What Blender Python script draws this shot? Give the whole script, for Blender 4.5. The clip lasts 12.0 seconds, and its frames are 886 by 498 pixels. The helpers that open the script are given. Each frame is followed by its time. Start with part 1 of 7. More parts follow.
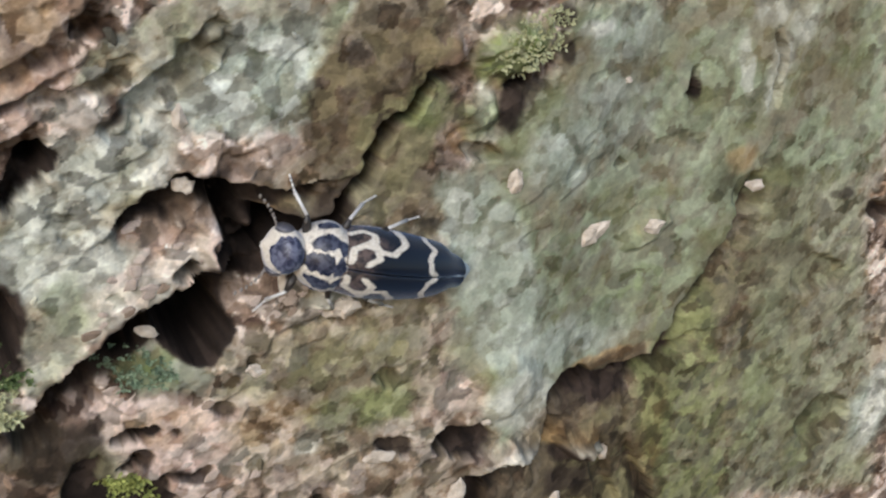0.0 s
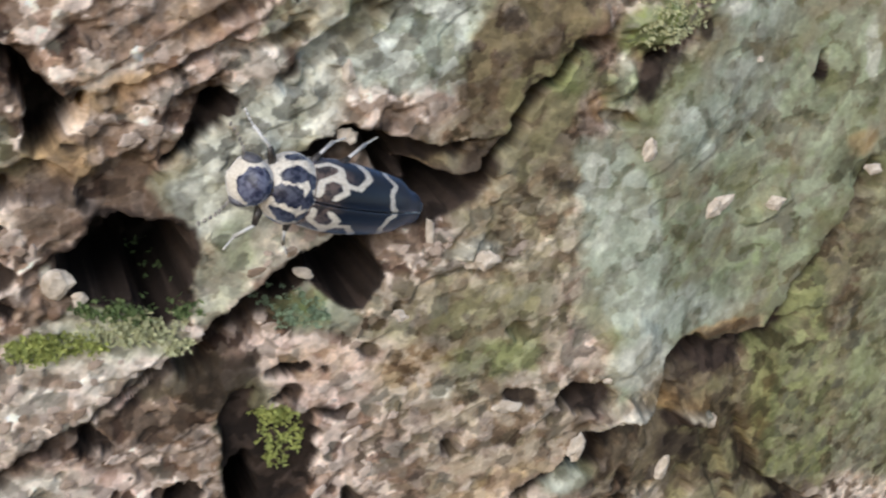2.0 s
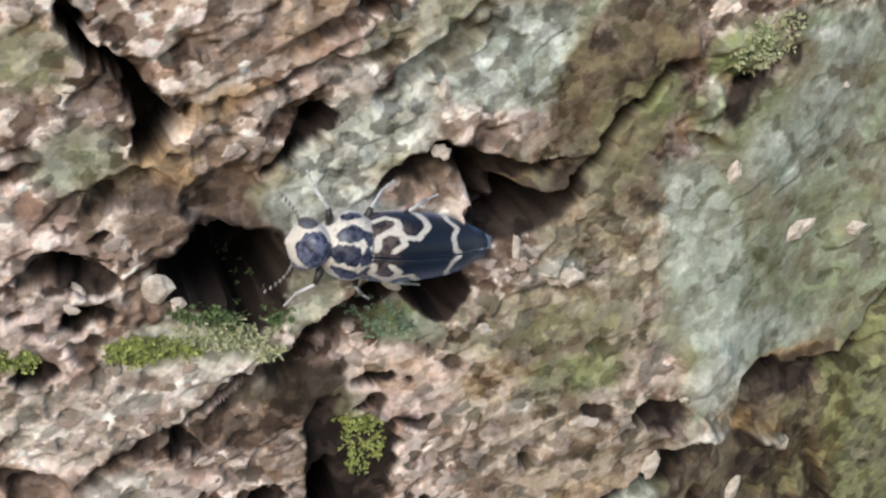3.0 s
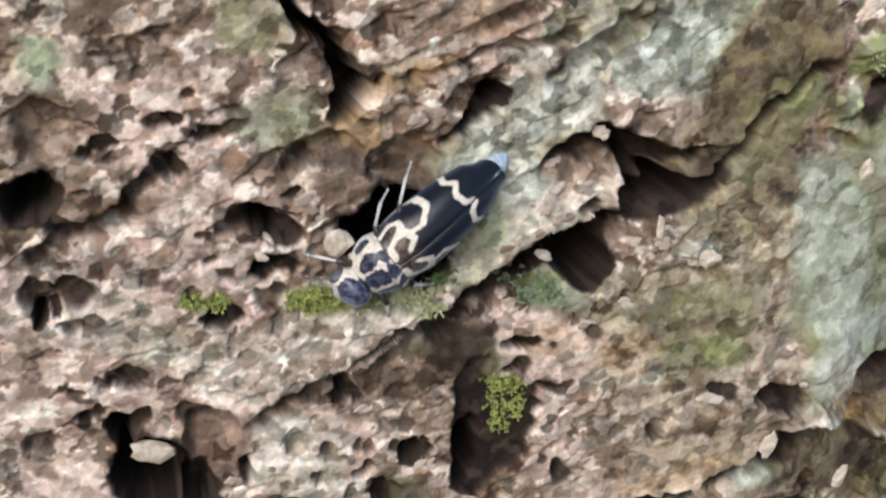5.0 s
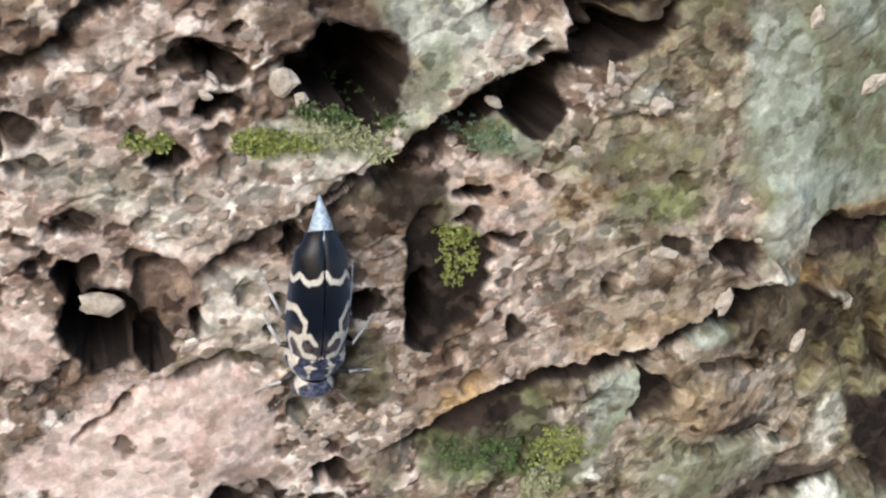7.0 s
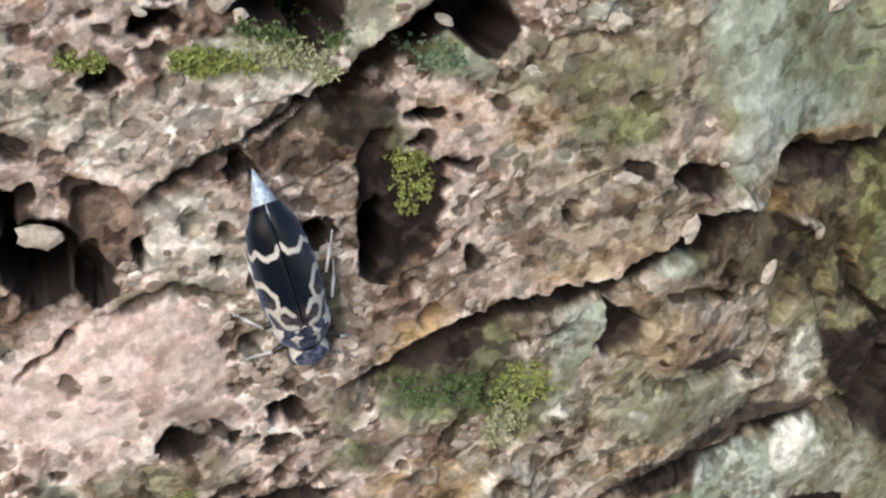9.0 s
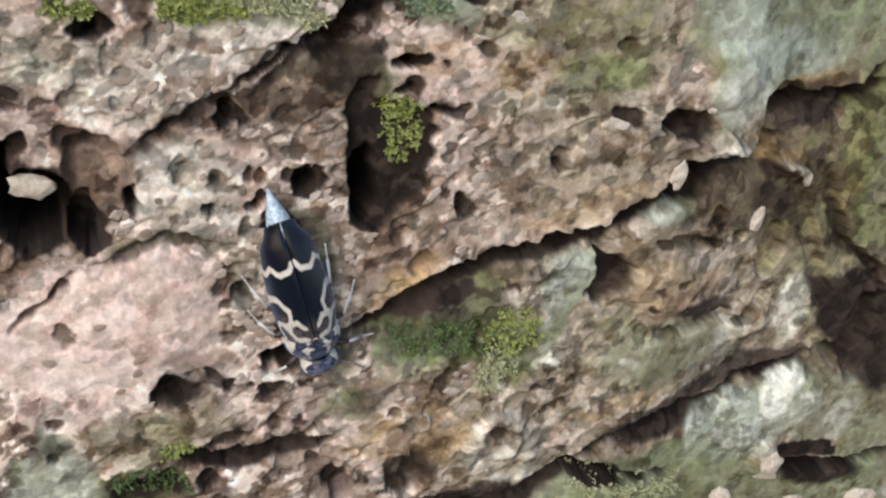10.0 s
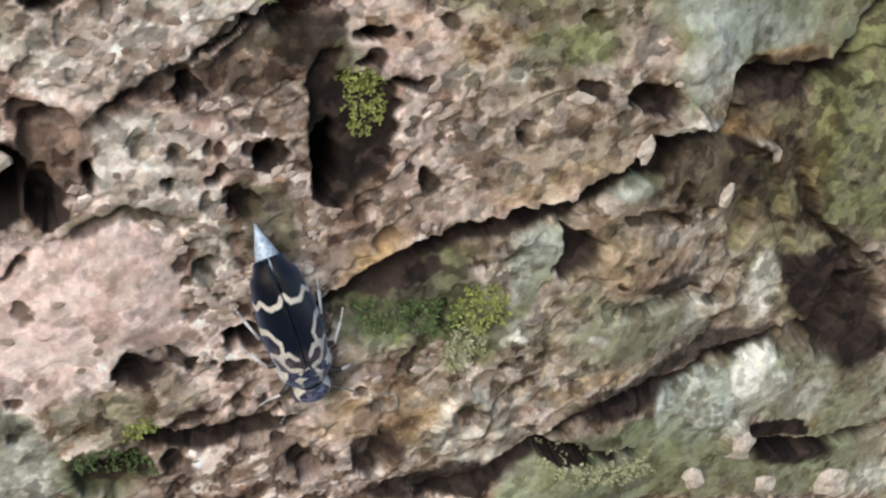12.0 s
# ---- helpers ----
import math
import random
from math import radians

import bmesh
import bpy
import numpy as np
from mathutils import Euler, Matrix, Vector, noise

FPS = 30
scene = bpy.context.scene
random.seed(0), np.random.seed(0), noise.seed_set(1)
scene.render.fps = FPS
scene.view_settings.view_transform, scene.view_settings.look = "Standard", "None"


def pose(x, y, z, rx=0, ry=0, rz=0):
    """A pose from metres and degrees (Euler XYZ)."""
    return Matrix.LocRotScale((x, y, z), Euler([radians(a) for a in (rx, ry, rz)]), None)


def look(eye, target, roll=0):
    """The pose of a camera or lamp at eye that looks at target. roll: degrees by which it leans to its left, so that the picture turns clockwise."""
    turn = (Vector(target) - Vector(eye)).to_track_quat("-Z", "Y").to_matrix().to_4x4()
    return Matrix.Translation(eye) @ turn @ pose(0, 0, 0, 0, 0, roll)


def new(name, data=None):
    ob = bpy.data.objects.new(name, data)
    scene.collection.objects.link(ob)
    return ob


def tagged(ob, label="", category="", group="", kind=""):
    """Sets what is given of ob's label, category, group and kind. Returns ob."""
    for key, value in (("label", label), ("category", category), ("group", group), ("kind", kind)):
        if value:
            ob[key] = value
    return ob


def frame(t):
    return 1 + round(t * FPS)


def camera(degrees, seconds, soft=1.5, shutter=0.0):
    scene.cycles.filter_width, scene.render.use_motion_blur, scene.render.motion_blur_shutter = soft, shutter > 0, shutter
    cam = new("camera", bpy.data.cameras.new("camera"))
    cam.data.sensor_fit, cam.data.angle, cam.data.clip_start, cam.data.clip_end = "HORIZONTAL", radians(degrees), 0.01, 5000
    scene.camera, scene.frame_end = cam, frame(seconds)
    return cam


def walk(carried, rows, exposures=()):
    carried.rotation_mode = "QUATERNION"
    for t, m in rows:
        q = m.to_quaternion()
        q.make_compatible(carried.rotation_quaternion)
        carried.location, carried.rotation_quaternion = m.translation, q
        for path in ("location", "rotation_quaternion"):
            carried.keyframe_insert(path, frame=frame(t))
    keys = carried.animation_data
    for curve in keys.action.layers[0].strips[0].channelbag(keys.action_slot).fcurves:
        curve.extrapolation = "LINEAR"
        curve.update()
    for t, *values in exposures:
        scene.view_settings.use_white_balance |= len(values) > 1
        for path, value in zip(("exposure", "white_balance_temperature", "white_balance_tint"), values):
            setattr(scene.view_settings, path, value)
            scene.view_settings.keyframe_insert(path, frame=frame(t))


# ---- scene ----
# A spotted beetle about 11 mm long walks over a few centimetres of lichened bark. Plan in millimetres:
# x to the right, z up along the bark, bark facing -y.
U = 0.001
cam = camera(41.2, 12.0, soft=2.3, shutter=0.5)
ROWS = [
    (0.0, -17.949, -46.365, 22.896, 71.47, -9.46, -26.12),
    (0.5, -18.365, -46.520, 22.511, 71.62, -9.53, -25.53),
    (1.0, -18.758, -46.635, 22.653, 72.00, -9.67, -24.95),
    (1.5, -20.594, -47.648, 21.967, 71.86, -10.36, -23.26),
    (2.0, -22.569, -48.630, 21.056, 71.17, -10.79, -22.26),
    (2.5, -24.108, -48.556, 21.108, 71.03, -11.26, -20.62),
    (4.5, -28.986, -50.704, 21.256, 71.57, -12.87, -17.79),
    (5.0, -31.374, -51.865, 18.729, 71.77, -13.89, -16.63),
    (5.5, -30.883, -52.091, 16.873, 72.27, -13.84, -16.98),
    (6.0, -29.494, -53.263, 14.794, 71.31, -13.35, -17.23),
    (6.5, -29.490, -53.947, 13.340, 70.87, -13.34, -17.46),
    (7.0, -29.012, -54.397, 12.653, 71.13, -13.28, -17.91),
    (9.0, -26.054, -54.172, 9.539, 70.63, -12.28, -18.64),
    (9.5, -26.086, -54.990, 8.871, 69.65, -11.77, -18.66),
    (10.0, -25.796, -55.297, 8.402, 69.51, -11.72, -19.02),
    (10.5, -25.541, -55.587, 7.047, 68.93, -11.09, -19.27),
    (11.0, -25.132, -55.866, 6.712, 68.86, -11.03, -19.27),
    (11.5, -24.675, -55.487, 6.925, 69.33, -11.35, -19.54),
    (12.0, -24.382, -55.564, 7.318, 69.56, -11.65, -19.74),
]
EXPOSURES = [(0.0, 0.20), (2.0, 0.26), (4.5, 0.36), (7.0, 0.36), (9.0, 0.32), (10.5, 0.20), (12.0, 0.18)]
walk(cam, [(t, pose(x * U, y * U, z * U, rx, ry, rz)) for t, x, y, z, rx, ry, rz in ROWS], EXPOSURES)

# ---- light: open shade under a bright sky, from above and a little from the left ----
SUN_FROM = Vector((-0.62, -0.62, 0.48)).normalized()
world = bpy.data.worlds.new("sky")
scene.world = world
world.use_nodes = True
sky = world.node_tree.nodes.new("ShaderNodeTexSky")
sky.sky_type, sky.sun_disc = "NISHITA", False
sky.sun_elevation = math.asin(SUN_FROM.z)
sky.sun_rotation = math.atan2(SUN_FROM.x, SUN_FROM.y)
world.node_tree.links.new(sky.outputs[0], world.node_tree.nodes["Background"].inputs[0])
world.node_tree.nodes["Background"].inputs[1].default_value = 0.13
sun = new("sun", bpy.data.lights.new("sun", "SUN"))
sun.data.energy, sun.data.angle, sun.data.color = 1.75, radians(40), (0.97, 0.985, 1.0)
sun.matrix_world = look(SUN_FROM, (0, 0, 0))


# ---- materials ----
class Nodes:
    """A material with short ways to add nodes."""

    def __init__(self, name, rough=0.8, spec=0.3):
        self.m = bpy.data.materials.new(name)
        self.m.use_nodes = True
        self.t = self.m.node_tree
        self.b = self.t.nodes["Principled BSDF"]
        self.b.inputs["Roughness"].default_value = rough
        self.b.inputs["Specular IOR Level"].default_value = spec
        self.at = self.t.nodes.new("ShaderNodeTexCoord").outputs["Object"]
        self.known = {}

    def put(self, socket, v):
        if isinstance(v, bpy.types.NodeSocket):
            self.t.links.new(v, socket)
        else:
            socket.default_value = v

    def noise(self, size_mm, detail=3, rough=0.55, stretch=None):
        n = self.t.nodes.new("ShaderNodeTexNoise")
        at = self.at
        if stretch:
            k = self.t.nodes.new("ShaderNodeMapping")
            k.inputs["Rotation"].default_value = (0, radians(stretch[0]), 0)
            k.inputs["Scale"].default_value = (1 / stretch[1], 1, 1)
            self.put(k.inputs["Vector"], at)
            at = k.outputs[0]
        self.put(n.inputs["Vector"], at)
        n.inputs["Scale"].default_value, n.inputs["Detail"].default_value, n.inputs["Roughness"].default_value = 1 / (size_mm * U), detail, rough
        return n.outputs["Fac"]

    def attr(self, name, channel):
        if name not in self.known:
            a = self.t.nodes.new("ShaderNodeAttribute")
            a.attribute_name = name
            s = self.t.nodes.new("ShaderNodeSeparateColor")
            self.put(s.inputs[0], a.outputs["Color"])
            self.known[name] = dict(zip("rgbaf", (*s.outputs, a.outputs["Alpha"], a.outputs["Fac"])))
        return self.known[name][channel]

    def math(self, op, a, b=0.0, c=0.0):
        n = self.t.nodes.new("ShaderNodeMath")
        n.operation = op
        for i, v in enumerate((a, b, c)):
            self.put(n.inputs[i], v)
        return n.outputs[0]

    def span(self, v, lo, hi, a=0.0, b=1.0):
        n = self.t.nodes.new("ShaderNodeMapRange")
        n.interpolation_type = "SMOOTHSTEP"
        self.put(n.inputs["Value"], v)
        for i, k in zip((1, 2, 3, 4), (lo, hi, a, b)):
            n.inputs[i].default_value = k
        return n.outputs[0]

    def mix(self, fac, a, b):
        n = self.t.nodes.new("ShaderNodeMix")
        n.data_type = "RGBA"
        self.put(n.inputs["Factor"], fac)
        for k, v in ((6, a), (7, b)):
            self.put(n.inputs[k], (*v, 1) if isinstance(v, tuple) else v)
        return n.outputs[2]

    def info(self, island=False):
        if island:
            return self.t.nodes.new("ShaderNodeNewGeometry").outputs["Random Per Island"]
        return self.t.nodes.new("ShaderNodeObjectInfo").outputs["Random"]

    def colour(self, c):
        self.put(self.b.inputs["Base Color"], (*c, 1) if isinstance(c, tuple) else c)

    def bump(self, h, mm, strength=1.0):
        n = self.t.nodes.new("ShaderNodeBump")
        n.inputs["Strength"].default_value, n.inputs["Distance"].default_value = strength, mm * U
        self.put(n.inputs["Height"], h)
        self.put(self.b.inputs["Normal"], n.outputs[0])


def bark_material():
    """The crust's own colours come with the mesh; grain, specks and fine relief are laid over them."""
    k = Nodes("weathered_bark", 0.85, 0.2)
    fine, mid = k.noise(0.13, 4, 0.6), k.noise(0.45, 4)
    tone = k.math("MULTIPLY", k.span(fine, 0.3, 0.7, 1.05, 0.92), k.span(mid, 0.3, 0.7, 0.88, 1.12))
    grey = k.t.nodes.new("ShaderNodeVectorMath")
    grey.operation = "SCALE"
    tint = k.t.nodes.new("ShaderNodeAttribute")
    tint.attribute_name = "tint"
    k.put(grey.inputs[0], tint.outputs["Color"])
    k.put(grey.inputs["Scale"], tone)
    k.colour(grey.outputs[0])
    level = k.math("SUBTRACT", 1.0, k.math("MULTIPLY", tint.outputs["Alpha"], 0.65))
    k.bump(k.math("MULTIPLY", level, k.math("ADD", fine, k.math("MULTIPLY", k.noise(0.4, 3), 2.0))), 0.05, 0.25)
    return k.m


def flake_material(name, dark, light):
    k = Nodes(name, 0.85, 0.2)
    c = k.mix(k.info(), dark, light)
    c = k.mix(k.span(k.noise(0.3, 4), 0.4, 0.75, 0, 0.6), c, (0.16, 0.11, 0.08))
    k.colour(c)
    k.bump(k.noise(0.12, 3), 0.05, 0.7)
    return k.m


def plain_material(name, dark, light, rough=0.6, spec=0.4, size=0.4, island=False):
    k = Nodes(name, rough, spec)
    c = k.mix(k.span(k.noise(size, 4), 0.3, 0.7), dark, light)
    if island:
        c = k.mix(k.math("MULTIPLY", k.info(True), 0.6), c, light)
    k.colour(c)
    k.bump(k.noise(size * 0.3, 3), 0.03, 0.6)
    return k.m


def shell_material(name, dust_sheen_dark, dust_sheen_light):
    """Black chitin with pale hair markings, both under a sheen of fine hair."""
    k = Nodes(name, 0.42, 0.35)
    hair = k.noise(0.07, 3, 0.6, stretch=(0, 3))
    edge = k.math("ADD", k.attr("pale", "f"), k.math("MULTIPLY", k.math("SUBTRACT", hair, 0.5), 0.5))
    pale = k.span(edge, 0.35, 0.65)
    dark = k.mix(k.attr("dust_sheen", "f"), (0.006, 0.0075, 0.012), k.mix(k.span(k.noise(0.3, 3), 0.35, 0.65), dust_sheen_dark, dust_sheen_light))
    k.colour(k.mix(pale, dark, k.mix(k.span(hair, 0.3, 0.7), (0.58, 0.51, 0.42), (0.84, 0.79, 0.71))))
    k.put(k.b.inputs["Roughness"], k.math("ADD", k.math("MULTIPLY", pale, 0.35), 0.2))
    k.b.inputs["Sheen Weight"].default_value = 0.3
    k.b.inputs["Sheen Tint"].default_value = (0.35, 0.55, 1.0, 1)
    k.bump(hair, 0.03, 0.5)
    return k.m


BARK = bark_material()
FLAKE = flake_material("bark_flake", (0.34, 0.245, 0.18), (0.76, 0.63, 0.55))
PELLET = plain_material("pale_grain", (0.46, 0.38, 0.30), (0.72, 0.63, 0.54), 0.6)
MOSS = [
    plain_material("deep_moss", (0.05, 0.072, 0.025), (0.17, 0.235, 0.09), 0.6, 0.3, 0.5, True),
    plain_material("yellow_moss", (0.15, 0.17, 0.04), (0.46, 0.50, 0.16), 0.6, 0.3, 0.5, True),
    plain_material("grey_moss", (0.27, 0.28, 0.14), (0.58, 0.58, 0.36), 0.7, 0.3, 0.5, True),
    plain_material("sage_moss", (0.10, 0.15, 0.085), (0.27, 0.35, 0.23), 0.7, 0.3, 0.5, True),
]
SHELL = shell_material("spotted_chitin", (0.03, 0.024, 0.022), (0.17, 0.12, 0.10))
# The blue of the dark parts is sky sheen painted into the colour.
SHIELD = shell_material("sky_sheen_chitin", (0.02, 0.022, 0.05), (0.16, 0.17, 0.25))
CHITIN = plain_material("dark_chitin", (0.02, 0.017, 0.016), (0.05, 0.042, 0.04), 0.35, 0.5, 0.2)
LEG = plain_material("silvery_hair", (0.46, 0.46, 0.48), (0.68, 0.67, 0.66), 0.4, 0.7, 0.6)
# Silvery hair; its blue is sky sheen painted into the colour.
TAIL = plain_material("sky_sheen_hair", (0.26, 0.36, 0.48), (0.66, 0.76, 0.86), 0.34, 0.8, 0.2)
FEELER = plain_material("grey_feeler", (0.16, 0.14, 0.13), (0.36, 0.33, 0.31), 0.5, 0.4, 0.3)
EYE = plain_material("grey_eye", (0.06, 0.06, 0.075), (0.13, 0.13, 0.16), 0.3, 0.6, 0.1)


def link(name, mesh, material, parent=None, label=""):
    mesh.materials.append(material)
    ob = new(name, mesh)
    if parent:
        ob.parent = parent
    return tagged(ob, label)


def part(name, bm, material, parent, label="", smooth=True):
    mesh = bpy.data.meshes.new(name)
    bm.to_mesh(mesh)
    bm.free()
    for p in mesh.polygons:
        p.use_smooth = smooth
    return link(name, mesh, material, parent, label)


# ---- the bark: a field of relief ----
X0, X1, Z0, Z1, STEP = -41.0, 50.0, -41.0, 26.0, 0.085
xs, zs = np.arange(X0, X1, STEP), np.arange(Z0, Z1, STEP)
X, Z = np.meshgrid(xs, zs)
rng = np.random.default_rng(7)
TABLE = rng.random((8, 256, 256))


def smooth(a, b, v):
    s = np.clip((v - a) / (b - a), 0, 1)
    return s * s * (3 - 2 * s)


def field(x, y, seed):
    xi, yi = np.floor(x).astype(int), np.floor(y).astype(int)
    fx, fy = x - xi, y - yi
    fx, fy = fx**3 * (fx * (fx * 6 - 15) + 10), fy**3 * (fy * (fy * 6 - 15) + 10)
    t = TABLE[seed % 8]
    g = lambda i, j: t[(xi + i + 37 * seed) & 255, (yi + j + 11 * seed) & 255]
    return (g(0, 0) * (1 - fx) + g(1, 0) * fx) * (1 - fy) + (g(0, 1) * (1 - fx) + g(1, 1) * fx) * fy


def fbm(x, y, size, octaves, seed, gain=0.5):
    total, amp, norm = 0.0, 1.0, 0.0
    for o in range(octaves):
        total = total + amp * field(x / size * 2**o + 5.3 * o, y / size * 2**o + 9.1 * o, seed + o)
        norm += amp
        amp *= gain
    return total / norm


def cells(x, y, size, seed):
    """Distances to the nearest and second nearest of scattered seeds, and the nearest one's random number."""
    x, y = x / size, y / size
    xi, yi = np.floor(x).astype(int), np.floor(y).astype(int)
    a, b, r = np.full(x.shape, 9.0), np.full(x.shape, 9.0), np.zeros(x.shape)
    for i in (-1, 0, 1):
        for j in (-1, 0, 1):
            gx, gy = (xi + i) & 255, (yi + j) & 255
            d = np.hypot(xi + i + TABLE[seed % 8][gx, gy] - x, yi + j + TABLE[(seed + 1) % 8][gx, gy] - y)
            near = d < a
            b = np.where(near, a, np.minimum(b, d))
            r = np.where(near, TABLE[(seed + 2) % 8][gx, gy], r)
            a = np.where(near, d, a)
    return a, b, r


# The grain of the bark runs up to the right.
GRAIN = radians(30)
S, T = X * math.cos(GRAIN) + Z * math.sin(GRAIN), -X * math.sin(GRAIN) + Z * math.cos(GRAIN)
WX = X + 0.9 * (fbm(X, Z, 2.2, 4, 1, 0.6) - 0.5) + 0.5 * (fbm(X, Z, 0.7, 2, 4) - 0.5)
WZ = Z + 0.9 * (fbm(X, Z, 2.2, 4, 3, 0.6) - 0.5) + 0.5 * (fbm(X, Z, 0.7, 2, 6) - 0.5)
H = (
    0.7 * np.exp(-(((X - 8) / 9) ** 2) - ((Z + 6) / 6) ** 2)
    - 2.0 * smooth(12, 21, X)
    - 1.2 * smooth(25, 42, X)
    - 2.2 * np.exp(-(((X + 30) / 10) ** 2) - ((Z + 15) / 8) ** 2)
    - 0.8 * smooth(-22, -34, Z)
)
MASK = {n: np.zeros(X.shape) for n in ("lichen", "teal", "brown", "green", "olive", "pink", "orange", "rot_shade", "pale")}


def window(pts, margin):
    """The part of the field that lies round the points."""
    px, pz = [p[0] for p in pts], [p[1] for p in pts]
    i = [int(np.clip((v - Z0) / STEP, 0, len(zs))) for v in (min(pz) - margin, max(pz) + margin + STEP)]
    j = [int(np.clip((v - X0) / STEP, 0, len(xs))) for v in (min(px) - margin, max(px) + margin + STEP)]
    return slice(*i), slice(*j)


def along(w, pts):
    """Distance to a line of points, signed: below or right of its run is negative."""
    x, z = WX[w], WZ[w]
    best, sign = np.full(x.shape, 1e9), np.ones(x.shape)
    for (ax, az), (bx, bz) in zip(pts, pts[1:]):
        dx, dz = bx - ax, bz - az
        f = np.clip(((x - ax) * dx + (z - az) * dz) / (dx * dx + dz * dz), 0, 1)
        d = np.hypot(x - ax - f * dx, z - az - f * dz)
        near = d < best
        best = np.where(near, d, best)
        sign = np.where(near, np.sign(dx * (z - az) - dz * (x - ax)), sign)
    ends = np.minimum(np.hypot(x - pts[0][0], z - pts[0][1]), np.hypot(x - pts[-1][0], z - pts[-1][1]))
    return best, sign, smooth(0.0, 0.9, ends)


def most(name, w, amount):
    MASK[name][w] = np.maximum(MASK[name][w], amount)


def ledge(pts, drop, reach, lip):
    """A broken plate edge: the bark below it lies lower and climbs back over its reach. A seam of dark inner bark and
    painted shade runs along the break.
    """
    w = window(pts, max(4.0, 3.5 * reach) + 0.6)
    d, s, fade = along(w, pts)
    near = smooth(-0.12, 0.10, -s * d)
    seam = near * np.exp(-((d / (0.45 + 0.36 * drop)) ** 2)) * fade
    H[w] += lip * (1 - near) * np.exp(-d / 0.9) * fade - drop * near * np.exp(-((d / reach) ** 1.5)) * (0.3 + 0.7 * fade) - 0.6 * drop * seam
    most("rot_shade", w, min(1.0, 0.45 * drop + 0.2) * smooth(0.12, 0.45, seam))


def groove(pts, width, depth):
    """A split in the bark, with dark inner bark and painted shade on its sides."""
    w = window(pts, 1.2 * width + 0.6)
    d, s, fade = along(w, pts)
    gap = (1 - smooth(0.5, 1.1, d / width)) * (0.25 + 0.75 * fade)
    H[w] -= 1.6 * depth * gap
    most("rot_shade", w, min(1.0, 0.45 * depth) * smooth(0.1, 0.7, gap))


def blob(x, z, rx, rz, angle):
    w = window([(x, z)], 1.3 * max(rx, rz) + 0.6)
    c, s = math.cos(radians(angle)), math.sin(radians(angle))
    return w, np.hypot(((WX[w] - x) * c + (WZ[w] - z) * s) / rx, (-(WX[w] - x) * s + (WZ[w] - z) * c) / rz)


def pit(x, z, rx, rz, angle, depth):
    """A hollow where the outer crust has come away and brown inner bark lies bare."""
    w, r = blob(x, z, rx, rz, angle)
    H[w] -= 0.75 * depth * (1 - smooth(0.75, 1.05, r))
    most("brown", w, 0.9 * (1 - smooth(0.85, 1.1, r)))


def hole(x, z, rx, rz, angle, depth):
    """A deep bore in the wood, lined with black-brown decay and painted shade."""
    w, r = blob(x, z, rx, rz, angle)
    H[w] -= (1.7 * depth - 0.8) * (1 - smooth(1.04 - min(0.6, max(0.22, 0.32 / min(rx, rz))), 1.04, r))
    most("rot_shade", w, 1 - smooth(1.02, 1.24, r))


def boss(x, z, rx, rz, angle, height):
    w, r = blob(x, z, rx, rz, angle)
    H[w] += height * (1 - smooth(0.45, 1.1, r))


def spot(name, x, z, rx, rz, angle, amount):
    w, r = blob(x, z, rx, rz, angle)
    most(name, w, amount * (1 - smooth(0.5, 1.15, r)))


def patch(name, pts, soft_edge, amount):
    w = window(pts, 0.5 * soft_edge + 0.6)
    x, z = WX[w], WZ[w]
    inside, best = np.zeros(x.shape, bool), np.full(x.shape, 1e9)
    for (ax, az), (bx, bz) in zip(pts, pts[1:] + pts[:1]):
        dx, dz = bx - ax, bz - az
        f = np.clip(((x - ax) * dx + (z - az) * dz) / (dx * dx + dz * dz + 1e-9), 0, 1)
        best = np.minimum(best, np.hypot(x - ax - f * dx, z - az - f * dz))
        if dz:
            inside ^= ((az > z) != (bz > z)) & (x < ax + dx * (z - az) / dz)
    d = np.where(inside, best, -best)
    most(name, w, amount * smooth(-0.5 * soft_edge, 0.5 * soft_edge, d))


def clear(pts, soft_edge, amount):
    """Sound outer bark: takes stains and growths off an area."""
    MASK["keep"] = np.zeros(X.shape)
    patch("keep", pts, soft_edge, amount)
    keep = MASK.pop("keep")
    for name in MASK:
        MASK[name] *= 1 - keep


def chip(x, z, rx, rz, angle, depth, dark):
    """A small flake fallen out of the crust, its bed brown to near black."""
    w, r = blob(x, z, rx, rz, angle)
    bed = 1 - smooth(0.85, 1.1, r)
    H[w] -= 0.55 * depth * bed
    most("brown", w, 0.95 * bed)
    most("rot_shade", w, dark * bed)


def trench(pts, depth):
    """A gap of broken outline, coloured with dark decay and painted shade."""
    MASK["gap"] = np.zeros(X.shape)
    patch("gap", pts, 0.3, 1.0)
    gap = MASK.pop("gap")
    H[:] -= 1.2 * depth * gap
    MASK["rot_shade"][:] = np.maximum(MASK["rot_shade"], gap)


def ring(x, z, rx, rz, angle, height):
    """A raised pale rim round a scar."""
    w, r = blob(x, z, rx, rz, angle)
    rim = np.exp(-(((r - 0.85) / 0.2) ** 2))
    H[w] += height * rim
    most("pale", w, 0.5 * rim)
    most("pink", w, 0.7 * rim)


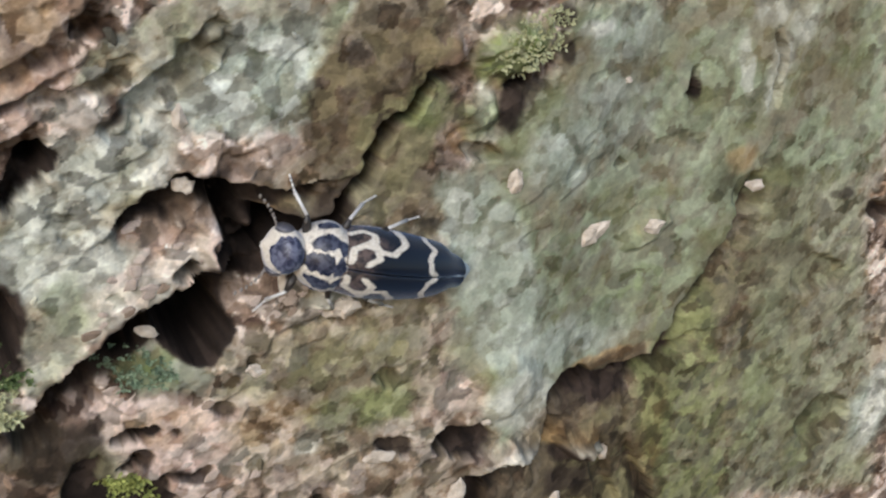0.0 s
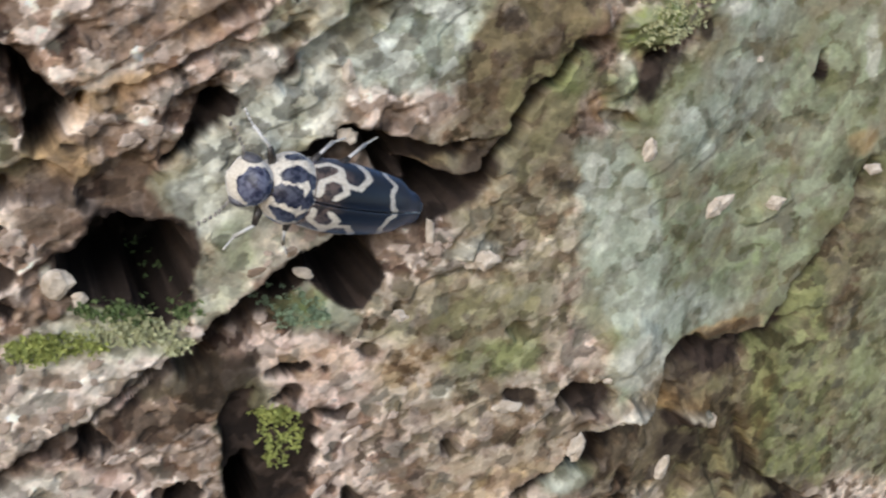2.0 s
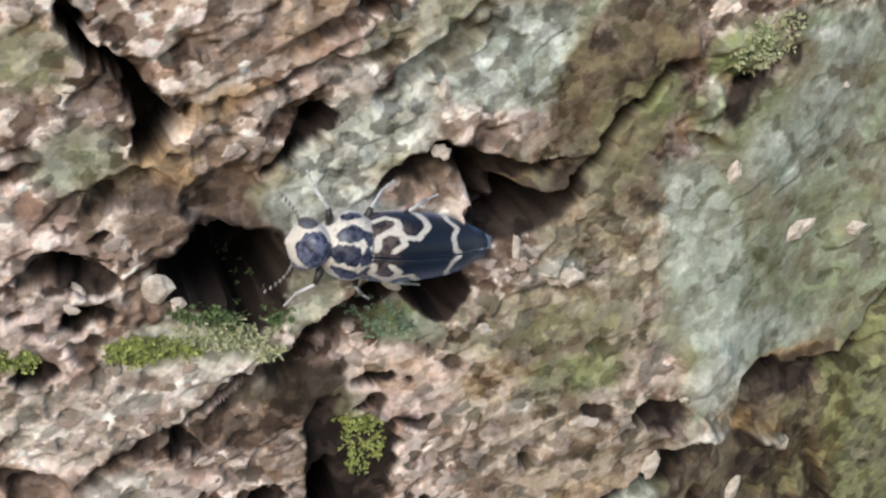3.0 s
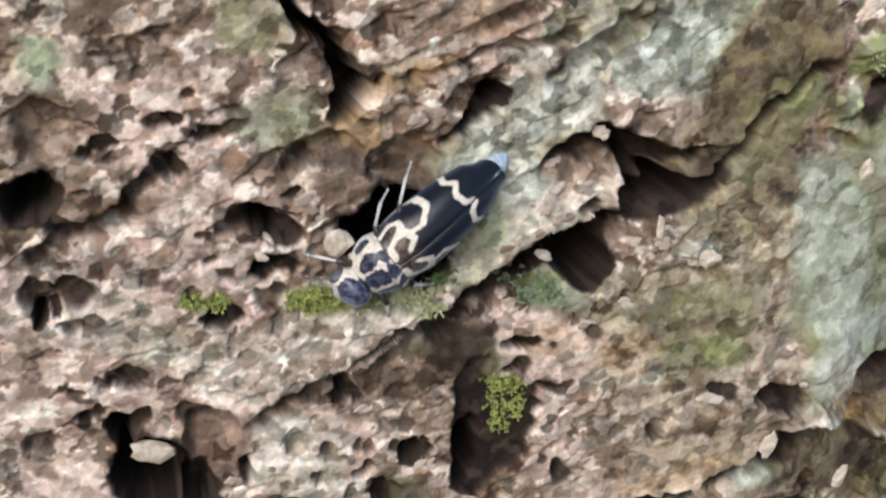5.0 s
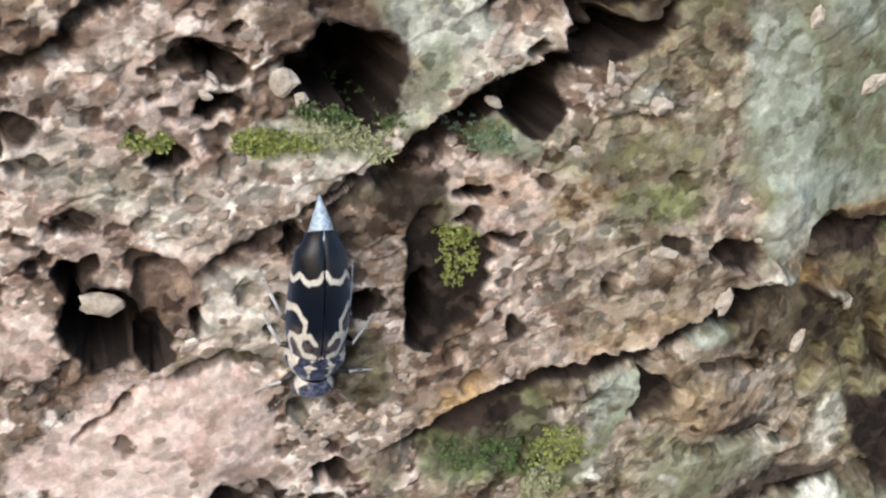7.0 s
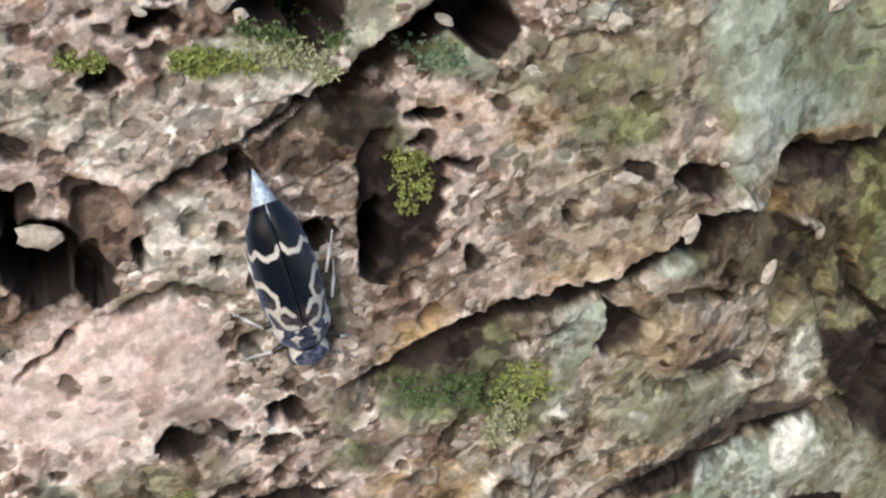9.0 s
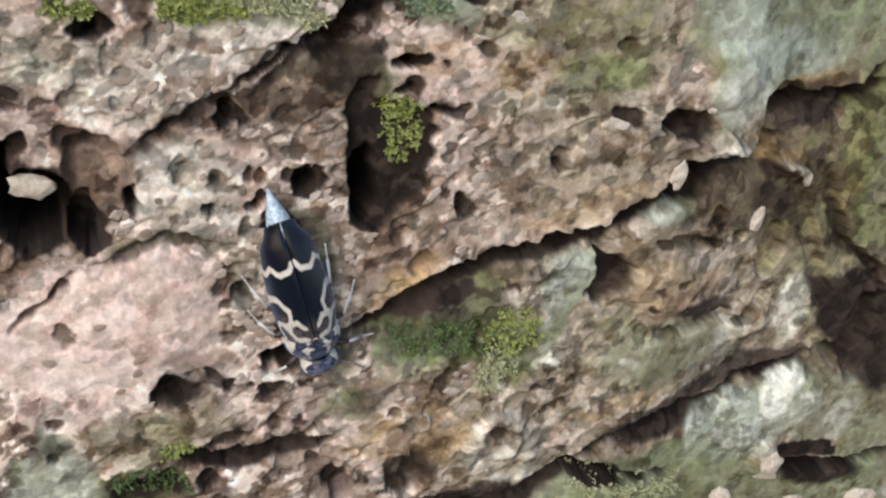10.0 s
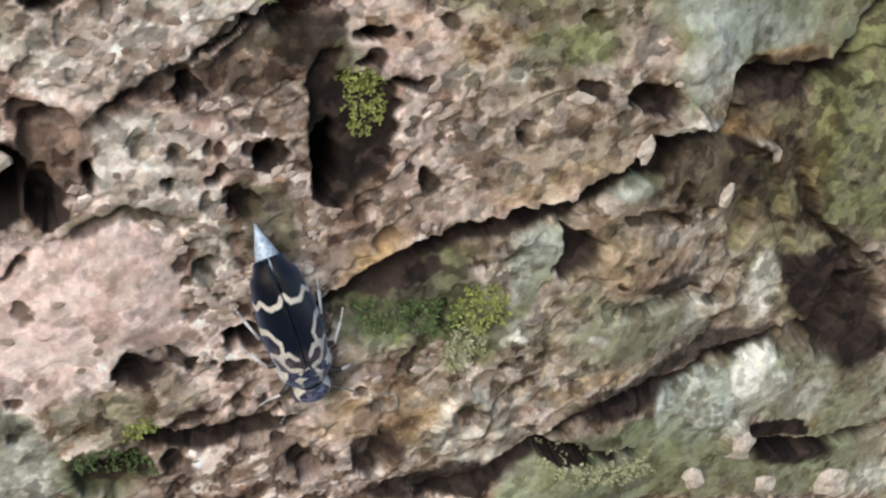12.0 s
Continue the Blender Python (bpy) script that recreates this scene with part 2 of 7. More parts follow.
# Dark areas below include painted shade of ledges, hollows and the beetle.
patch("lichen", [(7.3, 8.5), (8.7, 9.3), (10.3, 11.7), (12.9, 14.2), (12.4, 17.6), (27.4, 18.7), (35.0, 19.3), (39.3, 9.4), (28.3, 7.6), (25.3, 1.0), (22.9, -2.2), (17.8, -3.3), (13.0, -5.5), (11.4, -2.4), (9.4, 0.1), (8.8, 3.6)], 1.2, 1.0)
patch("lichen", [(-5.7, 12.4), (-3.7, 15.6), (2.1, 16.6), (0.6, 14.3), (0.2, 11.6), (-2.7, 10.6), (-5.1, 10.7)], 0.5, 0.8)
patch("lichen", [(-11.5, 7.7), (-9.5, 9.9), (-7.6, 8.8), (-5.5, 8.1), (-6.8, 6.4), (-10.5, 5.6)], 0.6, 0.55)
patch("lichen", [(-13.2, 5.4), (-11.4, 7.6), (-9.4, 9.9), (-6.5, 11.0), (-7.0, 7.8), (-9.8, 5.7), (-10.7, 3.2), (-10.6, -0.7), (-9.8, -1.1), (-11.3, 2.9)], 0.5, 0.55)
patch("lichen", [(4.4, -14.8), (7.4, -12.9), (8.2, -15.7), (7.0, -16.5), (6.4, -18.7), (5.7, -20.2), (5.1, -16.9)], 0.25, 0.9)
patch("lichen", [(18.8, -26.6), (23.7, -22.3), (29.0, -21.3), (37.4, -22.4), (43.5, -34.8), (24.6, -24.9)], 0.8, 0.7)
patch("lichen", [(11.8, -2.4), (15.3, -1.2), (16.1, -4.3), (12.6, -4.4)], 0.3, 0.9)
spot("lichen", -20.6, 6.2, 2.04, 1.58, 41, 0.70)
spot("lichen", -31.3, 6.7, 1.35, 1.44, 11, 0.70)
spot("lichen", -23.6, -5.9, 2.37, 1.57, 8, 0.45)
spot("lichen", -16.4, 0.7, 0.94, 0.75, 9, 0.90)
spot("lichen", -19.7, -29.4, 1.72, 1.50, -1, 0.70)
spot("lichen", 27.2, -23.1, 1.92, 2.96, 46, 0.60)
spot("lichen", 11.6, -10.0, 1.78, 1.05, 23, 0.60)
spot("lichen", 7.9, -14.6, 2.19, 1.48, 4, 0.50)
patch("teal", [(-5.0, 12.5), (-2.9, 15.2), (0.2, 15.7), (0.4, 13.8), (-0.1, 11.8), (-2.7, 10.7), (-4.6, 10.8)], 0.7, 1.0)
spot("teal", 14.0, 10.3, 2.53, 2.45, -3, 0.80)
spot("teal", 9.0, 7.7, 1.54, 1.73, 1, 0.80)
spot("teal", 11.7, 1.8, 2.58, 1.85, -5, 0.70)
spot("teal", 16.7, 12.2, 3.85, 2.52, -0, 0.50)
spot("teal", 17.1, 16.2, 3.34, 1.79, 2, 0.50)
spot("teal", 6.4, -14.4, 1.79, 1.46, 4, 0.80)
spot("teal", 17.4, -0.1, 5.27, 1.76, 6, 0.80)
spot("teal", 13.6, -2.9, 2.39, 1.69, 2, 0.60)
spot("teal", 24.1, -25.8, 4.68, 2.26, 36, 0.90)
spot("teal", 44.5, -7.2, 2.22, 3.85, -4, 0.90)
spot("teal", -8.3, 9.2, 1.74, 1.35, 48, 0.60)
patch("brown", [(0.6, 14.2), (3.8, 16.0), (6.6, 15.5), (7.7, 14.3), (5.4, 12.6), (3.3, 8.9), (0.8, 9.3), (0.1, 11.8)], 0.4, 1.0)
patch("brown", [(24.6, -0.9), (27.8, 5.3), (29.0, 9.3), (31.5, 12.7), (31.6, 17.2), (31.8, 9.3), (35.4, 2.9), (29.9, -1.2), (26.1, -6.1), (19.3, -8.7), (17.9, -3.7)], 1.0, 0.75)
patch("brown", [(-5.9, -12.9), (-2.4, -11.7), (-1.1, -14.5), (-5.1, -17.5), (-7.2, -15.9)], 0.6, 0.7)
patch("brown", [(-12.6, -5.4), (-10.0, -3.8), (-7.9, -2.3), (-6.9, -6.2), (-8.1, -8.9), (-11.3, -9.9)], 0.6, 0.9)
patch("brown", [(16.4, -3.8), (23.1, -4.1), (26.5, -11.6), (33.5, -15.0), (37.0, -22.4), (27.0, -18.8), (22.0, -12.7)], 0.8, 0.7)
patch("brown", [(-16.2, 3.4), (-16.0, 5.9), (-13.3, 5.4), (-11.8, 3.7), (-14.3, 3.5)], 0.5, 0.9)
patch("brown", [(-22.6, -9.9), (-21.3, -9.4), (-18.9, -9.0), (-18.9, -10.6), (-19.2, -14.7), (-21.7, -13.5)], 0.5, 1.0)
patch("brown", [(-19.7, 4.5), (-17.0, 6.8), (-12.8, 5.9), (-12.8, 3.4), (-17.7, 2.6)], 0.6, 0.8)
patch("brown", [(-32.0, 5.1), (-29.5, 5.5), (-28.8, 3.6), (-29.8, 2.2), (-29.9, -0.2), (-31.3, -0.7)], 0.6, 0.9)
patch("brown", [(-15.2, 9.2), (-11.8, 12.3), (-8.7, 14.2), (-8.0, 13.5), (-11.6, 10.6), (-15.1, 8.0), (-16.9, 7.6)], 0.5, 0.7)
spot("brown", -1.4, 7.6, 2.00, 1.41, -17, 0.90)
spot("brown", 0.2, 10.6, 1.91, 2.36, 11, 0.60)
spot("brown", -11.3, 9.2, 1.71, 0.90, 37, 0.90)
spot("brown", 12.5, -14.7, 3.47, 2.51, 6, 0.70)
spot("brown", 11.7, -6.9, 2.49, 1.40, 3, 0.50)
spot("brown", 2.7, -15.1, 2.27, 0.93, 26, 0.90)
spot("brown", -10.9, 13.4, 2.56, 1.27, 45, 0.80)
spot("brown", -10.7, 9.6, 1.27, 0.69, 13, 0.70)
spot("brown", -0.7, 7.0, 2.64, 1.06, 1, 0.70)
spot("brown", -1.0, 7.3, 1.82, 1.08, -13, 0.80)
spot("brown", -10.2, -12.0, 3.78, 1.74, 5, 0.40)
spot("brown", 12.6, -8.8, 4.47, 3.26, 12, 0.50)
spot("brown", -0.5, -24.1, 2.80, 1.59, 1, 0.40)
patch("olive", [(-2.0, -0.3), (4.8, 2.4), (7.7, 2.6), (8.5, -2.3), (5.5, -4.0), (0.2, -2.6), (-3.6, -1.3)], 3.0, 0.9)
patch("olive", [(0.9, 2.1), (7.9, 1.9), (8.8, -0.5), (6.8, -3.9), (1.0, -3.0)], 3.0, 0.7)
patch("olive", [(-10.3, 4.1), (-8.4, 4.7), (-8.4, 0.5), (-9.9, -0.9)], 0.5, 0.9)
patch("olive", [(25.8, -2.4), (34.6, -3.1), (41.7, -14.0), (27.7, -11.8)], 3.5, 0.7)
patch("olive", [(23.5, -5.1), (27.0, 0.3), (33.4, -13.7), (27.0, -11.5)], 0.6, 0.9)
patch("olive", [(2.4, 11.8), (5.9, 13.6), (6.7, 9.7), (4.2, 4.8), (2.7, 5.9)], 0.8, 0.8)
patch("olive", [(8.8, -17.8), (21.6, -19.0), (19.3, -22.7), (12.3, -23.5), (6.1, -21.6)], 0.8, 0.5)
spot("olive", -21.1, 6.1, 1.78, 1.31, 41, 0.80)
spot("olive", -9.7, 1.9, 1.59, 1.70, 3, 0.70)
spot("olive", -9.2, 2.4, 1.38, 1.29, -2, 0.80)
spot("olive", 6.2, -2.5, 2.71, 1.81, 7, 0.80)
spot("olive", 16.1, 2.5, 6.82, 3.44, 12, 0.70)
spot("olive", 35.4, 7.9, 5.15, 3.13, -0, 0.60)
spot("olive", 40.7, -2.9, 5.33, 4.51, -3, 0.50)
spot("olive", 17.6, -30.9, 5.06, 2.18, -6, 0.70)
spot("green", 9.8, 15.0, 2.20, 1.75, 33, 1.00)
spot("green", 8.7, 12.0, 1.50, 1.36, 3, 0.70)
spot("green", 6.1, 12.2, 1.54, 1.76, 49, 0.60)
spot("green", -6.0, -0.5, 2.03, 0.87, -8, 0.90)
spot("green", -16.0, -2.5, 2.23, 0.74, 8, 0.60)
spot("green", -11.8, -1.9, 1.58, 0.87, 2, 0.45)
spot("green", -14.5, -0.6, 1.54, 0.55, -8, 0.90)
spot("green", -22.4, -3.4, 1.31, 0.53, 8, 0.80)
spot("green", -17.4, -2.6, 1.11, 0.65, 8, 0.80)
spot("green", 0.4, -18.6, 4.70, 1.66, 13, 0.90)
spot("green", 3.8, -19.5, 2.15, 2.63, 2, 0.80)
spot("green", -6.3, -7.4, 1.48, 1.81, 7, 0.70)
spot("green", -15.7, -29.1, 2.42, 1.55, -1, 0.90)
spot("green", 18.8, -31.4, 5.77, 1.60, -3, 0.60)
spot("green", -6.2, -0.4, 1.73, 0.82, -3, 0.90)
spot("green", -6.0, -6.3, 1.28, 0.59, -5, 0.80)
spot("green", 31.0, -5.9, 3.16, 5.29, -7, 0.35)
spot("green", -6.0, -23.4, 1.30, 1.12, 1, 0.70)
spot("green", -9.1, 2.8, 1.19, 1.49, 9, 0.50)
patch("pink", [(-25.5, -20.2), (-22.0, -17.3), (-19.4, -15.9), (-15.6, -14.4), (-13.6, -16.8), (-13.4, -19.6), (-14.9, -21.8), (-19.8, -22.9), (-26.8, -23.4), (-27.0, -21.5)], 0.8, 1.0)
patch("pink", [(-30.4, -8.1), (-26.8, -5.1), (-20.0, -4.7), (-15.1, -4.1), (-16.7, -7.4), (-19.1, -9.4), (-23.7, -9.8), (-30.1, -10.8)], 0.8, 0.8)
patch("pink", [(-29.8, -13.5), (-25.5, -13.5), (-24.8, -16.7), (-29.4, -17.3)], 0.8, 0.9)
patch("pink", [(-21.4, -3.3), (-14.2, -3.1), (-14.5, -4.9), (-18.7, -7.9), (-20.9, -9.9)], 0.8, 0.6)
patch("pink", [(-18.7, -10.1), (-16.3, -8.0), (-14.4, -8.7), (-14.8, -11.6), (-18.0, -11.7)], 0.5, 0.7)
patch("pink", [(10.0, 0.1), (11.4, -0.6), (12.3, -3.7), (9.3, -3.5), (8.0, -1.0)], 0.8, 0.7)
spot("orange", -3.5, -15.5, 1.84, 0.91, 31, 0.40)
spot("orange", 20.1, -1.8, 3.63, 0.51, 11, 1.00)
spot("orange", 6.0, -10.5, 4.54, 0.82, 27, 0.50)
spot("orange", 21.1, -2.6, 2.81, 0.58, 22, 0.90)
spot("orange", 8.7, 10.8, 1.25, 0.52, -23, 0.70)
spot("orange", 26.7, 9.9, 1.27, 1.02, 1, 0.60)
spot("orange", -0.2, -25.6, 3.56, 2.08, 0, 0.50)
spot("rot_shade", -0.4, 6.1, 2.75, 1.12, -5, 0.80)
spot("rot_shade", 32.1, -18.8, 3.81, 3.85, -0, 0.70)
patch("olive", [(5.9, -8.2), (26.1, 2.2), (43.5, -34.8), (8.9, -31.7), (11.2, -26.4), (21.4, -22.3), (20.3, -12.8)], 2.0, 0.25)
patch("brown", [(4.0, -15.9), (16.8, -5.8), (30.4, -8.2), (43.1, -34.8), (18.4, -33.1), (24.1, -25.8), (22.5, -19.0), (10.4, -23.5)], 1.5, 0.35)
patch("brown", [(18.1, -4.4), (25.4, -0.9), (42.4, 1.8), (49.0, -14.8), (19.9, -10.7)], 1.5, 0.45)
spot("green", -6.8, -7.7, 2.42, 2.80, 7, 0.70)
spot("pale", 13.9, -3.2, 2.35, 1.55, 2, 0.80)
spot("teal", 14.7, -0.8, 2.97, 1.35, 3, 0.70)
spot("pink", 9.5, -1.8, 2.14, 2.47, 7, 0.60)
spot("green", 4.9, -3.0, 3.68, 1.50, 7, 0.50)
spot("pale", 2.4, -4.8, 0.76, 0.61, 8, 0.70)
spot("brown", 4.1, -7.7, 4.01, 1.83, 6, 0.45)
spot("rot_shade", 12.6, -7.7, 1.94, 1.07, 19, 0.80)
spot("pink", 13.8, -6.0, 3.39, 0.62, 5, 0.80)
spot("brown", 20.6, -5.4, 2.92, 2.99, 6, 0.90)
spot("rot_shade", 20.1, -3.5, 2.45, 0.90, 10, 0.80)
spot("rot_shade", 18.8, -7.4, 1.35, 1.02, 2, 0.70)
spot("orange", 19.8, -6.7, 1.33, 0.99, 4, 0.70)
spot("orange", 25.7, -8.9, 0.64, 3.08, -2, 0.25)
spot("green", 27.5, -6.5, 2.06, 4.89, 4, 0.40)
spot("brown", 26.2, -0.9, 1.76, 2.22, 7, 0.60)
spot("teal", 11.3, -10.2, 1.71, 0.96, 3, 0.90)
spot("pale", 6.0, -19.8, 1.46, 0.91, 2, 0.70)
spot("pale", 11.8, -20.4, 0.63, 0.40, 1, 0.80)
spot("orange", 12.5, -14.7, 3.48, 1.95, -2, 0.25)
spot("rot_shade", 16.0, -16.8, 2.57, 0.82, -2, 0.60)
spot("olive", 10.3, -17.8, 2.30, 1.54, 2, 0.80)
spot("lichen", 14.6, -19.7, 5.35, 2.90, 2, 0.60)
spot("pale", 19.5, -19.0, 1.40, 2.27, -1, 0.60)
spot("pale", 23.9, -16.5, 1.54, 2.55, 3, 0.60)
spot("rot_shade", 30.3, -17.1, 3.70, 2.30, 0, 0.75)
spot("rot_shade", 34.1, -21.0, 3.34, 2.51, -1, 0.75)
spot("rot_shade", 16.1, -25.0, 3.97, 1.37, 13, 0.85)
spot("rot_shade", 21.8, -22.1, 2.67, 0.99, 35, 0.80)
spot("orange", 12.2, -23.1, 4.78, 0.66, 19, 0.50)
spot("teal", 22.8, -26.0, 4.19, 2.51, 0, 0.90)
spot("pale", 31.2, -25.7, 1.99, 2.22, -3, 0.60)
spot("orange", 30.9, -27.8, 2.76, 1.16, 18, 0.60)
spot("rot_shade", 31.9, -29.9, 5.21, 1.26, -4, 0.80)
spot("rot_shade", 15.8, -29.2, 1.18, 0.44, -13, 0.90)
spot("olive", 18.2, -31.3, 4.00, 2.15, -5, 0.60)
# Ledge shade, painted along the break.
spot("rot_shade", 6.3, -29.6, 3.18, 1.15, 24, 0.85)
spot("rot_shade", 1.0, -30.8, 2.47, 0.90, 11, 0.70)
spot("pink", 36.6, -26.2, 1.72, 4.71, -2, 0.50)
spot("pale", 41.3, -32.6, 2.25, 1.71, -1, 0.60)
spot("rot_shade", -9.9, -20.7, 1.10, 0.68, 2, 0.80)
spot("rot_shade", -14.9, -22.8, 1.15, 0.62, 20, 0.80)
spot("rot_shade", -12.7, -21.9, 1.21, 0.40, -9, 0.70)
spot("olive", -13.3, -24.4, 2.11, 1.31, 1, 0.40)
spot("pale", -19.7, -29.2, 1.72, 1.50, -1, 0.60)
spot("rot_shade", -15.7, -29.5, 2.12, 1.40, -1, 0.60)
spot("rot_shade", -21.1, -26.5, 0.66, 1.27, 1, 0.50)
spot("orange", -2.8, -26.0, 2.41, 1.64, 0, 0.60)
spot("rot_shade", -0.1, -28.0, 1.43, 1.28, -0, 0.60)
spot("rot_shade", -3.2, -19.1, 2.31, 1.41, 2, 0.45)
spot("lichen", -2.4, -20.5, 1.50, 0.93, 2, 0.60)
spot("rot_shade", -3.5, -17.2, 2.16, 0.64, 31, 0.80)
spot("pale", -18.1, -5.8, 2.87, 2.40, 39, 0.40)
spot("rot_shade", -21.3, -4.5, 0.73, 0.52, 8, 0.80)
spot("brown", -19.5, -4.9, 0.50, 1.06, 8, 0.80)
spot("brown", -22.0, -7.7, 0.39, 0.55, 8, 0.80)
spot("brown", -20.1, -6.3, 0.50, 0.81, 8, 0.70)
spot("brown", -11.2, -6.8, 2.25, 1.03, 7, 0.60)
spot("pale", -16.4, -9.9, 1.47, 1.15, 28, 0.70)
spot("rot_shade", -7.9, -7.9, 0.99, 2.10, 7, 0.75)
spot("rot_shade", -10.9, -13.4, 1.10, 1.12, 5, 0.55)
spot("brown", -30.4, 3.6, 2.20, 2.01, 10, 0.90)
spot("rot_shade", -23.8, 4.9, 0.99, 0.36, 10, 0.60)
spot("lichen", -31.3, 6.8, 1.35, 1.24, 11, 1.00)
spot("orange", -17.4, 6.2, 1.20, 0.69, 10, 0.30)
spot("rot_shade", -17.3, 4.7, 1.48, 0.71, 10, 0.50)
spot("brown", -14.4, 4.7, 1.67, 1.54, 10, 0.95)
spot("rot_shade", -20.6, 0.9, 1.58, 0.72, 9, 0.70)
spot("rot_shade", -19.8, -1.1, 0.69, 0.86, 8, 0.80)
spot("pale", -16.9, 0.7, 0.66, 0.69, 9, 0.90)
spot("rot_shade", -21.6, -4.1, 0.74, 0.54, 8, 0.80)
spot("brown", -27.0, -5.4, 0.70, 0.55, 8, 0.90)
spot("brown", -28.8, -3.9, 0.78, 1.17, 8, 0.80)
spot("brown", -19.8, -4.4, 0.81, 0.97, 8, 0.70)
spot("brown", -22.1, -7.6, 0.37, 0.58, 9, 0.80)
spot("rot_shade", -25.8, -8.3, 1.09, 0.39, 9, 0.70)
spot("brown", -29.5, -9.4, 0.89, 0.92, -18, 0.80)
spot("rot_shade", -26.7, -11.2, 0.58, 0.48, 10, 0.70)
spot("brown", -28.9, -12.7, 1.05, 0.80, 8, 0.80)
spot("brown", -28.1, -14.3, 0.64, 0.45, 8, 0.80)
spot("rot_shade", -27.2, -9.6, 0.90, 0.30, -10, 0.60)
spot("brown", -19.6, -10.6, 1.94, 1.39, 20, 0.95)
spot("pale", -23.3, -12.3, 1.09, 0.67, 11, 1.00)
spot("rot_shade", -17.6, -8.5, 1.97, 0.32, 44, 0.70)
spot("brown", -12.1, -6.8, 2.69, 0.65, 10, 0.95)
# The arched ridge's shade, painted brown.
spot("brown", -15.9, -13.8, 2.63, 0.47, 12, 0.80)
# Shade under the lichen plate's edge, painted dark.
spot("rot_shade", -4.7, 8.1, 2.66, 0.60, 25, 0.70)
spot("orange", -0.5, 7.0, 1.08, 1.61, 29, 0.80)
spot("rot_shade", -0.8, 5.0, 3.51, 0.69, 15, 0.95)
spot("rot_shade", 2.6, 7.2, 1.43, 0.56, 61, 0.90)
spot("rot_shade", 4.6, 10.8, 2.54, 0.42, 61, 0.50)
spot("pink", -2.9, 5.4, 1.13, 1.33, 9, 0.70)
spot("teal", -7.8, 9.1, 3.36, 1.62, 35, 0.80)
spot("pale", -7.9, 9.3, 2.79, 1.17, 35, 0.50)
spot("teal", -10.3, 6.4, 1.92, 1.48, 41, 0.70)
spot("teal", -2.8, 12.0, 3.09, 1.69, 11, 1.00)
spot("brown", -11.7, 8.8, 0.98, 0.78, 30, 0.90)
spot("pink", 6.2, 14.5, 1.33, 1.00, 11, 0.70)
spot("pale", 9.0, 11.0, 0.94, 1.48, -2, 0.60)
spot("rot_shade", 10.4, 12.5, 0.95, 1.29, -2, 0.70)
spot("teal", 8.6, 6.8, 1.13, 2.62, 9, 1.00)
spot("pale", 8.4, 7.4, 0.77, 1.95, 9, 0.50)
spot("pale", 2.9, 2.9, 1.48, 0.83, 8, 0.60)
spot("brown", 4.2, 9.8, 2.47, 2.86, -23, 0.55)
# A shaded hollow, its dark painted on.
spot("rot_shade", -2.8, 7.6, 3.87, 0.66, -3, 0.70)
spot("rot_shade", -5.4, 7.0, 1.64, 0.61, 31, 0.70)
spot("pale", 8.6, 12.7, 0.71, 1.13, 3, 0.85)
spot("rot_shade", 10.7, 13.6, 0.92, 0.65, 4, 0.90)
spot("orange", 8.6, 10.5, 1.83, 0.60, -2, 0.60)
spot("olive", 11.7, 12.3, 2.02, 1.40, 2, 0.80)
spot("rot_shade", 12.4, 16.8, 0.68, 0.77, -11, 0.60)
spot("rot_shade", 13.1, 15.1, 0.50, 0.72, 2, 0.60)
spot("pale", 14.6, 16.3, 1.23, 0.56, 1, 0.80)
spot("rot_shade", 22.5, 13.6, 0.48, 1.06, 4, 0.80)
spot("pale", 27.9, 14.8, 0.78, 2.57, -0, 0.70)
spot("pale", 29.1, 17.8, 1.32, 1.29, 4, 0.50)
spot("brown", 27.9, 7.8, 1.98, 1.86, -0, 0.90)
spot("brown", 26.1, 14.0, 2.50, 1.62, 3, 0.50)
spot("brown", 33.3, 15.3, 2.45, 2.11, 3, 0.45)
spot("rot_shade", 39.8, 6.7, 1.23, 0.56, 0, 0.70)
spot("teal", 12.4, 1.8, 3.24, 2.20, -7, 0.70)
spot("green", 20.7, 2.0, 4.39, 2.29, 13, 0.40)
spot("brown", 36.9, 2.8, 2.43, 1.66, -2, 0.75)
spot("brown", 33.1, 0.8, 2.47, 1.88, 23, 0.60)
spot("rot_shade", 21.4, -4.0, 2.18, 0.84, 16, 0.75)
spot("orange", 25.0, -6.7, 1.13, 3.67, -5, 0.20)
spot("green", 30.6, -6.2, 5.34, 3.49, -7, 0.35)
spot("rot_shade", 40.9, -9.5, 2.37, 1.57, 39, 0.35)
spot("pale", 44.7, -6.4, 1.21, 4.80, -4, 0.90)
spot("rot_shade", 19.5, -9.3, 2.62, 1.42, -9, 0.60)
spot("pale", 15.4, -6.5, 2.01, 0.45, -0, 0.70)
spot("pale", 20.7, -7.6, 0.91, 0.51, -6, 0.80)
spot("rot_shade", 10.5, -5.1, 1.25, 0.60, -6, 0.70)
spot("rot_shade", 12.0, -7.5, 1.48, 0.63, -2, 0.80)
spot("pale", 14.2, -3.4, 2.46, 1.79, -14, 0.55)
spot("pink", -6.2, 4.6, 2.92, 1.29, -0, 0.40)
spot("pale", -9.7, 6.8, 1.78, 1.21, 1, 0.45)
spot("pale", -7.0, 9.0, 2.08, 1.21, 2, 0.45)
spot("pale", -9.4, 9.4, 1.49, 1.32, 37, 0.50)
spot("olive", -19.2, 5.6, 1.81, 0.99, 5, 0.50)
spot("brown", -4.5, 6.4, 1.11, 1.11, 5, 0.30)
spot("orange", -15.0, 9.0, 2.84, 0.58, 40, 0.60)
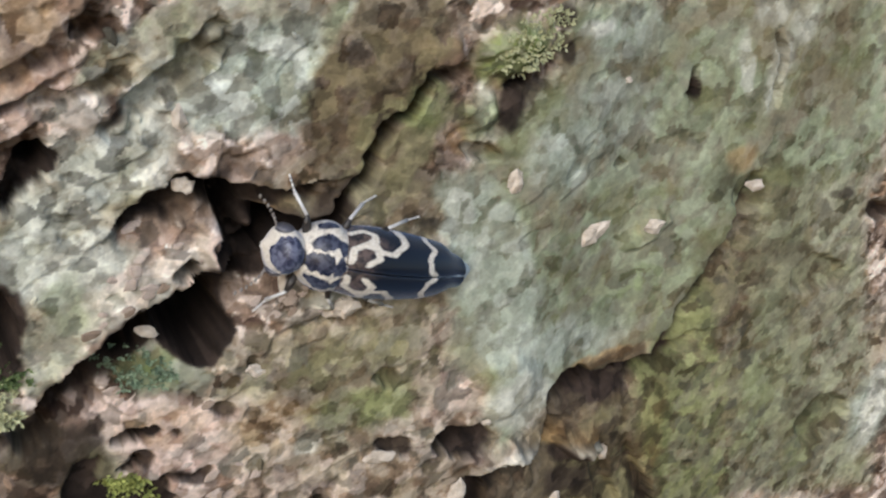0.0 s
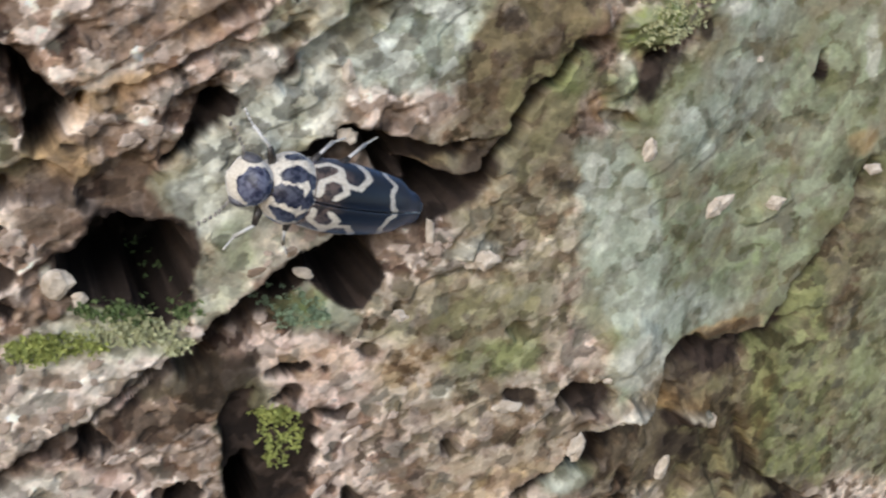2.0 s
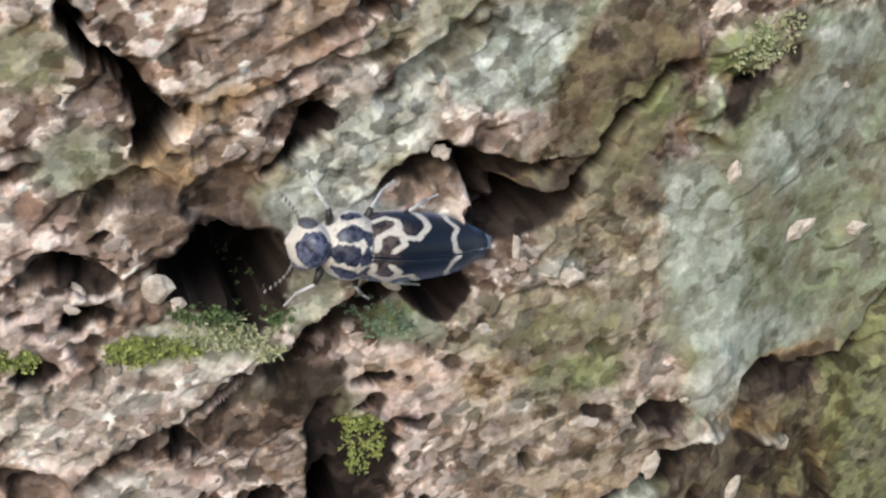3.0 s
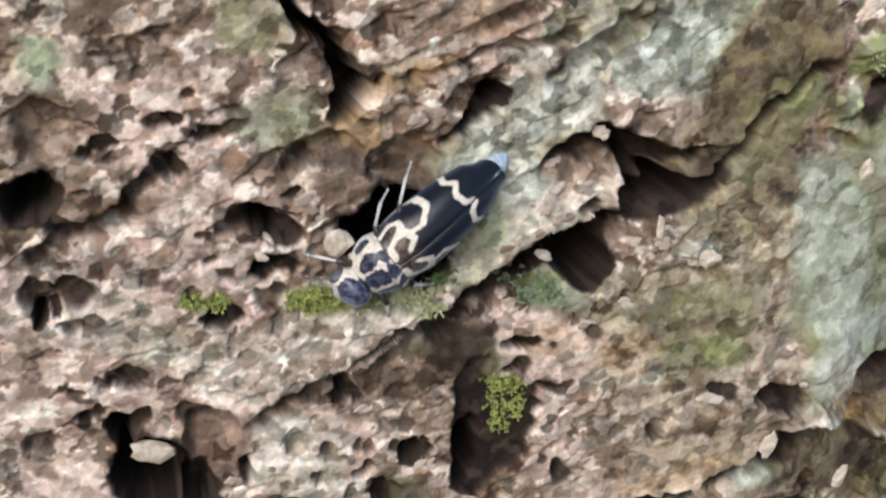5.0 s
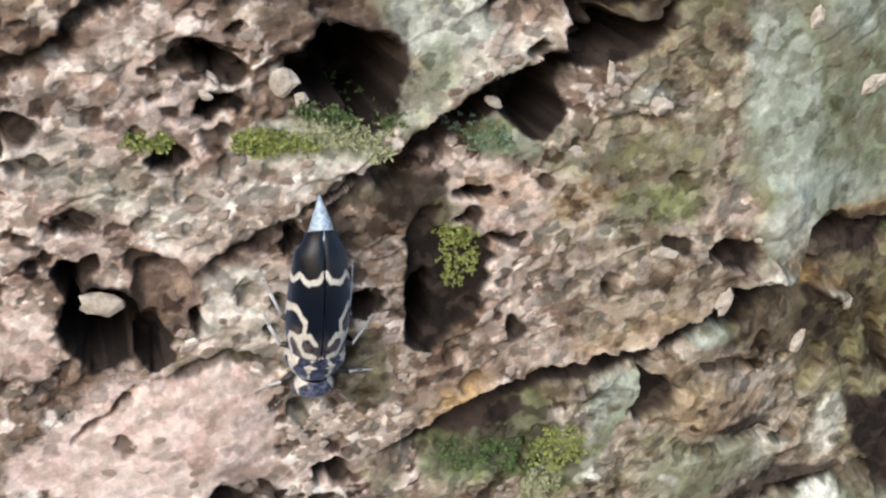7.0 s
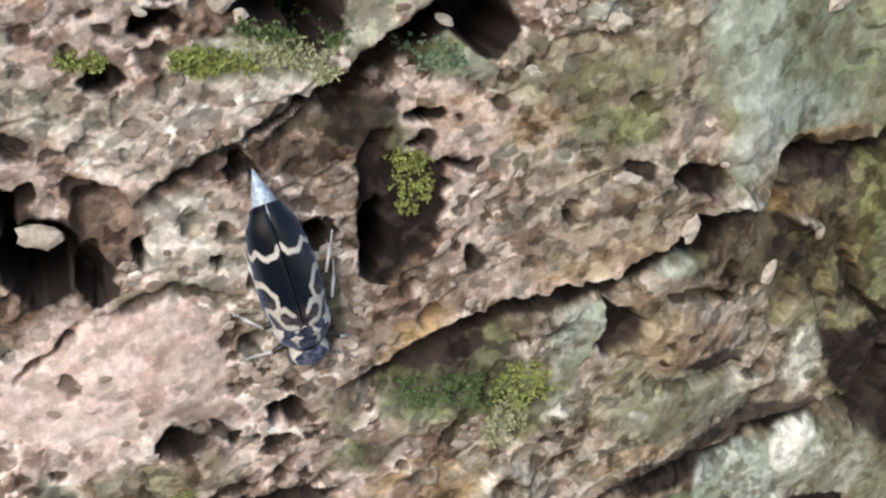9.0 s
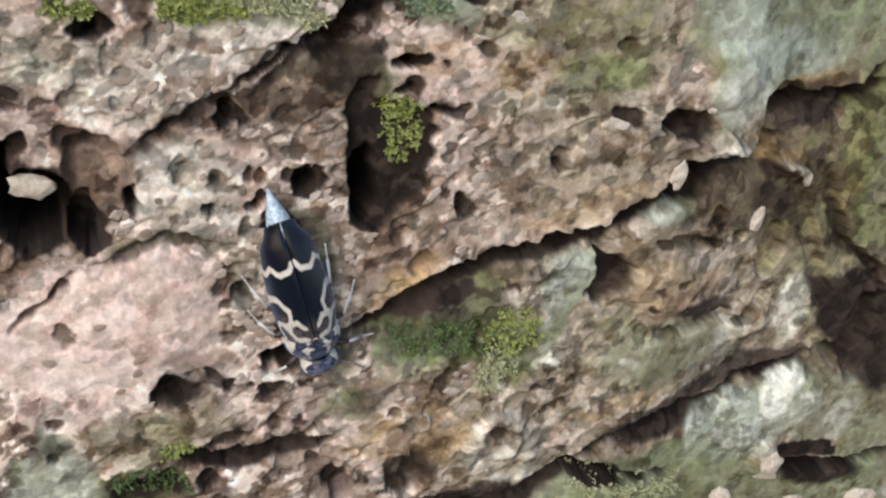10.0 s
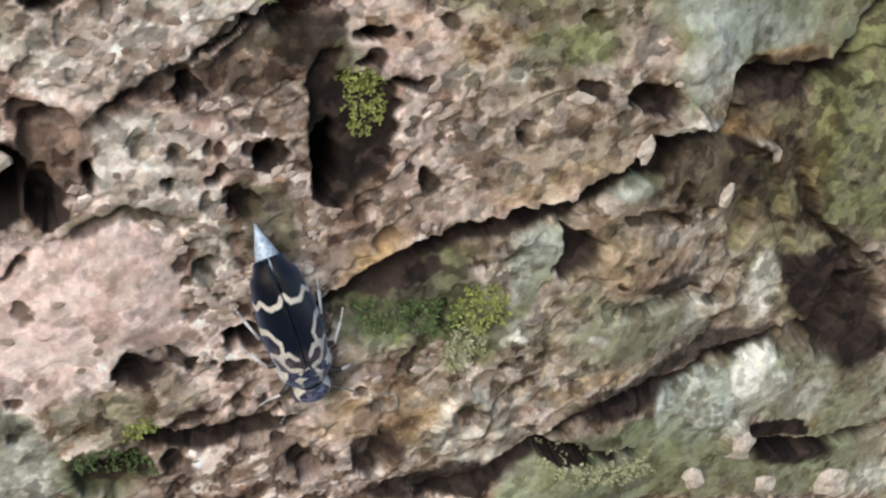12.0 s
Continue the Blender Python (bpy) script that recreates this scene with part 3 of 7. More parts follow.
spot("orange", -4.7, -3.1, 2.62, 1.24, 2, 0.40)
spot("orange", 0.7, -3.2, 3.30, 1.63, 13, 0.30)
spot("pale", -16.2, -4.7, 3.34, 1.81, 29, 0.35)
spot("pale", -26.5, -5.1, 2.26, 2.36, 9, 0.35)
spot("olive", -13.4, -1.7, 2.59, 0.87, 9, 0.60)
spot("pale", -12.7, -2.2, 2.29, 0.59, 19, 0.50)
patch("pink", [(-29.9, 6.7), (-24.6, 7.7), (-21.7, 3.8), (-19.2, 2.3), (-19.4, -1.1), (-13.8, -4.5), (-18.6, -9.0), (-23.8, -9.1), (-30.0, -11.5), (-31.0, -3.1), (-26.3, 1.2)], 2.0, 0.6)
patch("pink", [(-20.3, -4.0), (-11.1, -2.6), (-15.4, -7.1), (-19.0, -9.8), (-22.8, -9.8), (-23.0, -6.0)], 1.2, 0.5)
patch("pink", [(-4.3, -5.4), (2.1, -6.1), (9.1, -9.2), (3.7, -12.1), (-0.7, -13.5), (-2.7, -10.4)], 1.5, 0.45)
patch("pink", [(-8.6, -1.8), (-3.3, -2.8), (-0.8, -6.5), (-3.9, -9.2), (-7.5, -5.4)], 1.0, 0.5)
patch("pink", [(-7.4, 5.4), (-2.9, 5.9), (-3.0, 4.6), (-5.8, 2.8), (-9.0, 1.3), (-7.7, 3.9)], 0.8, 0.5)
# Painted shade of the hollow and of the beetle beside it.
spot("rot_shade", -10.5, -7.3, 2.28, 2.73, 7, 0.42)
spot("rot_shade", -9.4, -13.1, 1.26, 3.11, 5, 0.22)
spot("rot_shade", -8.2, -6.0, 1.23, 0.95, 7, 0.50)
patch("brown", [(5.0, -4.3), (12.5, -4.0), (11.0, -7.7), (8.0, -10.7), (3.9, -10.6), (2.0, -6.7)], 1.5, 0.5)
patch("brown", [(16.5, -3.5), (22.9, -1.9), (25.6, -0.2), (27.8, -12.9), (9.9, -10.8), (12.9, -7.5)], 1.2, 0.95)
patch("brown", [(25.0, -5.5), (28.7, -0.1), (34.6, -13.5), (27.8, -12.9)], 2.0, 0.5)
spot("rot_shade", 20.2, -4.0, 2.62, 1.09, 20, 0.50)
spot("rot_shade", 13.9, -8.0, 3.06, 1.49, -6, 0.35)
spot("rot_shade", 21.7, -9.3, 2.15, 2.56, -1, 0.25)
spot("orange", 25.5, -7.8, 0.78, 3.60, 4, 0.25)
spot("pale", 19.5, -7.1, 1.22, 0.77, -5, 0.60)
spot("pale", 14.1, -6.2, 2.21, 0.58, 9, 0.60)
spot("green", -12.8, -1.7, 2.59, 1.06, 14, 0.30)
spot("pale", -13.4, -1.9, 2.87, 1.06, 14, 0.40)
spot("brown", -13.2, 4.1, 1.68, 1.36, 10, 0.90)
spot("rot_shade", -13.4, 3.5, 1.68, 1.37, 10, 0.40)
spot("brown", -20.7, 0.9, 1.82, 0.80, 10, 0.80)
spot("rot_shade", -21.0, 0.6, 1.03, 0.53, 10, 0.50)
spot("brown", -19.8, 3.2, 1.03, 0.52, 10, 0.50)
spot("brown", -23.5, -2.4, 0.76, 0.55, 9, 0.80)
spot("brown", -21.2, -2.9, 1.05, 0.68, 9, 0.70)
spot("rot_shade", -21.5, -4.3, 0.73, 0.46, 9, 0.70)
spot("brown", -19.3, -4.5, 0.65, 1.05, 8, 0.70)
spot("brown", -22.6, -5.6, 1.31, 1.49, 9, 0.15)
spot("lichen", -22.4, -5.3, 2.10, 1.48, 9, 0.50)
spot("rot_shade", -25.2, -8.3, 0.67, 0.37, 9, 0.60)
spot("rot_shade", -26.5, -8.4, 0.36, 0.25, 9, 0.60)
spot("brown", -28.0, -5.3, 0.59, 1.16, 9, 0.60)
spot("brown", -25.9, -10.5, 1.31, 0.58, 10, 0.60)
spot("brown", -27.7, -9.9, 0.77, 1.29, 9, 0.60)
spot("brown", -30.5, 4.6, 1.37, 1.23, 10, 0.50)
patch("brown", [(4.6, 11.0), (6.9, 12.5), (8.2, 8.5), (6.6, 5.9), (4.0, 6.2), (2.9, 8.1)], 2.0, 0.65)
spot("brown", 9.8, 11.2, 2.80, 1.68, 3, 0.75)
spot("rot_shade", 9.4, 10.3, 2.18, 0.66, -2, 0.35)
spot("rot_shade", -9.9, -26.7, 3.80, 0.55, 5, 0.95)
spot("rot_shade", -14.9, -22.8, 1.43, 0.75, 20, 0.95)
spot("rot_shade", -15.7, -29.4, 2.43, 1.55, -1, 0.70)
spot("rot_shade", -2.3, -16.7, 2.82, 1.00, 28, 0.75)
spot("rot_shade", -3.0, -18.4, 2.64, 1.26, 3, 0.35)
patch("green", [(-5.0, -18.1), (-2.0, -16.6), (0.8, -15.8), (2.2, -20.3), (-1.2, -20.8), (-4.2, -20.5)], 1.0, 0.9)
patch("brown", [(10.6, -26.8), (19.9, -24.4), (23.4, -21.6), (28.5, -20.0), (29.5, -22.6), (22.4, -24.9), (18.9, -27.9), (11.9, -28.6)], 1.0, 0.8)
spot("rot_shade", 16.9, -16.7, 2.99, 0.91, 0, 0.60)
spot("rot_shade", 3.8, -30.2, 4.26, 1.21, 18, 0.70)
spot("brown", 11.3, -18.5, 3.40, 1.95, -1, 0.40)
spot("rot_shade", -20.0, -26.5, 1.80, 1.02, -23, 0.30)
spot("brown", -18.2, -24.4, 1.70, 1.03, 2, 0.40)
spot("rot_shade", -12.7, -22.2, 1.83, 0.40, -7, 0.60)
spot("rot_shade", -5.8, -28.0, 1.00, 0.57, -0, 0.50)
spot("rot_shade", -9.7, -23.8, 0.81, 0.73, 1, 0.35)
spot("rot_shade", -8.0, -24.9, 1.04, 0.57, -21, 0.40)
spot("rot_shade", -5.5, -11.6, 0.61, 0.95, 5, 0.40)
spot("brown", 1.1, -7.4, 1.58, 1.93, 7, 0.40)
spot("brown", -1.2, -2.9, 1.22, 1.16, 8, 0.40)
spot("brown", -3.8, -3.3, 1.21, 0.85, -11, 0.50)
spot("rot_shade", -13.3, -24.3, 0.30, 0.36, 1, 0.20)
# Shaded band under the arched ridge, painted brown.
patch("brown", [(-20.2, -16.1), (-18.7, -14.6), (-16.3, -13.5), (-14.4, -13.7), (-14.4, -14.4), (-16.7, -14.7), (-19.3, -16.3)], 0.4, 0.7)
patch("teal", [(-12.6, 5.3), (-7.9, 6.2), (-6.1, 5.1), (-9.1, 2.8), (-11.5, 3.0)], 0.5, 0.8)
patch("pale", [(-12.6, 5.3), (-7.9, 6.2), (-6.1, 5.1), (-9.1, 2.8), (-11.5, 3.0)], 0.6, 0.4)
patch("pale", [(-10.7, 2.0), (-7.9, 3.9), (-3.7, 5.8), (-3.1, 4.7), (-8.1, 1.1), (-10.0, -1.1), (-10.8, -0.0)], 0.5, 0.45)
patch("green", [(-10.7, 2.0), (-7.8, 3.6), (-5.8, 4.0), (-8.1, 1.3), (-10.0, -1.1), (-10.8, -0.0)], 0.6, 0.25)
patch("pale", [(-18.8, -2.6), (-14.8, -0.4), (-10.9, -0.9), (-10.4, -2.5), (-15.8, -3.7), (-18.4, -3.4)], 0.4, 0.6)
spot("green", -14.5, -2.0, 3.43, 1.16, 8, 0.30)
# Hollow right of the beetle: brown bark with the beetle's shade painted in.
patch("olive", [(-12.7, -4.8), (-7.7, -2.9), (-6.4, -5.5), (-7.4, -9.5), (-10.4, -10.2), (-11.9, -8.7)], 0.6, 0.55)
patch("rot_shade", [(-12.7, -4.8), (-7.7, -2.9), (-6.4, -5.5), (-7.4, -9.5), (-10.4, -10.2), (-11.9, -8.7)], 0.8, 0.34)
patch("brown", [(-12.7, -4.8), (-7.7, -2.9), (-6.4, -5.5), (-7.4, -9.5), (-10.4, -10.2), (-11.9, -8.7)], 0.8, 0.7)
patch("rot_shade", [(-10.3, -3.8), (-7.4, -2.8), (-6.4, -5.5), (-6.1, -10.7), (-8.5, -10.3), (-10.0, -7.5)], 0.6, 0.5)
spot("green", -7.2, -6.2, 1.55, 2.93, 7, 0.50)
# Beetle shade, painted as olive and dark bark.
patch("olive", [(-11.2, -11.9), (-9.0, -12.0), (-7.5, -15.7), (-8.8, -17.2), (-10.1, -15.9)], 0.5, 0.85)
patch("rot_shade", [(-11.2, -11.9), (-9.0, -12.0), (-7.5, -15.7), (-8.8, -17.2), (-10.1, -15.9)], 0.5, 0.38)
patch("olive", [(17.4, -6.4), (26.4, -2.9), (35.1, -22.5), (27.3, -19.8), (20.8, -14.5)], 0.9, 0.8)
spot("rot_shade", 29.9, -15.2, 3.11, 5.97, 1, 0.32)
spot("pale", 14.1, -2.8, 3.00, 1.62, -1, 0.80)
patch("olive", [(23.7, -1.5), (26.3, 4.6), (33.4, 6.4), (39.6, -7.8), (38.1, -12.9), (26.1, -11.5), (24.5, -5.1)], 1.2, 0.8)
spot("green", 32.1, -7.2, 4.88, 3.18, -5, 0.35)
spot("green", 38.8, -9.4, 2.18, 4.36, -4, 0.40)
patch("teal", [(7.2, 8.8), (9.0, 9.2), (12.3, 6.4), (15.3, -1.4), (11.3, -1.0), (8.8, 3.3)], 1.0, 0.7)
patch("pink", [(6.7, 2.6), (9.2, 2.7), (11.7, -1.0), (10.4, -3.5), (7.7, -3.4)], 1.0, 0.55)
spot("pale", 14.0, -2.8, 1.68, 1.81, 28, 0.70)
patch("olive", [(20.7, 18.5), (26.3, 19.2), (28.7, 9.8), (24.7, 0.7), (23.1, 7.8)], 1.2, 0.6)
spot("brown", 3.6, -25.7, 1.11, 1.10, 0, 0.60)
spot("orange", -3.6, -15.6, 1.23, 1.06, 36, 0.30)
patch("pink", [(-23.7, -17.5), (-20.7, -15.7), (-14.2, -14.9), (-13.0, -17.3), (-12.9, -20.9), (-16.2, -23.0), (-20.0, -25.5), (-23.3, -25.3)], 0.8, 0.9)
patch("brown", [(-19.2, -10.0), (-17.1, -7.5), (-14.8, -6.1), (-13.9, -6.8), (-16.5, -9.1), (-18.8, -10.8)], 0.3, 0.9)
patch("rot_shade", [(-19.2, -10.0), (-17.1, -7.5), (-14.8, -6.1), (-13.9, -6.8), (-16.5, -9.1), (-18.8, -10.8)], 0.3, 0.3)
patch("brown", [(2.9, 15.1), (7.1, 16.4), (5.9, 13.8), (4.3, 10.3), (2.4, 8.1), (1.2, 8.9), (2.4, 11.5)], 0.6, 0.55)
patch("brown", [(2.2, 9.4), (5.3, 11.2), (8.9, 10.8), (9.1, 8.3), (6.7, 6.3), (4.3, 6.8)], 0.8, 0.6)
patch("brown", [(-7.8, -2.6), (-4.1, -2.3), (-3.3, -5.1), (-6.5, -5.2)], 0.5, 0.5)
patch("brown", [(7.4, -13.3), (9.4, -12.9), (10.9, -16.4), (8.5, -16.2)], 0.3, 0.8)
patch("brown", [(19.8, -19.2), (28.6, -18.1), (28.8, -21.1), (22.9, -21.6)], 0.4, 0.6)
patch("brown", [(-12.3, -25.4), (-5.5, -24.2), (1.5, -24.5), (2.6, -30.8), (-2.7, -31.5), (-11.3, -28.1)], 1.0, 0.35)
patch("olive", [(13.4, -28.4), (26.6, -28.8), (26.8, -35.7), (13.9, -34.0)], 0.8, 0.6)
spot("brown", -15.1, 13.1, 1.26, 1.77, -25, 0.70)
spot("brown", -14.1, -23.7, 2.11, 1.43, 1, 0.70)
spot("brown", -4.3, -12.9, 2.54, 1.64, 5, 0.40)
patch("olive", [(-1.3, 8.6), (3.9, 11.9), (7.5, 8.0), (9.7, 0.2), (5.3, 0.0), (1.5, 3.1)], 2.0, 0.6)
patch("brown", [(19.3, -1.7), (24.7, -0.2), (28.7, -7.9), (23.0, -9.4)], 1.0, 0.5)
spot("rot_shade", -16.3, -29.6, 1.99, 1.87, -1, 0.34)
spot("green", -16.3, -29.6, 2.45, 2.34, -1, 0.70)
patch("brown", [(-23.2, -27.1), (-20.6, -27.8), (-21.0, -30.6), (-23.1, -29.5)], 0.3, 0.8)
spot("brown", -13.4, -31.6, 1.60, 1.19, -2, 0.90)
spot("brown", -9.5, -31.7, 2.01, 1.06, -2, 0.80)
spot("brown", -14.8, -22.8, 1.48, 0.89, 2, 0.80)
spot("brown", -4.9, -29.4, 1.39, 1.26, -1, 0.80)
spot("brown", -0.5, -26.9, 1.79, 1.69, -0, 0.70)
spot("brown", -25.4, -3.7, 1.51, 1.13, 9, 0.50)
spot("brown", -21.2, 0.3, 1.55, 0.91, 10, 0.60)
spot("brown", -25.6, -8.2, 1.03, 0.44, 9, 0.70)
spot("brown", -14.1, -21.0, 2.74, 0.72, 15, 0.70)
spot("brown", -9.0, -20.8, 1.59, 1.14, 14, 0.80)
spot("brown", -5.3, -7.9, 1.77, 1.32, 0, 0.50)
spot("rot_shade", -2.8, -18.4, 2.74, 1.29, 14, 0.36)
patch("orange", [(-5.3, -16.5), (-4.3, -14.8), (-1.7, -13.6), (-1.1, -14.9), (-3.3, -16.7), (-4.8, -17.5)], 0.3, 0.35)
patch("pink", [(-20.1, -9.1), (-12.5, -8.1), (-11.4, -12.2), (-14.5, -14.6), (-19.8, -12.3)], 1.0, 0.8)
patch("olive", [(0.4, 15.4), (4.0, 16.2), (7.1, 15.3), (6.2, 13.9), (2.8, 10.6), (0.4, 10.7), (0.2, 13.4)], 0.6, 0.25)
patch("pink", [(-25.9, -2.7), (-22.1, -2.1), (-22.3, -5.3), (-24.0, -8.4), (-25.6, -7.4)], 0.6, 0.6)
patch("pink", [(-20.9, -4.6), (-15.5, -1.9), (-13.8, -2.5), (-18.1, -6.4), (-20.5, -7.9)], 0.6, 0.5)
spot("olive", -6.7, -20.7, 1.77, 1.58, 2, 0.80)
spot("rot_shade", -6.4, -20.7, 1.62, 1.41, 2, 0.24)
patch("brown", [(-8.7, -12.3), (-7.6, -11.6), (-4.8, -12.0), (-4.0, -14.5), (-5.5, -16.9), (-7.4, -16.7), (-9.0, -14.2)], 0.6, 0.35)
patch("olive", [(0.9, -0.4), (8.6, 2.9), (21.7, 0.3), (26.4, -10.7), (9.0, -9.7)], 2.0, 0.35)
patch("brown", [(2.7, 9.1), (4.5, 11.8), (7.2, 12.5), (8.3, 6.5), (5.3, 7.0)], 0.8, 0.7)
patch("pink", [(-12.1, 12.4), (-9.7, 13.0), (-7.9, 11.6), (-8.2, 10.2), (-10.8, 10.3), (-12.0, 10.0)], 0.6, 0.7)
patch("pale", [(-11.7, 11.4), (-8.3, 12.2), (-8.0, 10.4), (-10.8, 10.3)], 0.6, 0.4)
patch("brown", [(4.6, 11.0), (7.0, 11.9), (8.2, 7.1), (5.9, 6.5)], 0.6, 0.85)
spot("teal", -6.3, 11.7, 1.37, 0.94, 3, 0.80)
spot("pink", -13.1, -0.5, 1.72, 1.16, 9, 0.30)
patch("pale", [(-18.5, -9.6), (-15.1, -8.6), (-13.6, -9.3), (-13.2, -13.6), (-17.1, -14.0), (-18.4, -12.3)], 0.5, 0.5)
patch("pale", [(-21.8, -5.0), (-15.9, -3.0), (-11.5, -3.0), (-14.3, -6.2), (-18.8, -8.8), (-22.0, -8.4)], 0.8, 0.45)
patch("pink", [(-13.5, -20.1), (-6.9, -18.4), (-2.2, -18.9), (-3.2, -24.0), (-10.1, -25.7), (-13.1, -22.8)], 0.8, 0.6)
patch("pink", [(-13.1, -3.7), (-9.4, -1.8), (-5.8, -2.2), (-6.1, -4.0), (-10.2, -3.9)], 0.5, 0.5)
spot("brown", 10.7, -16.0, 2.49, 1.25, 23, 0.50)
spot("brown", 27.8, -19.5, 3.32, 1.49, 9, 0.60)
patch("rot_shade", [(-5.0, -17.8), (-2.2, -16.0), (1.7, -15.0), (3.2, -17.0), (0.6, -19.6), (-3.3, -20.1)], 0.5, 0.46)
patch("olive", [(-4.9, -20.2), (0.6, -19.6), (0.4, -21.8), (-3.6, -22.3)], 0.5, 0.6)
spot("rot_shade", -4.2, -22.6, 1.66, 1.49, 1, 0.30)
patch("pale", [(-14.2, -12.5), (-12.0, -12.2), (-10.7, -16.8), (-12.3, -18.2), (-13.6, -15.1)], 0.5, 0.4)

clear([(-15.5, -6.6), (-14.5, -8.6), (-14.2, -10.3), (-10.9, -11.5), (-7.8, -12.0), (-8.4, -8.3), (-9.0, -6.0), (-11.1, -5.0), (-12.9, -5.8)], 0.5, 0.85)
patch("brown", [(-14.3, -6.5), (-12.9, -5.9), (-11.0, -5.7), (-9.2, -5.9), (-9.4, -6.6), (-11.8, -7.5), (-13.9, -8.3), (-14.5, -8.1)], 0.5, 0.55)
patch("rot_shade", [(-8.4, -4.9), (-7.4, -4.5), (-6.8, -7.8), (-6.2, -8.9), (-5.8, -11.7), (-6.2, -13.0), (-7.2, -11.8), (-8.0, -9.4), (-8.4, -8.3), (-8.9, -6.3)], 0.4, 0.55)
patch("green", [(-8.4, -4.9), (-7.4, -4.5), (-6.8, -7.8), (-6.2, -8.9), (-5.8, -11.7), (-6.2, -13.0), (-7.2, -11.8), (-8.0, -9.4), (-8.4, -8.3), (-8.9, -6.3)], 0.4, 0.6)
patch("rot_shade", [(-7.1, -6.1), (-4.5, -5.9), (-3.5, -7.7), (-3.8, -9.3), (-4.2, -7.5), (-6.4, -7.2)], 0.4, 0.36)
# The plate's shade along its edge, painted brown and olive.
patch("brown", [(-19.3, -14.9), (-17.3, -14.0), (-15.5, -13.5), (-13.8, -13.6), (-13.2, -14.8), (-14.4, -15.2), (-15.1, -14.4), (-17.2, -14.7), (-19.5, -15.5)], 0.4, 0.6)
patch("olive", [(-19.3, -14.9), (-17.3, -14.0), (-15.5, -13.5), (-13.8, -13.6), (-13.2, -14.8), (-14.4, -15.2), (-15.1, -14.4), (-17.2, -14.7), (-19.5, -15.5)], 0.4, 0.5)
spot("brown", -10.20, -4.17, 0.83, 0.67, -78, 0.8)
spot("brown", -19.73, -4.91, 0.91, 0.74, -89, 0.45)
spot("brown", -20.35, -6.31, 0.92, 0.74, -89, 0.3)
spot("brown", 6.68, -4.73, 0.85, 0.38, 5, 0.6)
spot("teal", 11.52, -10.19, 1.67, 0.89, 0, 0.9)
spot("pale", 11.54, -10.26, 1.34, 0.68, 1, 0.4)
patch("brown", [(15.6, -2.7), (20.8, -1.7), (22.2, -5.3), (23.8, -11.7), (19.1, -12.8), (17.2, -8.6), (16.8, -5.2)], 0.6, 0.85)
patch("rot_shade", [(16.0, -2.8), (20.4, -1.9), (21.6, -5.0), (19.3, -4.3), (17.3, -4.2)], 0.6, 0.35)
spot("orange", 18.14, -6.11, 1.12, 0.85, -46, 0.8)
patch("brown", [(0.7, -6.4), (1.8, -4.4), (8.4, -4.5), (10.5, -6.9), (9.3, -9.0), (5.2, -9.7), (2.1, -9.4)], 1.2, 0.38)
patch("pink", [(-0.0, -11.8), (2.0, -10.7), (6.7, -9.9), (9.8, -9.3), (7.0, -11.1), (3.8, -12.4), (0.6, -13.4)], 0.5, 0.7)
patch("lichen", [(-21.7, -25.2), (-20.6, -25.6), (-19.9, -27.0), (-18.5, -27.7), (-18.0, -29.4), (-17.6, -30.6), (-21.4, -30.5)], 0.8, 0.9)
patch("teal", [(-21.7, -25.2), (-20.6, -25.6), (-19.9, -27.0), (-18.5, -27.7), (-18.0, -29.4), (-17.6, -30.6), (-21.4, -30.5)], 0.8, 0.5)
patch("olive", [(-20.0, -25.6), (-17.7, -24.3), (-14.5, -23.9), (-13.7, -25.6), (-15.3, -27.3), (-18.5, -27.3)], 1.0, 0.7)
patch("lichen", [(-4.6, -20.2), (-3.5, -19.1), (-1.2, -19.2), (-0.7, -20.4), (-3.1, -21.4)], 0.4, 0.8)
spot("rot_shade", -2.44, -16.15, 2.16, 0.64, 31, 0.55)
patch("rot_shade", [(-4.3, -18.1), (-2.0, -16.6), (0.5, -15.3), (0.7, -16.1), (-1.2, -17.3), (-3.3, -18.2)], 0.5, 0.8)
spot("rot_shade", -4.69, -23.37, 1.54, 1.30, -28, 0.45)
spot("olive", -4.69, -23.37, 1.71, 1.44, -27, 0.8)
spot("pink", -4.97, -25.55, 1.60, 0.95, -5, 0.9)
spot("pink", -3.17, -27.21, 1.46, 0.73, -76, 0.9)
spot("pink", -4.44, -29.67, 1.05, 0.82, -20, 0.9)
spot("pink", -11.52, -27.72, 0.78, 0.57, -10, 0.9)
spot("pink", -8.17, -23.78, 0.79, 0.44, -78, 0.9)
spot("pink", -12.62, -23.86, 0.66, 0.41, -3, 0.9)
spot("pink", -8.75, -22.05, 0.78, 0.34, -0, 0.9)
spot("pink", -2.22, -25.90, 1.38, 0.92, -8, 0.9)
spot("orange", -0.45, -24.40, 2.10, 1.29, -6, 0.4)
patch("pink", [(3.4, -29.0), (7.3, -26.7), (11.0, -24.5), (14.1, -22.6), (17.5, -21.8), (17.2, -20.8), (13.1, -22.1), (9.6, -23.5), (6.3, -25.5), (3.4, -27.4)], 0.5, 0.5)
patch("rot_shade", [(24.9, -14.7), (28.1, -13.8), (31.3, -14.0), (33.6, -19.2), (32.0, -21.0), (29.4, -19.4), (26.7, -18.2), (25.5, -16.3)], 0.8, 0.8)
patch("pale", [(24.3, -25.4), (23.7, -22.8), (25.1, -21.1), (26.2, -20.5), (26.7, -21.9), (26.0, -23.6), (26.1, -25.4)], 0.3, 1)
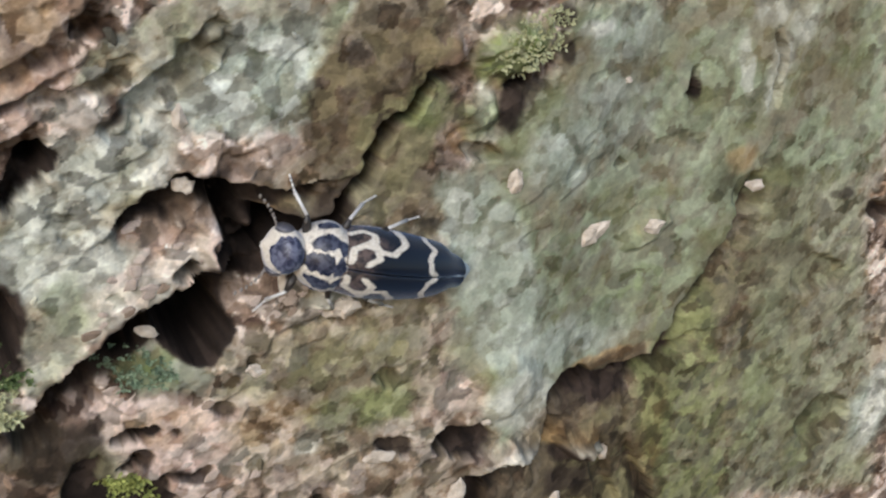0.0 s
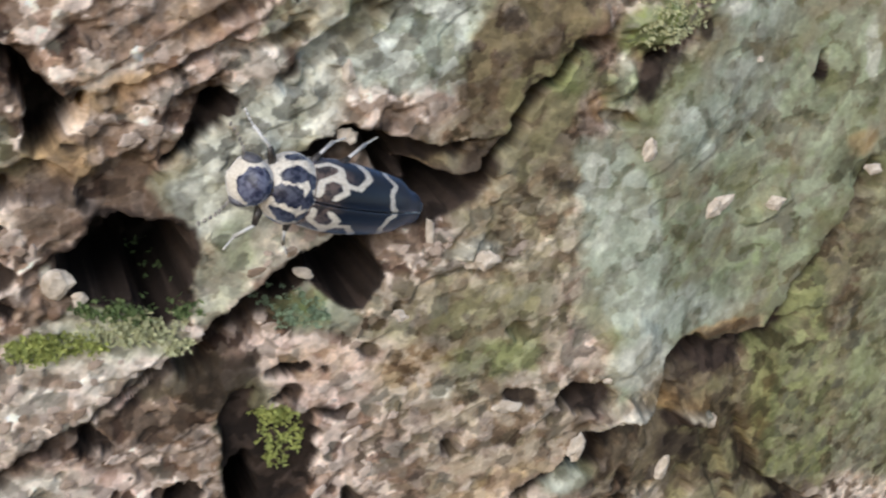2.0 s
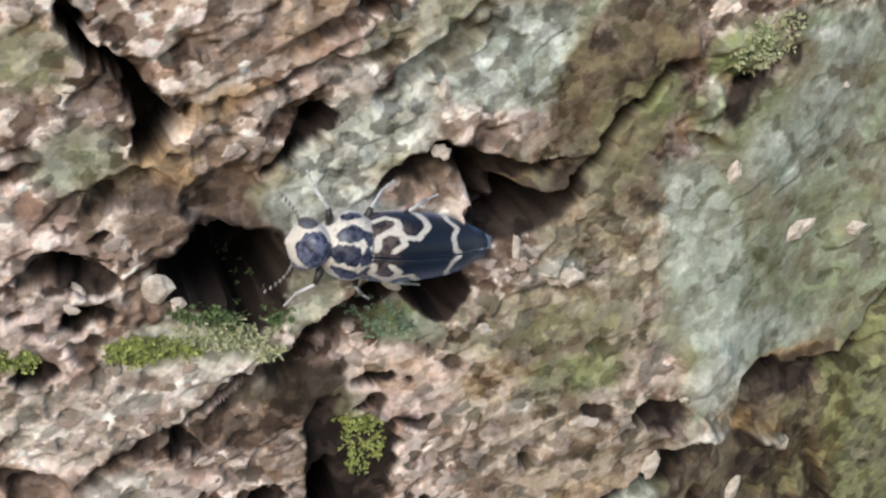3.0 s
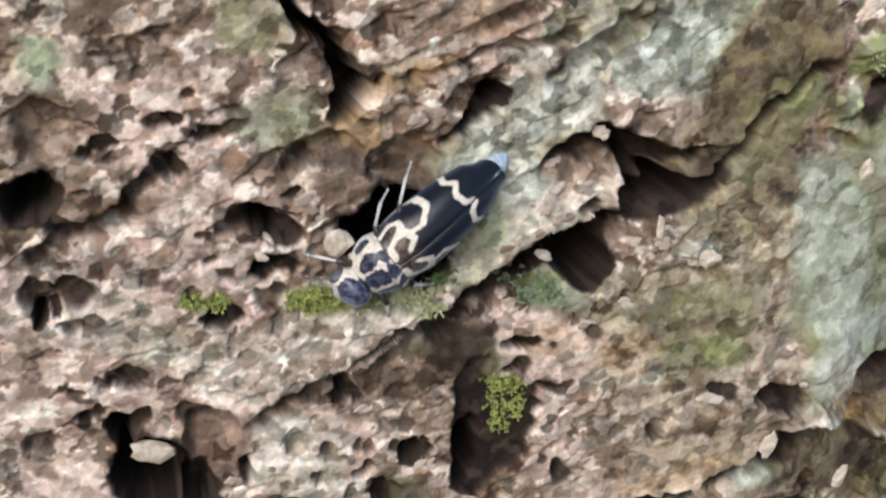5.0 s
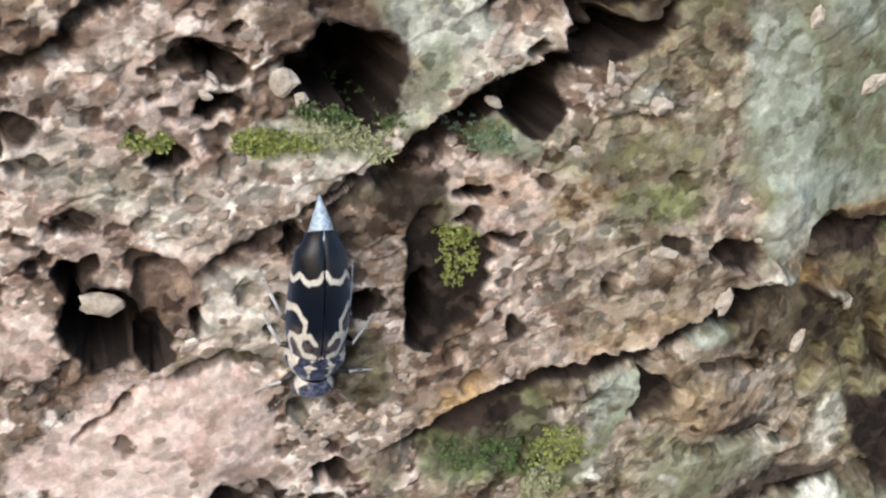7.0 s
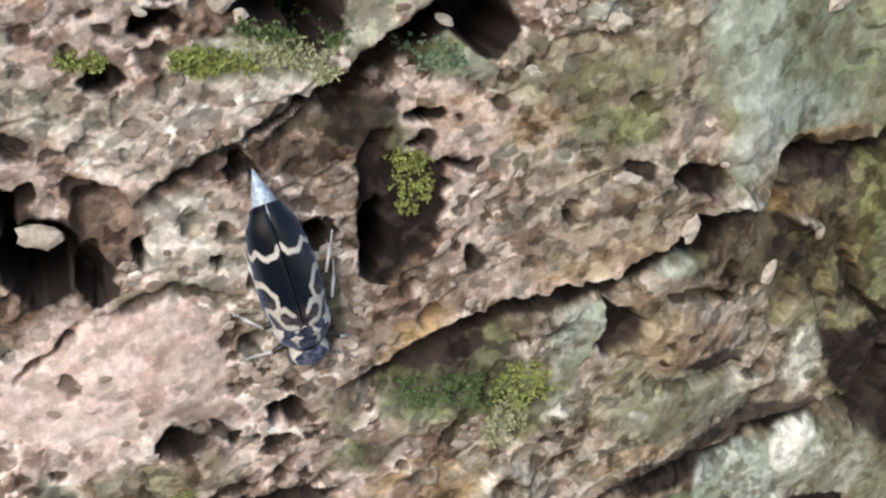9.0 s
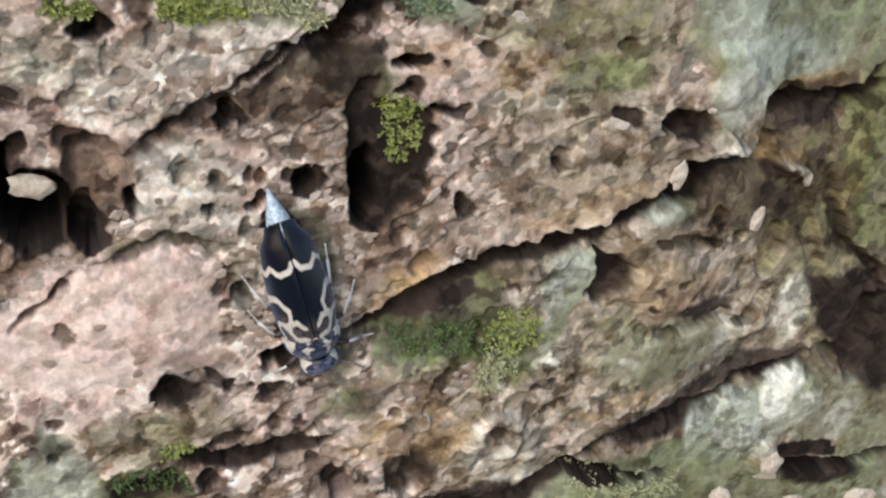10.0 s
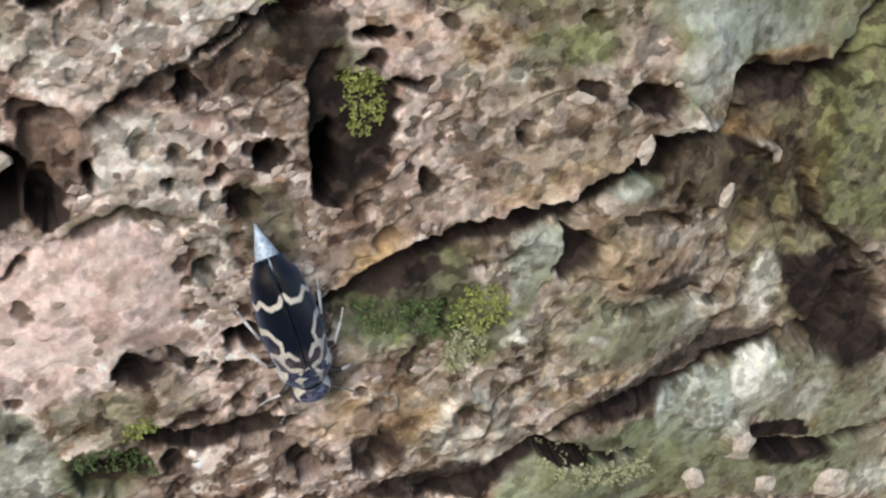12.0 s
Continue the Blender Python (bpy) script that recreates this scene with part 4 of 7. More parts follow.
patch("teal", [(17.7, -23.8), (23.4, -22.8), (24.8, -26.7), (23.9, -28.0), (19.4, -27.9)], 0.6, 0.85)
patch("rot_shade", [(25.5, -27.3), (29.5, -26.9), (32.4, -27.6), (32.6, -28.5), (26.3, -28.4)], 0.3, 0.9)
patch("orange", [(10.1, -14.2), (15.2, -13.5), (17.8, -14.0), (16.3, -16.7), (11.8, -17.7)], 0.5, 0.35)
patch("pink", [(10.1, -14.2), (15.2, -13.5), (17.8, -14.0), (16.3, -16.7), (11.8, -17.7)], 0.5, 0.8)
patch("green", [(-24.5, 10.6), (-23.2, 11.8), (-21.8, 11.6), (-20.8, 10.3), (-21.1, 9.2), (-22.7, 8.7), (-23.8, 9.5)], 1.0, 0.35)
patch("olive", [(-24.5, 10.6), (-23.2, 11.8), (-21.8, 11.6), (-20.8, 10.3), (-21.1, 9.2), (-22.7, 8.7), (-23.8, 9.5)], 1.0, 0.6)
patch("brown", [(-30.1, 6.0), (-28.7, 5.5), (-27.4, 4.6), (-27.5, 3.3), (-28.9, 3.4), (-28.2, 1.9), (-29.6, 1.2)], 0.8, 0.75)
patch("brown", [(-29.6, 1.5), (-27.7, 0.9), (-24.4, 1.9), (-25.1, 3.4), (-23.4, 3.4), (-23.9, 2.2), (-25.7, 0.9), (-28.0, 0.0), (-29.4, -0.3)], 0.5, 0.8)
spot("rot_shade", -28.82, 9.49, 1.12, 0.99, 22, 0.36)
patch("orange", [(-18.5, 6.4), (-16.5, 7.1), (-15.2, 6.2), (-15.3, 5.2), (-17.2, 5.1)], 0.5, 0.45)
patch("brown", [(-18.8, 6.3), (-16.5, 6.9), (-15.2, 5.9), (-12.8, 6.3), (-12.2, 5.2), (-13.0, 3.6), (-13.9, 2.4), (-15.6, 2.7), (-15.2, 4.8), (-17.3, 4.5)], 0.5, 0.95)
patch("rot_shade", [(-17.2, 5.3), (-15.3, 5.3), (-15.2, 5.8), (-12.7, 6.2), (-12.2, 5.2), (-13.0, 3.6), (-13.9, 2.4), (-14.8, 2.8), (-14.9, 4.7), (-16.8, 4.6)], 0.5, 0.33)
patch("brown", [(-14.7, -7.2), (-13.8, -6.3), (-12.2, -5.4), (-10.0, -5.6), (-8.5, -5.4), (-9.7, -6.8), (-12.3, -7.7), (-14.0, -8.1)], 0.3, 0.85)
patch("rot_shade", [(-14.7, -7.2), (-13.8, -6.3), (-12.2, -5.4), (-10.0, -5.6), (-8.5, -5.4), (-9.7, -6.8), (-12.3, -7.7), (-14.0, -8.1)], 0.3, 0.3)
patch("brown", [(-21.2, -8.9), (-19.6, -8.5), (-17.8, -9.0), (-17.8, -10.7), (-18.9, -11.4), (-20.3, -11.1)], 0.5, 0.55)
patch("pink", [(-7.5, -2.1), (-5.1, -1.6), (-1.0, -2.1), (-1.0, -4.5), (-1.9, -7.0), (-4.9, -4.5), (-7.1, -4.7)], 0.6, 0.7)
spot("green", -4.72, -0.55, 1.96, 1.20, 0, 0.5)
spot("lichen", -4.60, -0.38, 1.96, 1.20, 0, 0.9)
patch("brown", [(-13.0, 15.5), (-10.3, 15.8), (-10.4, 14.1), (-10.5, 12.3), (-12.1, 11.3), (-13.2, 10.8)], 0.6, 0.65)
patch("orange", [(-13.0, 15.5), (-10.3, 15.8), (-10.4, 14.1), (-10.5, 12.3), (-12.1, 11.3), (-13.2, 10.8)], 0.6, 0.3)
patch("lichen", [(-9.1, 13.3), (-7.0, 15.0), (-4.9, 16.3), (0.0, 16.8), (0.5, 11.6), (0.1, 10.8), (-1.9, 10.7), (-4.9, 11.3), (-5.7, 12.6), (-7.5, 12.1), (-9.4, 12.2)], 0.5, 0.75)
patch("brown", [(1.0, 16.9), (5.8, 17.4), (6.6, 15.5), (4.6, 11.0), (3.6, 8.4), (1.2, 8.3), (0.2, 10.8), (0.4, 14.0)], 0.5, 0.85)
patch("olive", [(1.0, 16.9), (5.8, 17.4), (6.6, 15.5), (4.6, 11.0), (3.6, 8.4), (1.2, 8.3), (0.2, 10.8), (0.4, 14.0)], 0.5, 0.45)
# Shade under the ledge, painted brown.
patch("brown", [(-6.8, 6.6), (-5.9, 7.6), (-5.1, 8.6), (-4.4, 8.5), (-2.9, 8.2), (-2.7, 6.9), (-4.5, 7.2), (-5.8, 6.4)], 0.3, 0.9)
spot("brown", -10.97, 9.83, 1.25, 0.68, 14, 0.5)
spot("brown", -8.58, 10.97, 0.83, 0.41, 30, 0.8)
spot("pale", -5.33, 11.08, 0.52, 0.32, -83, 1)
spot("pale", -5.71, 12.18, 0.47, 0.41, -79, 0.8)
spot("pale", -10.95, 7.52, 0.71, 0.63, -80, 0.8)
spot("pale", -8.51, 8.41, 0.88, 0.48, 1, 0.7)
spot("pale", -6.78, 13.26, 0.67, 0.45, 4, 0.4)
spot("pale", -6.22, 10.75, 0.57, 0.47, -2, 0.5)
spot("pink", -4.35, 8.28, 0.43, 0.35, -6, 0.9)
patch("rot_shade", [(9.5, 14.2), (11.6, 14.5), (12.3, 13.3), (11.4, 12.5), (10.1, 12.7)], 0.5, 0.55)
spot("brown", 9.06, 10.44, 1.95, 0.82, 0, 0.85)
spot("rot_shade", 9.37, 10.40, 1.36, 0.49, 1, 0.34)
spot("brown", 26.16, 8.63, 2.29, 1.61, -52, 0.9)
spot("brown", 16.89, 13.91, 0.95, 0.61, -4, 0.5)
spot("brown", 21.80, 11.57, 1.78, 1.03, -5, 0.6)
spot("brown", 24.30, 14.40, 1.56, 1.21, -31, 0.5)
spot("brown", 25.64, 12.06, 1.63, 1.17, -17, 0.5)
spot("brown", 26.63, 3.38, 3.07, 2.15, -49, 0.75)
spot("brown", 31.12, 2.44, 2.01, 1.03, -9, 0.7)
spot("brown", 33.21, 3.99, 2.07, 1.09, -9, 0.6)
spot("brown", 16.34, 8.10, 1.28, 0.96, -56, 0.4)
spot("brown", 14.49, 11.52, 1.00, 0.69, -8, 0.4)
spot("olive", 28.69, 11.89, 2.07, 1.40, -54, 0.8)
spot("olive", 19.09, 2.84, 4.43, 1.91, -5, 0.5)
spot("olive", 26.32, -5.03, 3.17, 2.04, -23, 0.8)
spot("olive", 34.44, 12.49, 2.45, 1.75, -29, 0.5)
spot("rot_shade", 33.21, 3.99, 1.59, 0.76, -7, 0.3)
spot("rot_shade", 37.89, -6.29, 2.65, 1.49, -19, 0.3)
spot("rot_shade", 36.04, 7.83, 1.38, 0.51, -3, 0.5)
spot("rot_shade", 18.53, -5.14, 2.61, 1.40, -68, 0.4)
spot("teal", 13.40, 10.62, 1.80, 1.06, -71, 0.9)
spot("teal", 9.47, 6.82, 1.89, 1.40, -13, 0.6)
spot("teal", 11.44, 1.77, 1.99, 1.51, -56, 0.6)
spot("pale", 25.61, 15.09, 2.16, 0.51, -71, 0.6)
spot("pale", 26.52, 18.11, 1.54, 0.86, -1, 0.5)
patch("olive", [(22.8, 19.2), (33.1, 20.2), (46.8, -13.4), (26.8, -11.1), (25.6, -0.0), (23.8, 9.8)], 2.0, 0.6)
patch("lichen", [(24.6, 19.4), (33.1, 20.2), (46.8, -13.4), (32.7, -11.8), (31.2, -0.2), (28.5, 10.0)], 2.0, 0.55)
patch("olive", [(-2.6, 1.1), (6.1, 1.9), (8.9, 0.6), (9.6, -3.1), (4.1, -4.0), (0.5, -3.1), (-2.3, -2.3)], 1.2, 0.55)
patch("brown", [(-2.1, 1.1), (3.2, 1.7), (6.5, -0.5), (4.0, -3.4), (0.5, -3.1), (-1.8, -1.8)], 1.0, 0.35)
spot("rot_shade", -3.21, -5.89, 1.48, 0.65, -9, 0.6)
spot("brown", -7.93, -3.58, 1.10, 0.69, -11, 0.6)
spot("rot_shade", -19.78, 0.63, 1.82, 0.80, 9, 0.45)
patch("pink", [(-14.1, -5.7), (-13.2, -4.9), (-11.4, -3.9), (-10.8, -4.3), (-12.3, -5.2), (-13.5, -6.1)], 0.3, 0.95)
patch("brown", [(3.6, 8.4), (4.6, 11.0), (6.6, 14.3), (9.0, 12.1), (10.0, 10.5), (7.9, 8.8), (7.2, 5.9), (4.3, 5.9)], 1.0, 0.8)
patch("rot_shade", [(3.6, 8.4), (4.6, 11.0), (6.6, 14.3), (9.0, 12.1), (10.0, 10.5), (7.9, 8.8), (7.2, 5.9), (4.3, 5.9)], 1.0, 0.16)
# Shade of the crevice behind the beetle's tail, painted dark.
patch("rot_shade", [(-2.5, 7.4), (-0.7, 7.3), (0.7, 6.6), (2.1, 8.1), (3.0, 9.3), (2.7, 6.4), (2.3, 4.9), (-0.1, 4.5), (-1.4, 5.3)], 0.6, 0.6)
patch("rot_shade", [(-5.8, -18.7), (-3.9, -17.2), (-0.3, -15.2), (0.9, -14.8), (2.2, -15.7), (1.9, -18.9), (0.2, -21.1), (-1.9, -19.0), (-4.1, -19.1)], 0.8, 0.38)
patch("green", [(-5.8, -18.7), (-3.9, -17.2), (-0.3, -15.2), (0.9, -14.8), (2.2, -15.7), (1.9, -18.9), (0.2, -21.1), (-1.9, -19.0), (-4.1, -19.1)], 0.8, 0.8)
patch("lichen", [(10.7, -27.9), (19.3, -26.2), (25.9, -28.6), (37.8, -29.2), (39.8, -33.8), (8.0, -32.8), (8.2, -30.3)], 0.8, 0.75)
patch("olive", [(10.7, -27.9), (19.3, -26.2), (25.9, -28.6), (37.8, -29.2), (39.8, -33.8), (8.0, -32.8), (8.2, -30.3)], 0.8, 0.5)
patch("green", [(10.7, -27.9), (19.3, -26.2), (25.9, -28.6), (37.8, -29.2), (39.8, -33.8), (8.0, -32.8), (8.2, -30.3)], 0.8, 0.35)
patch("rot_shade", [(2.3, -31.1), (4.3, -29.8), (7.0, -28.4), (9.8, -27.5), (10.8, -28.1), (8.2, -30.3), (7.0, -31.9), (2.6, -32.2)], 0.5, 0.8)
patch("rot_shade", [(16.1, -3.0), (20.9, -2.0), (23.6, -8.1), (23.2, -12.5), (19.5, -12.8)], 0.8, 0.3)
patch("olive", [(-2.5, -0.8), (25.0, 3.2), (40.5, -32.9), (1.0, -31.8), (0.5, -18.9), (0.3, -13.5)], 4.0, 0.38)
patch("teal", [(24.3, -25.4), (23.5, -22.4), (25.0, -20.9), (26.3, -20.3), (26.9, -21.9), (26.2, -23.6), (26.3, -25.6)], 0.4, 0.9)
patch("pale", [(27.0, -22.8), (28.8, -22.5), (29.3, -24.5), (27.2, -25.8), (25.6, -25.8)], 0.4, 0.6)
patch("rot_shade", [(10.8, -25.2), (13.9, -23.4), (18.0, -21.9), (21.1, -19.8), (25.6, -19.1), (26.2, -20.5), (21.3, -21.7), (17.6, -23.4), (13.8, -24.4), (11.5, -26.2)], 0.5, 0.6)
spot("rot_shade", -16.47, -29.37, 2.17, 1.60, -9, 0.6)
spot("green", -16.47, -29.37, 2.42, 1.85, -11, 0.9)
patch("lichen", [(-22.9, -27.2), (-20.8, -26.4), (-18.6, -28.8), (-18.6, -32.4), (-23.5, -32.2)], 0.8, 0.9)
patch("pale", [(-22.6, -28.1), (-20.7, -27.4), (-19.1, -29.1), (-19.2, -32.4), (-23.5, -32.2)], 0.8, 0.55)
patch("olive", [(23.1, -0.1), (25.3, 3.5), (26.6, 3.6), (33.3, -12.4), (27.3, -12.2), (24.1, -6.7)], 0.8, 0.95)
patch("green", [(23.1, -0.1), (25.3, 3.5), (26.6, 3.6), (33.3, -12.4), (27.3, -12.2), (24.1, -6.7)], 1.0, 0.4)
patch("rot_shade", [(17.0, -2.6), (20.7, -1.4), (23.0, -0.8), (23.6, -3.7), (21.5, -4.5), (18.3, -4.5)], 0.6, 0.5)
patch("brown", [(0.6, -6.6), (10.5, -6.0), (12.9, -8.1), (10.2, -11.3), (1.5, -11.0)], 1.2, 0.4)
patch("brown", [(13.4, -5.9), (17.5, -4.5), (23.4, -5.2), (25.8, -11.8), (12.0, -11.4)], 0.8, 0.75)
patch("pink", [(-32.5, -2.7), (-25.5, -1.8), (-19.1, -3.6), (-15.2, -5.7), (-19.1, -9.2), (-19.9, -10.9), (-21.5, -11.4), (-24.2, -10.3), (-26.7, -11.2), (-26.2, -14.6), (-31.1, -14.9)], 1.5, 0.78)
patch("pink", [(-17.7, -10.4), (-15.8, -8.3), (-13.3, -8.7), (-11.0, -10.5), (-12.8, -13.8), (-18.2, -14.1)], 1.0, 0.78)
patch("brown", [(-33.7, 7.5), (-29.8, 7.3), (-28.7, 4.5), (-29.7, 1.4), (-32.9, 0.7)], 1.2, 0.4)
patch("brown", [(-30.0, 8.3), (-26.1, 9.5), (-23.4, 8.0), (-24.6, 4.9), (-28.2, 4.5)], 1.5, 0.22)
spot("rot_shade", 26.16, 8.63, 2.10, 1.44, -54, 0.34)
spot("rot_shade", 21.80, 11.57, 1.67, 0.94, -4, 0.22)
spot("rot_shade", 24.30, 14.40, 1.32, 1.01, -44, 0.18)
spot("rot_shade", 16.89, 13.91, 0.85, 0.55, -5, 0.2)
spot("rot_shade", 26.63, 3.38, 2.66, 1.81, -52, 0.22)
spot("rot_shade", 31.12, 2.44, 1.80, 0.96, -10, 0.28)
spot("rot_shade", 33.21, 3.99, 1.83, 0.96, -9, 0.34)
spot("rot_shade", 28.69, 11.89, 1.86, 1.13, -60, 0.2)
spot("rot_shade", 16.34, 8.10, 1.14, 0.83, -59, 0.15)
spot("rot_shade", 31.79, 9.10, 1.31, 0.71, -7, 0.28)
spot("rot_shade", 26.86, 1.33, 1.81, 1.26, -27, 0.2)
spot("rot_shade", 24.43, -1.35, 2.31, 1.46, -59, 0.2)
spot("rot_shade", 37.89, -6.29, 2.65, 1.49, -19, 0.33)
spot("rot_shade", 36.60, -9.38, 2.26, 1.42, -31, 0.25)
spot("rot_shade", 8.77, 10.37, 1.79, 0.71, 1, 0.3)
spot("rot_shade", 16.55, 4.45, 1.43, 0.91, -11, 0.12)
spot("rot_shade", 13.15, 5.98, 1.01, 0.72, -14, 0.12)
spot("rot_shade", 30.62, -3.86, 2.36, 1.40, -18, 0.15)
patch("rot_shade", [(17.2, -2.7), (21.3, -1.2), (22.3, -2.3), (21.6, -4.0), (18.6, -3.8)], 0.5, 0.5)
patch("rot_shade", [(16.3, -6.3), (17.2, -4.0), (21.2, -3.9), (22.5, -10.2), (16.2, -9.5)], 0.8, 0.3)

# Brown hollow beside the shelf, beetle shade painted in; the pale plate above it.
patch("brown", [(-12.7, -5.5), (-7.4, -4.7), (-4.2, -6.3), (-4.6, -10.1), (-6.2, -12.3), (-8.2, -11.5), (-9.6, -9.5), (-11.9, -9.1), (-13.1, -7.3)], 0.8, 0.6)
patch("rot_shade", [(-12.7, -5.5), (-7.4, -4.7), (-4.2, -6.3), (-4.6, -10.1), (-6.2, -12.3), (-8.2, -11.5), (-9.6, -9.5), (-11.9, -9.1), (-13.1, -7.3)], 1.0, 0.16)
clear([(-25.8, -4.1), (-18.4, -4.0), (-12.0, -3.2), (-13.6, -5.4), (-15.4, -6.6), (-19.3, -9.4), (-22.0, -8.3), (-25.5, -7.5)], 1.2, 0.45)
spot("pale", -17.43, -5.42, 1.85, 0.96, 29, 0.50)
spot("pale", -20.61, -7.18, 1.54, 0.95, 19, 0.50)
spot("pale", -14.37, -4.19, 1.35, 0.69, 38, 0.50)
spot("pale", -23.46, -6.17, 1.22, 0.79, 9, 0.50)
spot("pale", -18.95, -8.11, 1.06, 0.61, 40, 0.50)
spot("orange", -3.29, -15.57, 1.42, 0.77, 17, 0.9)

# Rough, crumbling bark where no crust of lichen or smooth layer covers it.
ROUGH = np.clip(1 - 0.75 * MASK["lichen"] - 0.6 * MASK["brown"] - 0.85 * MASK["pink"] - 0.6 * MASK["olive"] - 0.3 * MASK["green"], 0.06, 1) * (1 - 0.5 * smooth(13, 24, X))
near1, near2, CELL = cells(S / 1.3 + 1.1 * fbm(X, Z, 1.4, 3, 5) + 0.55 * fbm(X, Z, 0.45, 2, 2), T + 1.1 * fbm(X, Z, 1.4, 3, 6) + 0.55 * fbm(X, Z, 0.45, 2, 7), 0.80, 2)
fine1, fine2, FINE = cells(X, Z, 0.34, 4)
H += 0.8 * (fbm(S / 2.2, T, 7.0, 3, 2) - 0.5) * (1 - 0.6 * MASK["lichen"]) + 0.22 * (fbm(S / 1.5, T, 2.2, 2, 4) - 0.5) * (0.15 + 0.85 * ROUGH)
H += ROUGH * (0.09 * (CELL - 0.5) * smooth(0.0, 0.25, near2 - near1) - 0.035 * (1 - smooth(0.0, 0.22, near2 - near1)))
H += ROUGH * 0.012 * (FINE - 0.5) * smooth(0, 0.2, fine2 - fine1) + 0.04 * (fbm(X, Z, 0.5, 2, 6) - 0.5)
holes = fbm(S / 1.6, T, 1.5, 3, 3, 0.55)
H -= 0.32 * ROUGH * smooth(0.61, 0.68, holes)
MASK["brown"] = np.maximum(MASK["brown"], 0.9 * ROUGH * smooth(0.56, 0.585, holes))
scabs = fbm(S / 1.4 + 40, T + 17, 1.0, 3, 7, 0.6)
H -= 0.06 * ROUGH * smooth(0.58, 0.64, scabs)
MASK["brown"] = np.maximum(MASK["brown"], 0.9 * (1 - MASK["lichen"]) * (1 - 0.5 * MASK["olive"]) * (1 - 0.8 * MASK["pink"]) * smooth(0.543, 0.562, scabs))

# The crust breaks up in chips: some fallen out to dark inner bark, some standing pale and proud.
chip1, chip2, CHIP = cells(S / 1.3 + 1.0 * fbm(X, Z, 0.9, 3, 4, 0.6), T + 1.0 * fbm(X, Z, 0.9, 3, 2, 0.6), 0.7, 5)
CLUMP = fbm(S / 1.5, T, 3.4, 3, 1, 0.55)
CHIPPED = np.clip(1 - 0.95 * MASK["lichen"] - 0.55 * MASK["olive"] - MASK["teal"] - 0.6 * MASK["green"] - 0.6 * smooth(0.8, 0.95, MASK["pink"]), 0, 1) * (1 - 0.6 * smooth(16, 28, X))
fallen = 0.03 + 0.20 * smooth(0.42, 0.66, CLUMP)
EDGE = smooth(0.02, 0.09, chip2 - chip1)
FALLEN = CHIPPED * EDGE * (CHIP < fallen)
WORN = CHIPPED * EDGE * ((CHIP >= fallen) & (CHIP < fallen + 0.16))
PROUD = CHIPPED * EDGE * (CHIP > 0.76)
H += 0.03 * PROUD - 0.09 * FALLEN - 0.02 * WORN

ledge([(-18.8, -9.5), (-16.7, -7.7), (-14.2, -5.2), (-12.1, -3.5), (-10.6, -2.7)], 0.5, 0.8, 0.15)
ledge([(-13.7, -6.0), (-11.7, -4.0), (-10.3, -2.5), (-9.2, -1.6)], 0.7, 1.0, 0.15)
ledge([(-9.8, -1.2), (-8.8, -0.2), (-7.9, 0.7), (-6.4, 1.8), (-4.7, 3.0), (-3.4, 3.5)], 2.8, 1.5, 0.35)
ledge([(-4.6, 3.4), (-2.6, 4.5), (-0.6, 5.3), (1.6, 6.2)], 2.0, 1.0, 0.1)
ledge([(-5.4, -17.8), (-3.4, -16.0), (-1.1, -14.5), (2.2, -13.0), (6.9, -11.2), (9.8, -9.1), (12.5, -6.9), (16.6, -5.5)], 2.3, 1.4, 0.3)
ledge([(16.6, -5.5), (16.6, -3.1), (20.8, -2.5), (24.7, -1.4)], 1.6, 1.6, 0.2)
ledge([(23.0, -2.6), (24.1, -1.2), (24.9, 1.0), (27.5, 6.0), (28.1, 8.3)], 1.1, 1.6, 0.0)
ledge([(3.9, -30.4), (7.8, -28.1), (11.0, -25.6), (14.6, -23.7), (19.3, -22.9), (23.1, -20.6), (28.0, -18.8)], 2.4, 1.5, 0.25)
ledge([(24.5, -8.7), (26.6, -11.8), (30.3, -13.6), (33.7, -14.6)], 0.8, 1.4, 0.0)
ledge([(-31.1, -2.4), (-29.8, -1.1), (-27.4, 0.6), (-26.5, 2.2), (-25.6, 3.3)], 0.7, 0.9, 0.1)
ledge([(-19.4, -15.8), (-18.1, -14.8), (-15.7, -13.7), (-14.0, -14.4)], 0.5, 0.5, 0.0)
ledge([(-6.6, 7.3), (-5.5, 8.5), (-3.8, 8.5), (-1.8, 8.3), (-0.3, 8.2)], 1.8, 1.2, 0.2)
ledge([(-13.6, -26.8), (-11.1, -27.0), (-8.7, -26.4), (-6.9, -25.6)], 1.2, 0.5, 0.1)
ledge([(-5.3, 8.1), (-4.4, 8.6), (-2.9, 8.1), (-1.1, 7.9), (0.7, 8.3)], 1.3, 1.1, 0.2)
groove([(0.2, 6.1), (2.0, 6.2), (3.3, 8.4), (4.2, 10.6), (5.1, 11.8), (5.9, 13.4)], 0.45, 1.6)
groove([(-1.1, 6.3), (0.9, 5.7), (2.0, 6.1)], 0.8, 2.2)
groove([(-2.6, 5.3), (-0.3, 5.4), (1.8, 6.1)], 0.6, 2.0)
groove([(3.4, 8.4), (4.6, 10.9), (5.6, 12.8), (7.7, 14.3)], 0.35, 1.0)
groove([(-7.5, 10.6), (-5.8, 12.6), (-4.0, 14.6)], 0.7, 0.7)
groove([(-16.7, 8.0), (-13.5, 10.9), (-10.9, 12.9), (-9.2, 14.1)], 0.6, 0.25)
groove([(-15.6, 8.5), (-13.0, 10.2), (-9.8, 12.3)], 0.25, 0.5)
